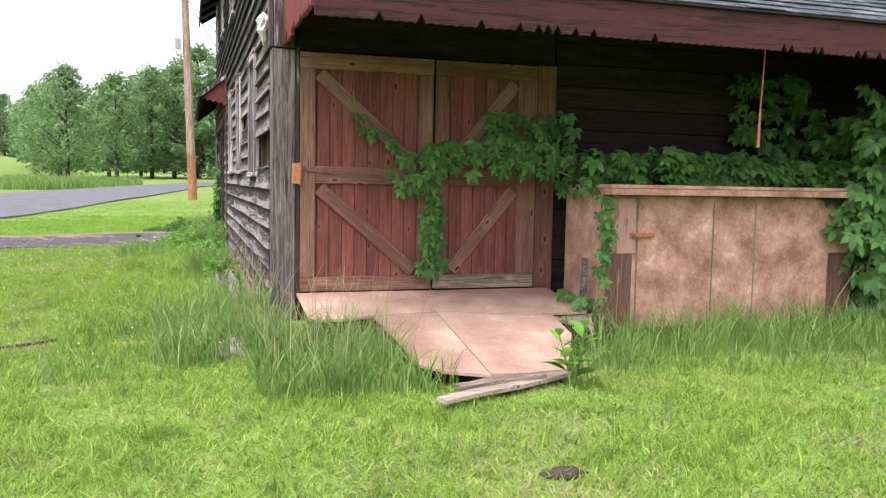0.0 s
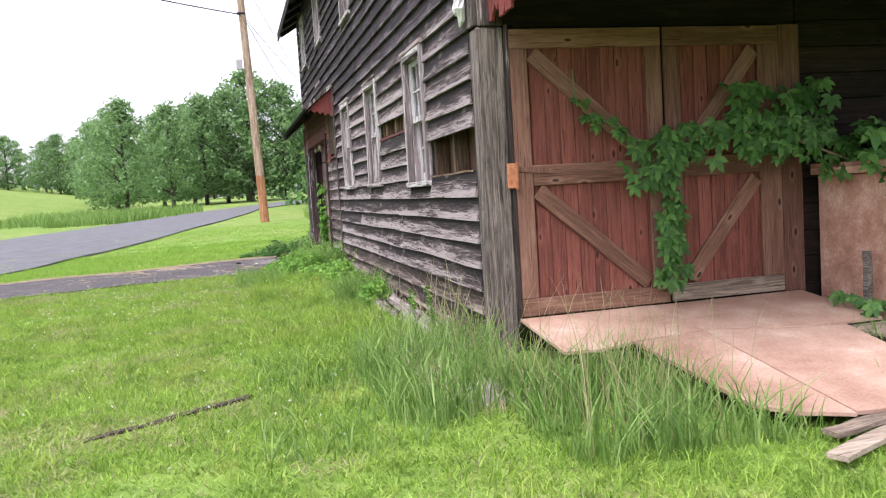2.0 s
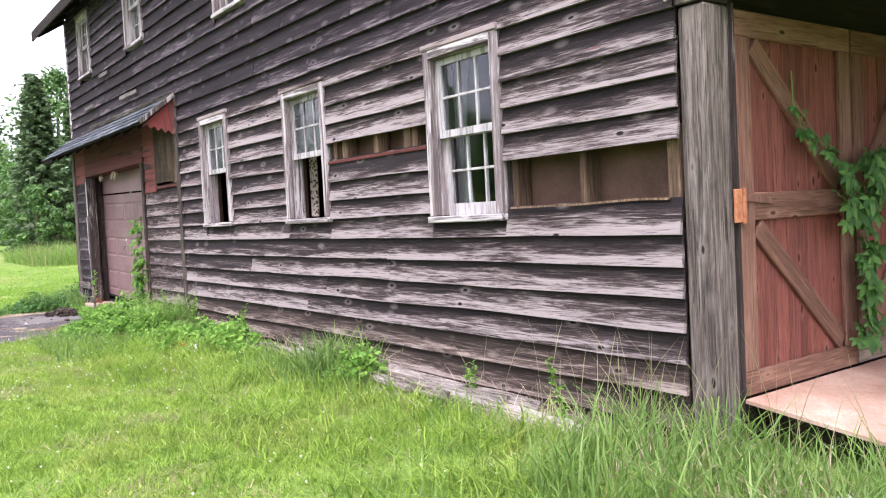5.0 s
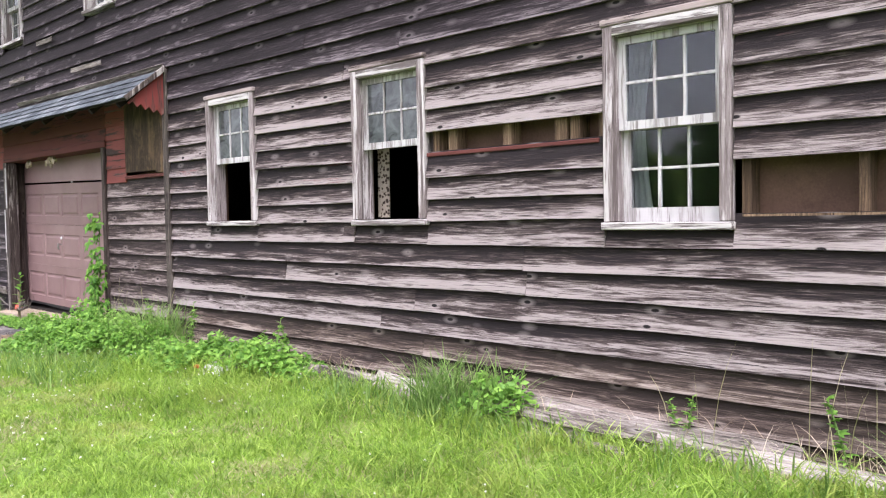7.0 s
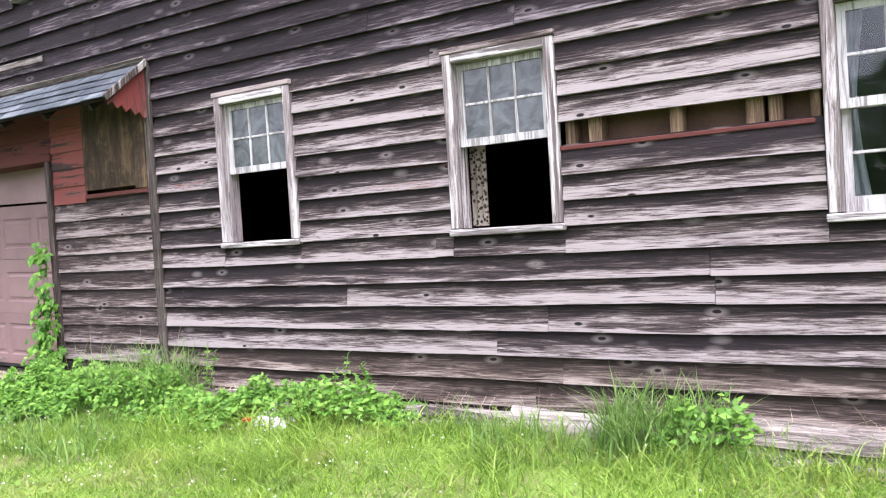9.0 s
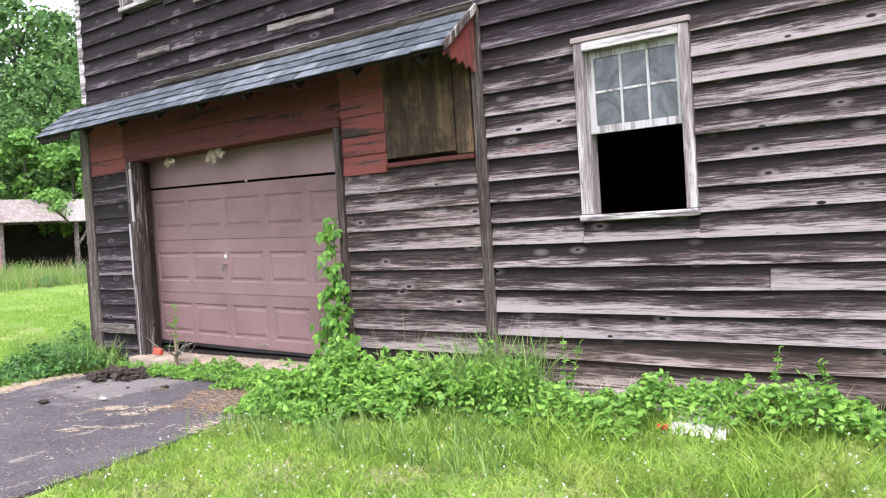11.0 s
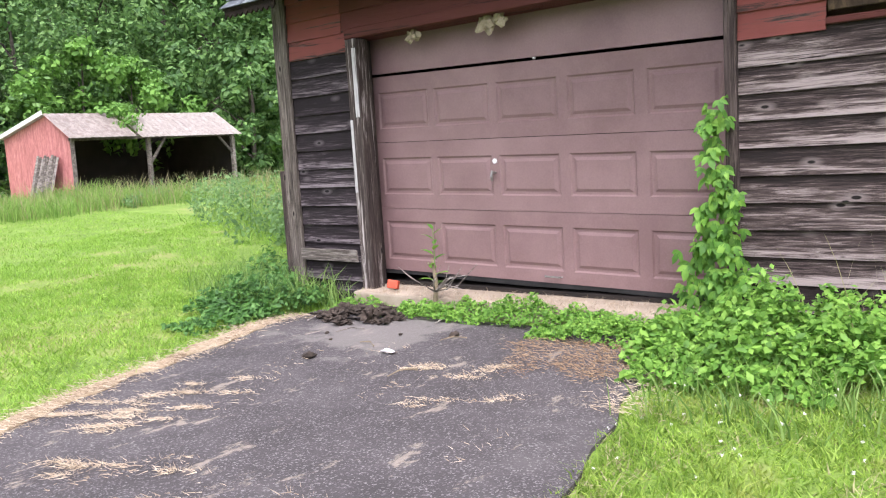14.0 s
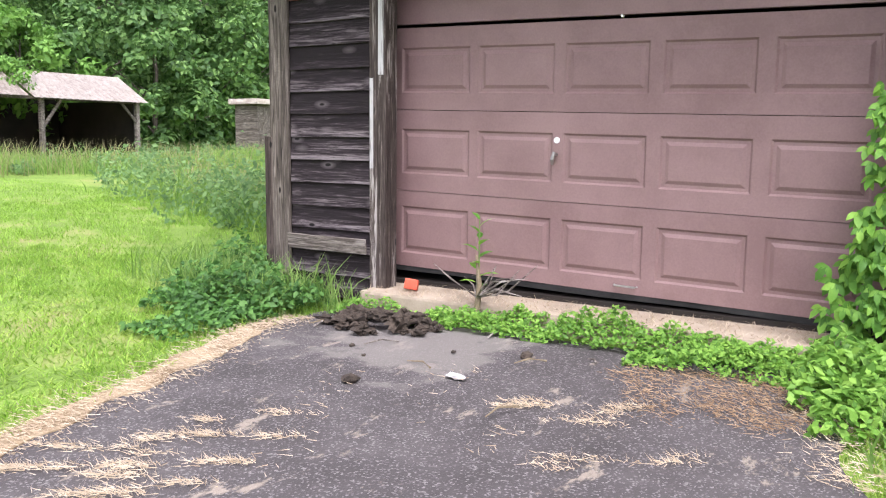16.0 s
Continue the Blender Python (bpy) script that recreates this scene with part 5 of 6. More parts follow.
# ---- small things on the drive and by the wall ----
tagged(part("plastic_scrap", box((-0.03, -0.045, 0.0), (0.03, 0.045, 0.07), 0.010, pose(0.60, 17.72, 0.142, 8, 14, 25), 2), M_ORANGE), "red-orange plastic scrap on the concrete sill", "scrap")
pile = thing("soil_heap", (0.10, 17.6, 0.03), "black clods of soil heaped on the driveway edge", "soil heap")
for k in range(34):
    a, r = rng.uniform(0, 6.28), 0.34 * rng.uniform(0, 1) ** 0.7
    s = rng.uniform(0.012, 0.055)
    lump((0.08 + 0.75 * r * math.cos(a), 17.56 + 1.15 * r * math.sin(a), 0.03 + s * 0.5 + max(0, 0.07 - r * 0.3)), (s * rng.uniform(0.8, 1.5), s * rng.uniform(0.8, 1.5), s * rng.uniform(0.5, 0.9)), k * 2.3, M_SOIL, "clod", pile, 1.3, 3)
for x, y, s in ((-0.93, 17.04, 0.036), (-0.12, 16.55, 0.03), (-0.42, 17.42, 0.014), (-0.55, 17.25, 0.011), (-0.25, 16.9, 0.012)):
    tagged(lump((x, y, 0.03 + s * 0.3), (s * 1.3, s, s * 0.6), x * 9, M_SOIL, "clod_of_soil", None, 0.5), "small dark clod lying on the driveway", "clod", "clods on the drive")
bag = bmesh.new()
bmesh.ops.create_grid(bag, x_segments=12, y_segments=8, size=0.5)
for v in bag.verts:
    v.co = Vector((0.12 + v.co.y * 0.20, 11.92 + v.co.x * 0.34, 0.10 + 0.08 * abs(noise.noise((v.co.x * 4, v.co.y * 4, 2.0))) + v.co.y * 0.07))
bmesh.ops.solidify(bag, geom=bag.faces[:], thickness=0.004)
tagged(part("paper_bag", bag, M_PAPER), "crumpled white paper bag lying in the grass", "litter")
tagged(part("bottle_cap", box((0.0, 12.06, 0.10), (0.04, 12.12, 0.13), 0.012, None, 2), M_ORANGE), "red plastic lid beside the paper bag", "litter")
tagged(lump((1.47, 2.98, 0.012), (0.085, 0.055, 0.02), 8.0, M_SOIL, "dark_stone", None, 0.5), "flat dark stone sunk in the lawn", "stone")
tagged(part("buried_timber", beam((-1.80, 5.91, -0.027), (-0.93, 6.46, -0.025), 0.05, 0.06, (0, 0, 1), 0.0, 0.008), M_SOIL), "dark half-buried timber edging in the lawn", "timber")
for k in range(9):
    x, y, a = rng.uniform(-0.9, 0.2), rng.uniform(16.0, 18.0), rng.uniform(0, 3.14)
    ln = rng.uniform(0.08, 0.28)
    tagged(part("twig", tube([(x, y, 0.035), (x + ln * 0.5 * math.cos(a), y + ln * 0.5 * math.sin(a), 0.045), (x + ln * math.cos(a + 0.3), y + ln * math.sin(a + 0.3), 0.035)], [0.006, 0.005, 0.003], 5), M_STEM if k % 2 else M_ROT), "dry twig lying on the driveway", "twig", "twigs on the drive")
tagged(lump((-0.62, 16.67, 0.035), (0.022, 0.05, 0.010), 3.3, M_PAPER, "paper_scrap", None, 0.9), "small white scrap on the driveway", "scrap")

# ---- trees ----
nrng = np.random.default_rng(11)


def leaf_cards(points, normals, size, spread=0.7):
    """Folded diamond leaves at the points: verts and triangles."""
    n = len(points)
    d = normals + nrng.normal(0, spread, (n, 3))
    d /= np.linalg.norm(d, axis=1)[:, None] + 1e-9
    a = np.cross(d, nrng.normal(0, 1, (n, 3)))
    a /= np.linalg.norm(a, axis=1)[:, None] + 1e-9
    b = np.cross(d, a)
    s = (size * nrng.uniform(0.6, 1.3, n))[:, None]
    v = np.stack([points - a * s, points - b * s * 0.55 + d * s * 0.12, points + a * s, points + b * s * 0.55 + d * s * 0.12], 1).reshape(-1, 3)
    i = np.arange(n)[:, None] * 4
    return v, np.concatenate([i + np.array([[0, 1, 2]]), i + np.array([[0, 2, 3]])])


def clumps(centers, radii, per, flat=0.75):
    pts, nor = [], []
    for c, r in zip(centers, radii):
        d = nrng.normal(0, 1, (per, 3))
        d /= np.linalg.norm(d, axis=1)[:, None]
        q = r * nrng.uniform(0.2, 1.25, per) ** 0.75
        pts.append(np.asarray(c) + d * q[:, None] * np.array([1, 1, flat]))
        nor.append(d + np.array([0, 0, 0.6]))
    return np.concatenate(pts), np.concatenate(nor)


def broad_tree(seed, h, spread, leaf, n_clumps, per, material, low=0.18):
    """A deciduous tree with limbs, its foot at the origin."""
    r = random.Random(seed)
    tree = thing("tree", (0, 0, 0), "leafy green deciduous tree", "tree")
    bm = bmesh.new()
    add_tube(bm, [(0, 0, -0.3), (0.05, 0.03, h * 0.25), (-0.06, 0.1, h * 0.55), (0.03, 0, h * 0.85)], [h * 0.021, h * 0.017, h * 0.011, h * 0.004], 8)
    cs, rs = [], []
    for k in range(n_clumps):
        v = low + (0.97 - low) * (k + 0.5) / n_clumps
        env = math.sin(min(1.0, (v - low) / (1 - low) * 0.86 + 0.18) * math.pi) ** 0.7
        a = k * 2.399 + r.uniform(-0.5, 0.5)
        d = spread * env * r.uniform(0.25, 1.12)
        c = (d * math.cos(a), d * math.sin(a), h * v)
        cs.append(c)
        rs.append(h * r.uniform(0.05, 0.14) * (0.65 + 0.45 * env))
        if k % 3 == 0:
            z0 = max(h * 0.15, c[2] - d * 0.7)
            add_tube(bm, [(0, 0, z0), (c[0] * 0.5, c[1] * 0.5, z0 + (c[2] - z0) * 0.6), c], [h * 0.008, h * 0.005, h * 0.002], 5)
    part("trunk", bm, M_BARK, tree)
    p, n = clumps(cs, rs, per)
    v, f = leaf_cards(p, n, leaf)
    numpy_mesh("crown", v, f, material, tree)
    return tree


def conifer(seed, h, spread, leaf, material):
    r = random.Random(seed)
    tree = thing("conifer", (0, 0, 0), "tall dark green conifer", "tree")
    bm = bmesh.new()
    add_tube(bm, [(0, 0, -0.3), (0, 0.02, h * 0.5), (0.02, 0, h * 0.97)], [h * 0.018, h * 0.011, h * 0.002], 8)
    pts, nor = [], []
    for k in range(150):
        v = 0.04 + 0.94 * k / 150
        ln = spread * (1 - v) ** 0.8 * r.uniform(0.6, 1.1) + 0.15
        a = k * 2.399
        tip = np.array([ln * math.cos(a), ln * math.sin(a), h * v - ln * 0.22])
        if k % 4 == 0:
            add_tube(bm, [(0, 0, h * v), tuple(tip)], [h * 0.004, h * 0.001], 4)
        t = nrng.uniform(0.12, 1.0, 46) ** 0.8
        q = np.array([0, 0, h * v]) * (1 - t)[:, None] + tip * t[:, None] + nrng.normal(0, 0.11 * h / 10, (46, 3)) * np.array([1, 1, 0.7])
        pts.append(q)
        nor.append(np.tile([0.3 * math.cos(a), 0.3 * math.sin(a), 1.0], (46, 1)))
    part("trunk", bm, M_BARK, tree)
    v, f = leaf_cards(np.concatenate(pts), np.concatenate(nor), leaf, 0.5)
    numpy_mesh("crown", v, f, material, tree)
    return tree


def plant_at(proto, x, y, scale, turn):
    m = pose(x, y, float(ground_z(x, y)) - 0.05, 0, 0, turn) @ Matrix.Scale(scale, 4)
    return copy_thing(proto, m)


trng = random.Random(5)
protos = [broad_tree(21, 12, 4.6, 0.195, 80, 84, M_LEAF_TREE, 0.12), broad_tree(22, 12, 4.0, 0.195, 74, 84, M_LEAF_TREE, 0.1), broad_tree(23, 12, 5.2, 0.205, 86, 80, M_LEAF_TREE, 0.06)]
deep = [broad_tree(51, 12, 4.8, 0.17, 52, 150, M_LEAF_WOODS, 0.05), broad_tree(52, 12, 4.3, 0.17, 46, 160, M_LEAF_WOODS, 0.05)]
firs = [conifer(31, 11, 2.7, 0.20, M_LEAF_CONIFER), conifer(32, 11, 3.1, 0.20, M_LEAF_CONIFER)]
bushes = [broad_tree(41, 5, 2.6, 0.12, 30, 220, M_LEAF_BRIGHT, 0.0), broad_tree(42, 5, 2.8, 0.13, 30, 210, M_LEAF_WOODS, 0.0)]
for b, t in ((bushes[0], "bright green vine-covered thicket behind the shed"), (bushes[1], "dense green undergrowth thicket")):
    b["label"], b["category"] = t, "thicket"
spots = []
for x, y, s in ((-9.6, 75, 0.80), (-6.6, 86, 0.86), (-12.5, 92, 0.85), (-3.6, 92, 0.98), (-1.4, 96, 1.05), (1.2, 95, 1.22), (5.0, 95, 1.09), (8.0, 98, 0.95), (10.5, 99, 0.9), (-8.5, 100, 0.9), (-17, 112, 0.9), (14, 96, 0.9), (0.9, 104, 0.95), (-5.5, 108, 1.0)):
    spots.append((x, y, s))
for k in range(22):  # far row on the hill
    spots.append((-74 + k * 3.7 + trng.uniform(-1, 1), 168 + trng.uniform(-8, 10), trng.uniform(0.75, 1.05)))
for k, (x, y, s) in enumerate(spots):
    tagged(plant_at(protos[k % 3], x, y, s, trng.uniform(0, 360)), group="trees along the road")
spots = []
for k in range(15):
    spots.append((9.5 + k * 2.5 + trng.uniform(-0.8, 0.8), 43.5 + k * 0.15 + trng.uniform(-1.5, 1.5), trng.uniform(0.75, 1.0)))
for k in range(13):
    spots.append((9.5 + k * 3.2 + trng.uniform(-1, 1), 50.5 + trng.uniform(-2, 2), trng.uniform(0.95, 1.2)))
for k in range(9):
    spots.append((8.0 + k * 4.5 + trng.uniform(-1, 1), 59 + trng.uniform(-2, 2), trng.uniform(1.0, 1.3)))
for k, (x, y, s) in enumerate(spots):
    s = s * (0.72 if x < 13 else 1.0)
    tagged(plant_at(deep[(k + k // 3) % 2], x, y, s, trng.uniform(0, 360)), group="woods behind the shed")
for k, (x, y, s) in enumerate(((4.8, 44.5, 0.74), (6.6, 43.0, 0.80), (5.6, 48.5, 0.78), (8.6, 46.0, 0.88), (7.4, 41.2, 0.58), (10.4, 49.5, 0.98))):
    tagged(plant_at(firs[k % 2], x, y, s, trng.uniform(0, 360)), group="conifers behind the shed")
for k, (x, y, s, b) in enumerate(((10.4, 40.2, 1.05, 0), (8.7, 40.8, 0.75, 0), (12.4, 40.6, 0.95, 0), (14.5, 40.6, 1.1, 1), (17.5, 40.4, 1.15, 1), (20.5, 41.5, 1.25, 1), (24, 42, 1.3, 1), (6.2, 39.8, 0.55, 1), (28, 44, 1.4, 1), (33, 46, 1.5, 1), (13.2, 38.6, 0.5, 0), (4.0, 41.5, 0.6, 1))):
    tagged(plant_at(bushes[b], x, y, s, trng.uniform(0, 360)), group="thickets behind the shed")
tagged(plant_at(bushes[1], 13.0, 13.0, 0.9, 40), "green thicket beyond the barn's far window", group="thickets behind the shed")
for ob in protos + deep + firs + bushes:  # the patterns themselves stand far back in the woods
    k = (protos + deep + firs + bushes).index(ob)
    ob.location = (16 + k * 4.0, 66, float(ground_z(16 + k * 4.0, 66)) - 0.05)
for k in range(36):  # the far side of the road
    if k % 7 != 3:
        tagged(plant_at(firs[k % 2] if k % 3 == 1 else protos[k % 3], -38 + trng.uniform(-4, 4), -24 + k * 4.2, trng.uniform(0.42, 0.74), trng.uniform(0, 360)), group="trees along the road")
far_c = [(x, 64 + 3 * math.sin(x), 1.3 + (1.8 if x < 14 else 2.6) * (k % 3)) for k, x in enumerate(np.arange(5, 58, 1.1))]
fp, fn = clumps(far_c, [2.3] * len(far_c), 170, 1.0)
fv, ff = leaf_cards(fp, fn, 0.32)
tagged(numpy_mesh("far_woods", fv, ff, M_LEAF_WOODS), "dark depth of the woods behind the trees", "woods", kind="stuff")
west_c = [(-45 + 3 * math.sin(y), y, 1.0 + 1.9 * (k % 3)) for k, y in enumerate(np.arange(-32, 128, 1.3))]
fp, fn = clumps(west_c, [2.2] * len(west_c), 120, 1.0)
fv, ff = leaf_cards(fp, fn, 0.34)
tagged(numpy_mesh("west_woods", fv, ff, M_LEAF_WOODS), "dark undergrowth of the woods across the road", "woods", kind="stuff")
hill_c = [(x, 182 + 4 * math.sin(x), float(ground_z(x, 182)) + 1.5 + 2.4 * (k % 3)) for k, x in enumerate(np.arange(-92, 12, 1.9))]
fp, fn = clumps(hill_c, [3.0] * len(hill_c), 90, 1.0)
fv, ff = leaf_cards(fp, fn, 0.6)
tagged(numpy_mesh("hill_woods", fv, ff, M_LEAF_TREE), "distant green woods on the hill", "woods", kind="stuff")

# ---- grass ----


def blades(x, y, h, width, bend, segs, material, name, z=None, label="", kind="stuff", category="grass"):
    """Grass blades as tapering ribbons; all arguments are arrays of one length."""
    n = len(x)
    z = ground_z(x, y) if z is None else z
    a, turn = nrng.uniform(0, 2 * np.pi, n), nrng.uniform(0, 2 * np.pi, n)
    bx, by = np.cos(a) * bend * h, np.sin(a) * bend * h
    sx, sy = np.cos(turn) * width / 2, np.sin(turn) * width / 2
    verts = []
    for k in range(segs):
        t = k / segs
        cx, cy, cz = x + bx * t * t, y + by * t * t, z + h * t * (1 - 0.25 * bend * t)
        taper = 1 - 0.55 * t
        verts += [np.stack([cx - sx * taper, cy - sy * taper, cz], 1), np.stack([cx + sx * taper, cy + sy * taper, cz], 1)]
    verts.append(np.stack([x + bx, y + by, z + h * (1 - 0.25 * bend)], 1))
    per = 2 * segs + 1
    v = np.stack(verts, 1).reshape(-1, 3)
    tri = []
    for k in range(segs - 1):
        tri += [(2 * k, 2 * k + 1, 2 * k + 3), (2 * k, 2 * k + 3, 2 * k + 2)]
    tri.append((2 * segs - 2, 2 * segs - 1, 2 * segs))
    f = (np.arange(n)[:, None, None] * per + np.array(tri)[None]).reshape(-1, 3)
    return tagged(numpy_mesh(name, v, f, material), label, category, kind=kind)


def wave(x, y, s):
    return np.sin(x * s + 1.3 * np.sin(y * s * 0.7)) * np.sin(y * s * 1.1 + 1.7 * np.sin(x * s * 0.6))


def on_drive(x, y, margin=0.0):
    yn = np.interp(-x, [-p[0] for p in DRIVE_N], [p[1] for p in DRIVE_N])
    ys = np.interp(-x, [-p[0] for p in DRIVE_S], [p[1] for p in DRIVE_S])
    return (x < 0.32) & (y < yn - margin + 0.08 * wave(x, y, 9.0)) & (y > ys + margin + 0.08 * wave(x, y, 8.0))


def scatter(x0, x1, y0, y1, density):
    n = int((x1 - x0) * (y1 - y0) * density)
    return nrng.uniform(x0, x1, n), nrng.uniform(y0, y1, n)


def in_building(x, y):
    return (x > 0.55) & (y > 6.3) & (y < 18.9)


areas = [(-7.2, 0.56, 0.6, 15.2, 2700), (0.56, 7.5, 0.0, 5.6, 2600), (-6.5, 1.5, 17.2, 24.0, 1900), (1.5, 6, 18.9, 26, 1100), (-5, 5.5, 24, 32, 600)]
gx, gy = [np.concatenate(c) for c in zip(*[scatter(*a) for a in areas])]
keep = nrng.uniform(0, 1, len(gx)) < np.clip((gx + 7.2) / 1.8, 0, 1) * np.clip(np.minimum(gy / 1.5, (33 - gy) / 5), 0, 1) * np.clip((7.5 - gx) / 1.5, 0, 1)
keep &= ~((gx > 0.36) & (gy > 7) & (gy < 13) & (nrng.uniform(0, 1, len(gx)) < 0.75))
keep &= ~(((gx + 1.36) * 0.842 + (gy - 6.19) * 0.54) ** 2 / 0.25 + ((gx + 1.36) * -0.54 + (gy - 6.19) * 0.842) ** 2 / 0.0011 < 1)
keep &= ~on_drive(gx, gy) & ~in_building(gx, gy) & ~((gx > 0.8) & (gx < 2.9) & (gy > 4.5) & (gy < 6.4))
thin = 0.5 * wave(gx, gy, 2.3) + 0.5 * wave(gx + 3, gy - 2, 5.1)
keep &= nrng.uniform(0, 1, len(gx)) < np.clip(0.95 - np.clip(thin - 0.1, 0, 1) * 1.7, 0.16, 1)
gx, gy, thin = gx[keep], gy[keep], thin[keep]
gh = nrng.uniform(0.022, 0.066, len(gx)) * (1.0 - 0.45 * np.clip(thin, -0.6, 1)) * (1 + 0.5 * wave(gx, gy, 23.0) + 0.45 * wave(gx + 1, gy, 9.3))
for sel, mat, nm, lab in ((gy < 16.6, M_GRASS, "lawn_grass", "short mown lawn grass with yellowed patches"), (gy >= 16.6, M_GRASS_MOWN, "lush_lawn_grass", "lush bright green mown lawn beyond the driveway")):
    blades(gx[sel], gy[sel], gh[sel], nrng.uniform(0.004, 0.0095, sel.sum()), nrng.uniform(0.3, 1.5, sel.sum()), 2, mat, nm, label=lab)

tx, ty, th = [], [], []
for x0, x1, y0, y1, dens, h0, h1 in ((0.02, 0.40, 6.2, 13.5, 320, 0.06, 0.22), (-0.25, 0.62, 5.2, 6.9, 1500, 0.08, 0.40), (0.35, 1.30, 4.4, 5.62, 1700, 0.10, 0.40), (-0.9, -0.1, 5.0, 7.5, 700, 0.05, 0.16), (1.25, 1.5, 4.35, 4.7, 700, 0.12, 0.3),
                                     (2.55, 5.8, 4.75, 5.58, 900, 0.16, 0.42), (2.2, 5.8, 4.3, 4.9, 500, 0.1, 0.24), (0.02, 0.42, 9.05, 9.65, 3200, 0.16, 0.46), (-0.1, 0.3, 8.6, 10.4, 700, 0.08, 0.22), (0.0, 0.55, 13.0, 13.8, 1500, 0.25, 0.60),
                                     (-0.2, 0.6, 18.25, 19.4, 900, 0.15, 0.42), (-1.0, 0.2, 12.6, 15.0, 500, 0.10, 0.22), (0.3, 2.2, 18.9, 20.2, 500, 0.15, 0.4), (0.2, 0.56, 18.0, 18.7, 900, 0.12, 0.34)):
    a, b = scatter(x0, x1, y0, y1, dens)
    m = (wave(a, b, 6.0) + nrng.normal(0, 0.5, len(a))) > -0.35
    tx.append(a[m]), ty.append(b[m]), th.append(nrng.uniform(h0, h1, m.sum()))
tx, ty, th = np.concatenate(tx), np.concatenate(ty), np.concatenate(th)
blades(tx, ty, th, nrng.uniform(0.006, 0.013, len(tx)), nrng.uniform(0.15, 0.9, len(tx)), 3, M_GRASS_TALL, "tall_grass", label="long uncut grass along the barn wall and ramp")
vx, vy = scatter(-0.9, 0.34, 6.6, 13.6, 1500)
m = (wave(vx, vy, 5.0) + nrng.normal(0, 0.5, len(vx)) > -0.2) & (vx > -0.85 + 0.45 * wave(vx, vy, 1.6) + nrng.normal(0, 0.15, len(vx)))
vx, vy = vx[m], vy[m]
blades(vx, vy, nrng.uniform(0.06, 0.19, len(vx)) * (1 + 0.35 * wave(vx, vy, 4.0)), nrng.uniform(0.005, 0.011, len(vx)), nrng.uniform(0.4, 1.6, len(vx)), 3, M_GRASS, "rank_grass", label="rank green grass growing before the barn wall")
sx, sy = [np.concatenate(c) for c in zip(*[scatter(*a) for a in ((0.2, 0.56, 6.5, 8.6, 20), (0.3, 0.6, 5.9, 6.9, 120), (0.3, 0.6, 5.4, 5.9, 90), (0.35, 1.3, 4.5, 5.6, 150), (0.2, 0.5, 13.0, 14.6, 60), (2.7, 5.2, 4.9, 5.5, 40))])]
blades(sx, sy, nrng.uniform(0.35, 0.75, len(sx)), np.full(len(sx), 0.005), nrng.uniform(0.1, 0.5, len(sx)), 4, M_GRASS_DRY, "seed_grass", label="thin seeding grass stalks against the barn wall")
dx, dy = [np.concatenate(c) for c in zip(*[scatter(*a) for a in ((0.25, 0.58, 12.3, 13.5, 700), (0.35, 0.6, 6.6, 13.3, 260), (0.0, 0.6, 5.3, 6.6, 500), (2.5, 2.75, 5.0, 5.6, 500))])]
blades(dx, dy, nrng.uniform(0.08, 0.26, len(dx)), np.full(len(dx), 0.005), nrng.uniform(0.4, 1.2, len(dx)), 3, M_STRAW, "dead_grass", label="dead straw-coloured grass at the wall's foot")
fx, fy = [np.concatenate(c) for c in zip(*[scatter(*a) for a in ((1.9, 18, 30.3, 36, 260), (7.0, 14, 28.0, 30.5, 45), (3.0, 7, 21.4, 27, 190))])]
m = (fy > 30.9 + 0.5 * np.sin(fx * 1.3) + nrng.normal(0, 0.4, len(fx))) | ((fy < 30.3) & (fx > 3.3 + 0.45 * (fy - 21.5) + nrng.normal(0, 0.45, len(fx))))
m &= ~((fx > 6.7) & (fy > 34.3))
fx, fy = fx[m], fy[m]
blades(fx, fy, nrng.uniform(0.22, 0.62, len(fx)) * (1 + 0.45 * wave(fx, fy, 1.1)), nrng.uniform(0.010, 0.024, len(fx)), nrng.uniform(0.2, 1.1, len(fx)), 3, M_GRASS_MEADOW, "meadow_grass", label="tall meadow grass in front of the red shed")
mx, my = [np.concatenate(c) for c in zip(*[scatter(*a) for a in ((1.9, 18, 30.5, 35, 28), (3.0, 8, 22.5, 28, 24))])]
m = ~((mx > 6.7) & (my > 34.3)) & ((my > 30) | (mx > 3.5 + 0.45 * (my - 21.5)))
mx, my = mx[m], my[m]
blades(mx, my, nrng.uniform(0.4, 0.85, len(mx)), nrng.uniform(0.008, 0.018, len(mx)), nrng.uniform(0.1, 0.4, len(mx)), 3, M_GRASS_DRY, "meadow_stalks", label="pale seeding stalks among the meadow grass")
hx, hy = [np.concatenate(c) for c in zip(*[scatter(*a) for a in ((-14, -3, 48, 64, 25), (-10, -5, 44, 50, 60))])]
m = hx < np.interp(hy, [p[1] for p in FAR_EDGE], [p[0] for p in FAR_EDGE]) - 0.4
blades(hx[m], hy[m], nrng.uniform(0.3, 0.8, m.sum()), nrng.uniform(0.03, 0.06, m.sum()), nrng.uniform(0.1, 0.6, m.sum()), 2, M_GRASS_TALL, "verge_grass", label="uncut grass on the far verge of the road")

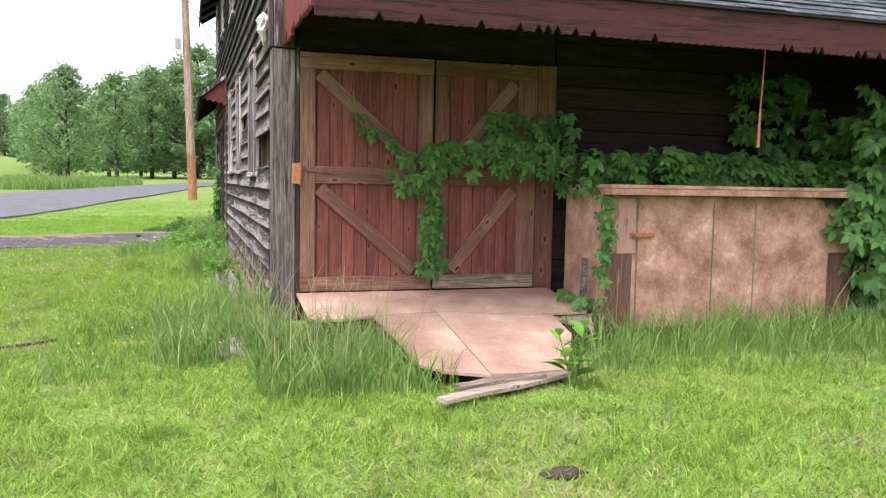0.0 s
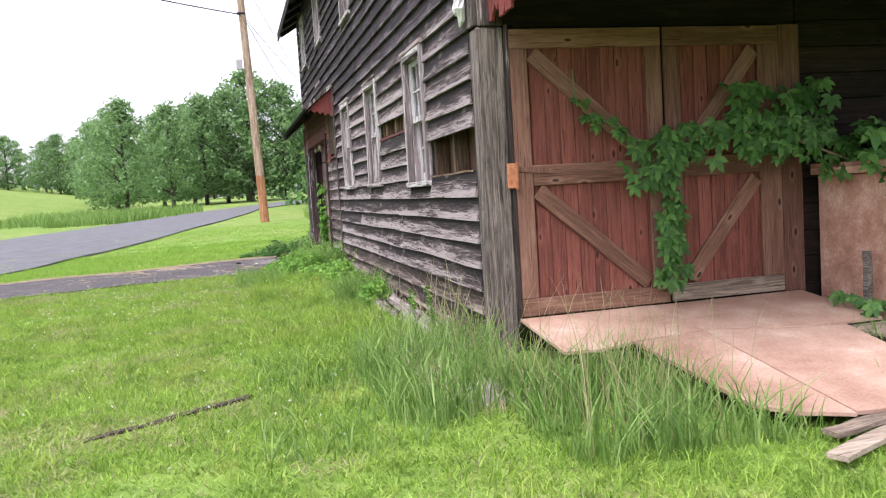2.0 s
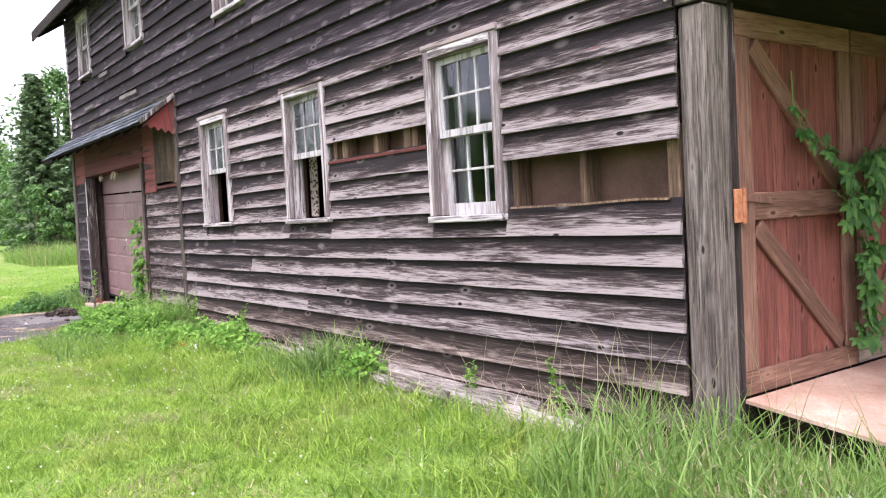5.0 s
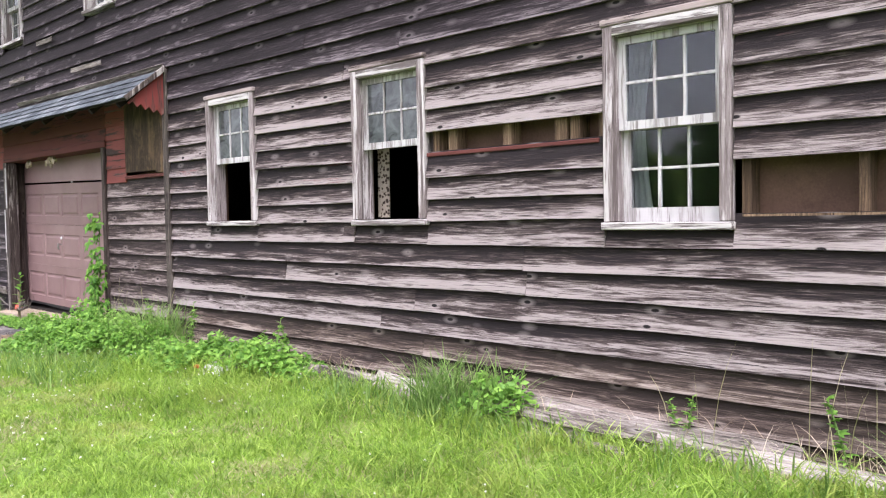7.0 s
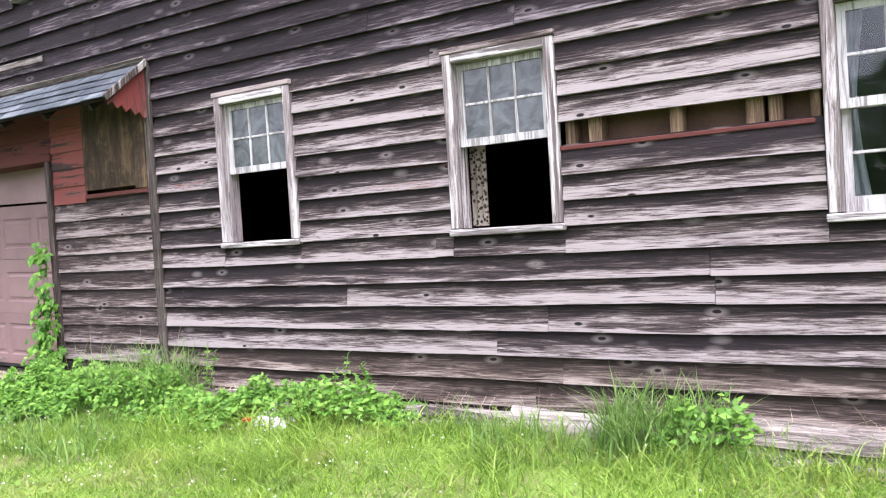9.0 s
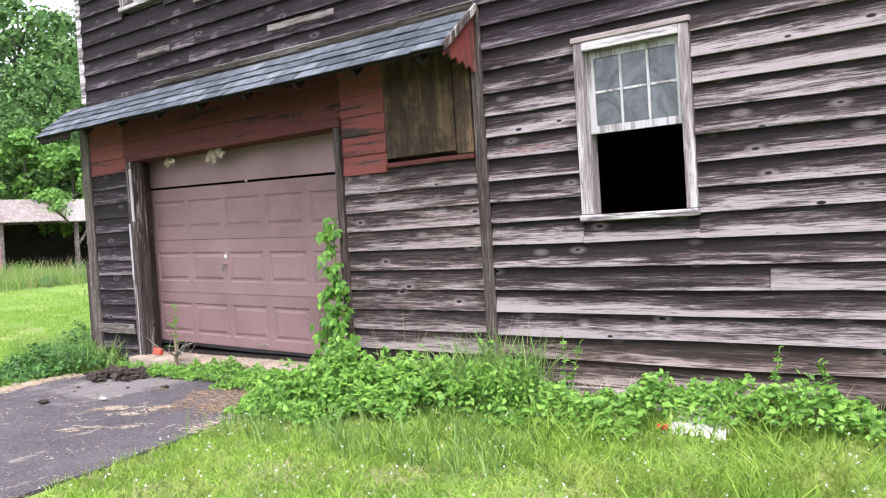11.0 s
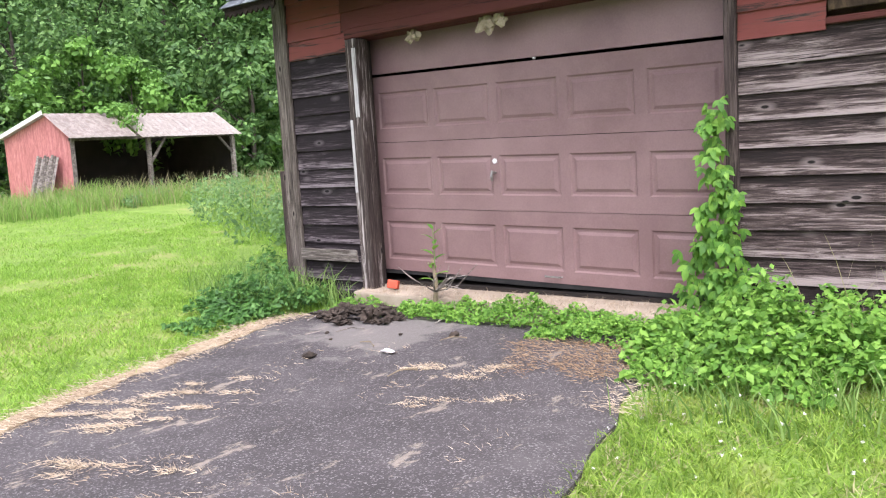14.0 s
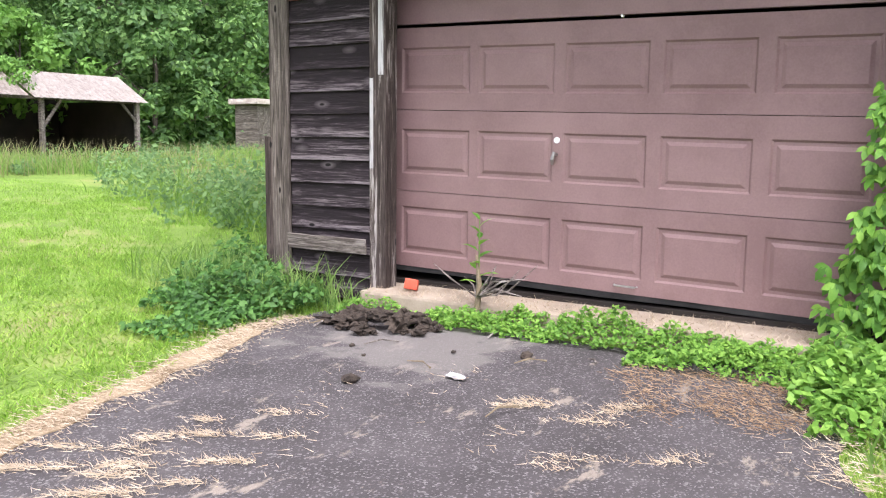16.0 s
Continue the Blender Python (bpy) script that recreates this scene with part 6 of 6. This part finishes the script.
# clover heads
cx, cy = [np.concatenate(c) for c in zip(*[scatter(*a) for a in ((-3.2, 0.3, 10.5, 14.9, 26), (-3.5, 0.3, 5, 10.5, 5))])]
m = ~on_drive(cx, cy)
cx, cy = cx[m], cy[m]
cz = ground_z(cx, cy) + 0.075
cp, cn = clumps(np.stack([cx, cy, cz], 1), [0.0065] * len(cx), 9, 0.9)
cv, cf = leaf_cards(cp, cn, 0.0045)
tagged(numpy_mesh("clover_flowers", cv, cf, M_CLOVER), "small white clover flowers in the lawn", "clover", kind="stuff")

# straw along the drive
qx, qy, brown = [], [], []
for x0, x1, y0, y1, n, r in ((-4.5, 0.0, 17.3, 18.2, 6000, 0), (-0.75, 0.28, 15.0, 16.35, 6500, 1), (-3.6, -2.3, 15.4, 17.2, 2600, 2), (-2.0, -0.3, 15.2, 17.2, 900, 2), (-1.0, -0.2, 14.8, 15.2, 500, 0)):
    a, b = nrng.uniform(x0, x1, n), nrng.uniform(y0, y1, n)
    if r == 0:
        edge = DRIVE_N if y0 > 16 else DRIVE_S
        b = np.interp(-a, [-p[0] for p in edge], [p[1] for p in edge]) + nrng.normal(-0.05 if y0 > 16 else 0.0, 0.09, n)
    elif r == 2:
        k = wave(a * 2.2, b * 4.5, 1.6) + nrng.normal(0, 0.18, n) > 0.62
        a, b = a[k], b[k]
    else:
        k = ((a + 0.24) / 0.36) ** 2 + ((b - 15.58) / 0.42) ** 2 < 0.75 + 0.7 * wave(a, b, 6.0) + nrng.normal(0, 0.25, n)
        a, b = a[k], b[k]
    qx.append(a), qy.append(b), brown.append(np.full(len(a), r == 1))
for px, py, ra, rb, n in ((-2.07, 17.21, 0.20, 0.28, 900), (-2.2, 16.93, 0.16, 0.24, 800), (-1.75, 17.11, 0.13, 0.2, 420), (-1.42, 16.92, 0.05, 0.1, 90), (-0.77, 16.27, 0.07, 0.12, 260), (-0.58, 15.89, 0.06, 0.11, 160), (-0.82, 15.94, 0.09, 0.13, 130), (-0.08, 15.08, 0.14, 0.22, 900), (-1.0, 15.55, 0.12, 0.2, 120), (-1.25, 15.9, 0.1, 0.18, 110), (-2.6, 16.6, 0.2, 0.3, 500), (-3.2, 16.9, 0.3, 0.4, 900)):
    n = int(n * 0.8)
    wisps = nrng.normal(0, 1, (max(4, n // 60), 2))
    pick = nrng.integers(0, len(wisps), n)
    along, athwart = wisps[pick, 0] * rb * 0.6 + nrng.normal(0, 0.05, n), wisps[pick, 1] * ra * 0.45 + nrng.normal(0, 0.014, n)
    a, b = px + 0.5 * along + 0.86 * athwart, py - 0.86 * along + 0.5 * athwart
    qx.append(a), qy.append(b), brown.append(np.full(n, False))
qx, qy = np.concatenate(qx), np.concatenate(qy)
n = len(qx)
ang, ln = nrng.uniform(0, np.pi, n), nrng.uniform(0.012, 0.06, n)
qz = ground_z(qx, qy) + 0.027 + nrng.uniform(0, 0.012, n)
ux, uy = np.cos(ang), np.sin(ang)
w = 0.0009
v = np.stack([np.stack([qx - uy * w, qy + ux * w, qz], 1), np.stack([qx + uy * w, qy - ux * w, qz + 0.003], 1), np.stack([qx + ux * ln, qy + uy * ln, qz + nrng.uniform(-0.004, 0.02, n)], 1)], 1).reshape(-1, 3)
tri = np.arange(3 * n).reshape(-1, 3)
brown = np.concatenate(brown)
tagged(numpy_mesh("straw", v, tri[~brown], M_STRAW), "dry straw strewn over the driveway edges", "straw", kind="stuff")
tagged(numpy_mesh("rotting_straw", v, tri[brown], M_STRAW_BROWN), "brown rotting straw on the driveway by the sill", "straw", kind="stuff")

ux2, uy2 = nrng.uniform(0.44, 0.80, 1500), nrng.uniform(15.1, 18.0, 1500)
blades(ux2, uy2, nrng.uniform(0.012, 0.05, 1500), np.full(1500, 0.004), nrng.uniform(0.8, 2.6, 1500), 2, M_STRAW, "sill_litter", z=np.full(1500, 0.131), label="dry litter scattered on the concrete sill", category="straw")
lx, ly = [np.concatenate(c) for c in zip(*[scatter(*a) for a in ((-6.5, 0.5, 1.2, 15.0, 2000), (0.5, 6.8, 0.8, 5.4, 2000), (-5.5, 1.0, 17.4, 22.0, 1400))])]
m = ~on_drive(lx, ly) & ~in_building(lx, ly) & ~((lx > 0.8) & (lx < 2.9) & (ly > 4.5) & (ly < 6.4)) & (nrng.uniform(0, 1, len(lx)) < 0.75 - 0.4 * wave(lx, ly, 3.7))
m &= ~((lx > 0.30) & (ly > 6.9) & (ly < 13))
lx, ly = lx[m], ly[m]
yx, yy = [np.concatenate(c) for c in zip(*[scatter(*a) for a in ((-5.5, 0.4, 1.2, 14.9, 2300), (0.4, 6.0, 0.8, 4.9, 1900))])]
m = (0.6 * wave(yx, yy, 1.9) + 0.5 * wave(yx + 3, yy - 2, 5.1) + nrng.normal(0, 0.25, len(yx)) > 0.22) & ~on_drive(yx, yy)
yx, yy = yx[m], yy[m]
blades(yx, yy, nrng.uniform(0.02, 0.065, len(yx)), nrng.uniform(0.004, 0.010, len(yx)), nrng.uniform(0.5, 2.0, len(yx)), 1, M_GRASS_DRY, "dry_lawn_blades", label="yellowed thin blades in worn lawn patches")
blades(lx, ly, nrng.uniform(0.015, 0.05, len(lx)), nrng.uniform(0.007, 0.016, len(lx)), nrng.uniform(0.5, 1.8, len(lx)), 1, M_GRASS, "lawn_undergrowth", label="short clover and grass between the lawn blades")

# ---- broad-leaved weeds ----


def weed_patch(name, boxes, leaf, material, label):
    """Low leafy growth: leaves in a heaped layer over each stretch."""
    pts = []
    for x0, x1, y0, y1, h, n in boxes:
        a, b = nrng.uniform(x0, x1, n), nrng.uniform(y0, y1, n)
        u, w = (a - x0) / (x1 - x0) * 2 - 1, (b - y0) / (y1 - y0) * 2 - 1
        dome = np.sqrt(np.clip(1 - 0.75 * u ** 2, 0.1, 1)) * np.sqrt(np.clip(1 - 0.75 * w ** 2, 0.1, 1)) * (0.72 + 0.30 * wave(a, b, 7.0) + 0.28 * wave(a + 2, b, 19.0))
        pts.append(np.stack([a, b, ground_z(a, b) + h * dome * nrng.uniform(0.25, 1.0, n) ** 0.6], 1))
    p = np.concatenate(pts)
    v, f = leaf_cards(p, np.tile([-0.35, -0.1, 1.0], (len(p), 1)), leaf, 0.55)
    return tagged(numpy_mesh(name, v, f, material), label, "weeds", kind="stuff")


weed_patch("weeds", [(-0.3, 0.56, 13.7, 15.3, 0.44, 6800), (-0.1, 0.55, 13.0, 13.9, 0.40, 2400), (-0.55, 0.3, 14.2, 15.2, 0.24, 2600), (0.1, 0.5, 10.9, 12.6, 0.26, 2200), (0.15, 0.5, 8.9, 9.4, 0.32, 700), (-0.15, 0.45, 12.2, 13.2, 0.22, 1500)], 0.027, M_LEAF_WEED, "dense bright green weeds against the barn wall")
weed_patch("sill_weeds", [(0.18, 0.50, 15.2, 17.55, 0.20, 6500), (0.0, 0.3, 15.2, 16.1, 0.16, 1800), (0.22, 0.52, 17.4, 18.1, 0.14, 900)], 0.016, M_LEAF_WEED, "low creeping weeds along the concrete sill")
weed_patch("corner_weeds", [(-0.45, 0.45, 18.2, 19.1, 0.36, 2600), (0.2, 0.9, 18.85, 19.6, 0.40, 1500), (-0.9, -0.1, 18.2, 18.7, 0.2, 800)], 0.026, M_LEAF_VINE, "dark leafy weeds at the barn corner")
wc, wr = [], []
for k in range(95):
    t = trng.random()
    x, y = (3.4 + 3.4 * t + trng.uniform(-0.7, 1.0), 21.8 + 6.5 * t + trng.uniform(-0.6, 0.6)) if k < 55 else (trng.uniform(6, 15), trng.uniform(30.8, 33.9))
    h = trng.uniform(0.25, 0.95) if k < 55 else trng.uniform(0.2, 0.55)
    wc.append((x, y, float(ground_z(x, y)) + h * 0.6)), wr.append(h * 0.55)
wp, wn2 = clumps(wc, wr, 70, 1.2)
wv, wf = leaf_cards(wp, wn2, 0.045)
tagged(numpy_mesh("meadow_weeds", wv, wf, M_LEAF_TREE), "tall leafy meadow weeds beyond the barn", "weeds", kind="stuff")

# ---- creepers ----


def leaflet_mesh(name, lobes, material):
    """A leaf of one or more pointed, folded lobes; it lies in its xy plane, 1 long, stalk at the origin."""
    bm = bmesh.new()
    for ang, ln, wd in lobes:
        c, s = math.cos(ang), math.sin(ang)

        def pt(u, w, z):
            return bm.verts.new((c * u - s * w, s * u + c * w, z))
        base, m1, m2, tip = pt(0, 0, 0), pt(ln * 0.35, 0, 0.03), pt(ln * 0.7, 0, 0.01), pt(ln, 0, -0.10)
        l1, l2 = pt(ln * 0.30, wd * 0.42, 0.08), pt(ln * 0.66, wd * 0.40, 0.05)
        r1, r2 = pt(ln * 0.30, -wd * 0.42, 0.08), pt(ln * 0.66, -wd * 0.40, 0.05)
        for q in ((base, m1, l1), (base, r1, m1), (m1, m2, l2, l1), (m1, r1, r2, m2), (m2, tip, l2), (m2, r2, tip)):
            bm.faces.new(q)
    return to_mesh(name, bm, material, True)


FIVE = [(0.0, 1.0, 0.46), (0.75, 0.85, 0.40), (-0.75, 0.85, 0.40), (1.55, 0.6, 0.32), (-1.55, 0.6, 0.32)]
HEART = [(0.0, 1.0, 0.50), (0.85, 0.72, 0.38), (-0.85, 0.72, 0.38)]
LEAF_VINE = leaflet_mesh("creeper_leaf", FIVE, M_LEAF_VINE)
LEAF_LIME = leaflet_mesh("young_leaf", HEART, M_LEAF_LIME)
LEAF_BROAD = leaflet_mesh("broad_leaf", [(0.0, 1.0, 0.5)], M_LEAF_LIME)
vrng = random.Random(17)


def leaf_pose(p, out, size):
    """A leaf that hangs outwards and droops."""
    out = Vector(out) + Vector((vrng.uniform(-0.6, 0.6), vrng.uniform(-0.6, 0.6), vrng.uniform(-0.1, 0.7)))
    z = out.normalized()
    down = Vector((vrng.uniform(-0.9, 0.9), vrng.uniform(-0.4, 0.4), -1.0))
    x = (down - z * down.dot(z)).normalized()
    y = z.cross(x)
    m = Matrix((x, y, z)).transposed().to_4x4()
    return Matrix.Translation(p) @ m @ Matrix.Scale(size * vrng.uniform(0.7, 1.25), 4)


def creeper(name, label, spots, mesh, size, stems, stem_mat, limit=290, at=(0, 0, 0)):
    """spots: (place, outward direction) of each leaf, the nearest first."""
    vine = thing(name, at, label, "creeper")
    for pts, r in stems:
        part("stem", tube(pts, r, 5), stem_mat, vine)
    for p, out in spots[:limit]:
        ob = new("leaf", mesh)
        ob.parent = vine
        ob.matrix_parent_inverse = Matrix.Translation(-vine.location)
        ob.matrix_basis = leaf_pose(p, out, size)
    rest = spots[limit:]
    if rest:
        base = np.array([v.co[:] for v in mesh.vertices])
        tris = []
        for poly in mesh.polygons:
            q = list(poly.vertices)
            tris += [(q[0], q[i], q[i + 1]) for i in range(1, len(q) - 1)]
        tris = np.array(tris)
        vs, fs = [], []
        for k, (p, out) in enumerate(rest):
            m = np.array(leaf_pose(p, out, size))
            vs.append(base @ m[:3, :3].T + m[:3, 3])
            fs.append(tris + k * len(base))
        tagged(numpy_mesh("foliage", np.concatenate(vs), np.concatenate(fs), mesh.materials[0], vine), kind="stuff")
    return vine


def cloud(x0, x1, y0, y1, z0, z1, n, out):
    return [(Vector((vrng.uniform(x0, x1), vrng.uniform(y0, y1), vrng.uniform(z0, z1))), out) for _ in range(n)]


def line_leaves(pts, n, r, out):
    res = []
    pts = [Vector(p) for p in pts]
    for _ in range(n):
        t = vrng.uniform(0, len(pts) - 1.001)
        k = int(t)
        p = pts[k].lerp(pts[k + 1], t - k)
        res.append((p + Vector((vrng.uniform(-r, r), vrng.uniform(-r * 0.4, r * 0.2), vrng.uniform(-r, r))), out))
    return res


OUT = (-0.15, -1.0, 0.25)
hang_down = [(1.86, 6.27, 1.32), (1.88, 6.28, 1.05), (1.83, 6.27, 0.85), (1.90, 6.29, 0.65), (1.85, 6.29, 0.42)]
across = [(1.66, 6.27, 1.22), (1.85, 6.25, 1.36), (2.1, 6.22, 1.42), (2.4, 6.18, 1.44), (2.75, 6.1, 1.36), (3.05, 6.0, 1.22)]
sprig = [(1.72, 6.28, 1.30), (1.60, 6.29, 1.46), (1.45, 6.30, 1.56), (1.30, 6.31, 1.63), (1.24, 6.31, 1.74), (1.23, 6.31, 1.90)]
spots = line_leaves(hang_down, 58, 0.09, OUT) + line_leaves(across, 125, 0.13, OUT)
spots += cloud(2.3, 3.05, 6.12, 6.34, 1.32, 1.78, 120, OUT)
creeper("door_creeper", "dark green creeper climbing over the barn doors", spots, LEAF_VINE, 0.098, [(hang_down, 0.007), (across, 0.009)], M_STEM, at=(1.9, 6.3, 0.4))
creeper("creeper_sprig", "thin young creeper sprig reaching across the door", line_leaves(sprig[:5], 30, 0.045, OUT), LEAF_VINE, 0.062, [(sprig, 0.004)], M_STEM_GREEN, at=(1.7, 6.3, 1.3))
top_line = [(3.0, 5.75, 1.22), (3.4, 5.75, 1.30), (3.9, 5.75, 1.30), (4.4, 5.75, 1.30), (4.9, 5.7, 1.28), (5.4, 5.6, 1.22)]
spots = line_leaves(top_line, 330, 0.15, (-0.1, -0.8, 0.8)) + cloud(3.0, 5.3, 5.75, 6.3, 1.22, 1.46, 190, (0, -0.5, 1.0)) + cloud(3.3, 3.75, 5.5, 5.7, 1.25, 1.5, 34, (0, -0.7, 0.8))
creeper("bin_creeper", "green creeper spread over the bin lid", spots, LEAF_VINE, 0.125, [(top_line, 0.008)], M_STEM, at=(4.2, 5.8, 1.2))
spots = cloud(5.15, 5.6, 5.3, 5.55, 0.75, 1.40, 60, (-0.4, -1, 0.3)) + cloud(5.3, 6.5, 5.3, 6.3, 0.1, 1.9, 620, (-0.5, -0.8, 0.2)) + cloud(5.2, 6.4, 4.9, 5.4, 1.5, 2.1, 170, (-0.4, -0.8, 0.2)) + cloud(4.7, 5.4, 6.1, 6.35, 1.3, 2.2, 130, OUT)
creeper("curtain_creeper", "tangled green creeper hanging from the porch end", spots, LEAF_VINE, 0.13, [([(5.5, 5.6, 0.0), (5.6, 5.5, 1.0), (5.5, 5.3, 2.3)], 0.012), ([(5.9, 5.3, 0.0), (5.8, 5.4, 1.2), (6.0, 5.2, 2.3)], 0.012)], M_STEM, at=(5.7, 5.5, 0))
spots = cloud(2.85, 3.06, 5.6, 5.95, 0.12, 0.35, 34, (-0.4, -0.8, 0.5)) + line_leaves([(3.0, 5.55, 0.35), (3.02, 5.52, 0.8), (3.0, 5.55, 1.15)], 24, 0.05, (-0.4, -0.9, 0.2))
creeper("stake_creeper", "thin creeper climbing the broken stake", spots, LEAF_VINE, 0.085, [([(2.98, 5.62, 0.05), (3.01, 5.54, 0.6), (3.0, 5.56, 1.18)], 0.006)], M_STEM, at=(2.98, 5.65, 0))
g_line = [(0.56, 15.06, 0.18), (0.54, 15.10, 0.5), (0.55, 15.02, 0.85), (0.56, 15.06, 1.15), (0.56, 15.03, 1.40)]
spots = line_leaves(g_line[:2], 120, 0.15, (-1.0, -0.1, 0.3)) + line_leaves(g_line[1:3], 80, 0.10, (-1.0, -0.1, 0.3)) + line_leaves(g_line[2:], 60, 0.055, (-1.0, -0.1, 0.3))
spots = [(Vector((vrng.uniform(0.44, 0.575), p.y + (p.x - 0.55) * 1.2, p.z)), (-1.0, vrng.uniform(-0.5, 0.5), 0.3)) for p, o in spots]
creeper("garage_creeper", "bright green creeper climbing the garage door jamb", spots, LEAF_LIME, 0.082, [(g_line, 0.008)], M_STEM_GREEN, at=(0.56, 15.06, 0.1))
# vine on the shed roof
p, nn = clumps([(8.55, 34.6, 2.45), (8.8, 35.0, 2.75), (8.4, 35.2, 2.8), (8.9, 35.3, 2.9)], [0.35, 0.4, 0.35, 0.4], 130, 0.7)
v, f = leaf_cards(p, nn, 0.07)
tagged(numpy_mesh("roof_vine", v, f, M_LEAF_BRIGHT), "bright vine growing over the shed roof gap", "creeper", kind="stuff")


def herb(name, at, h, n, size, mesh, label, stems=1, lean=0.15):
    """An upright leafy plant: stems with leaves in turn."""
    plant = thing(name, at, label, "plant")
    at = Vector(at)
    for s in range(stems):
        a = vrng.uniform(0, 6.28)
        tip = at + Vector((lean * h * math.cos(a), lean * h * math.sin(a), h * vrng.uniform(0.75, 1.0)))
        part("stem", tube([at, at.lerp(tip, 0.5) + Vector((0.01, 0, 0)), tip], [0.007, 0.005, 0.003], 5), M_STEM_GREEN, plant)
        for k in range(n):
            t = (k + 1) / n
            b = k * 2.4
            d = Vector((math.cos(b), math.sin(b), 0.15 + 0.6 * t)).normalized()
            side_v = d.cross(Vector((0, 0, 1))).normalized()
            m = Matrix((d, side_v, d.cross(side_v) * -1)).transposed().to_4x4()
            if m.determinant() < 0:
                m = Matrix((d, -side_v, d.cross(side_v) * -1)).transposed().to_4x4()
            ob = new("leaf", mesh)
            ob.parent = plant
            ob.matrix_parent_inverse = Matrix.Translation(-plant.location)
            ob.matrix_basis = Matrix.Translation(at.lerp(tip, 0.15 + 0.85 * t)) @ m @ Matrix.Scale(size * (1.1 - 0.45 * t) * vrng.uniform(0.8, 1.2), 4)
    return plant


herb("ramp_weed", (2.12, 4.22, 0.0), 0.42, 8, 0.17, LEAF_BROAD, "bright broad-leaved weed growing beside the ramp", 3, 0.2)
LEAF_WEED = leaflet_mesh("weed_leaf", FIVE, M_LEAF_WEED)
for x, y, h in ((0.40, 11.63, 0.46), (0.42, 11.27, 0.44), (0.38, 12.9, 0.5), (0.44, 7.17, 0.46), (0.40, 13.4, 0.6), (0.45, 8.0, 0.36)):
    tagged(herb("wall_weed", (x, y, 0.05), h, 11, 0.06, LEAF_WEED, "slender green weed at the foot of the wall", 2, 0.25), group="weeds at the wall")
sprout = herb("stump_sprout", (0.40, 17.12, 0.12), 0.54, 12, 0.13, LEAF_BROAD, "sprouting stump with dead pale twigs on the sill", 1, 0.06)
part("stump", tube([(0.40, 17.12, 0.10), (0.41, 17.11, 0.26), (0.405, 17.13, 0.44)], [0.022, 0.016, 0.008], 8), M_STEM, sprout)
for k in range(14):
    a, ln = vrng.uniform(0, 6.28), vrng.uniform(0.2, 0.42)
    part("dead_twig", tube([(0.40, 17.12, 0.19), (0.40 + 0.4 * ln * math.cos(a), 17.12 + ln * 0.5 * math.sin(a), 0.22 + vrng.uniform(0, 0.10)), (0.40 + 0.5 * ln * math.cos(a), 17.12 + ln * math.sin(a), 0.20 + vrng.uniform(0.0, 0.26))], [0.008, 0.006, 0.002], 5), M_SILVER, sprout)
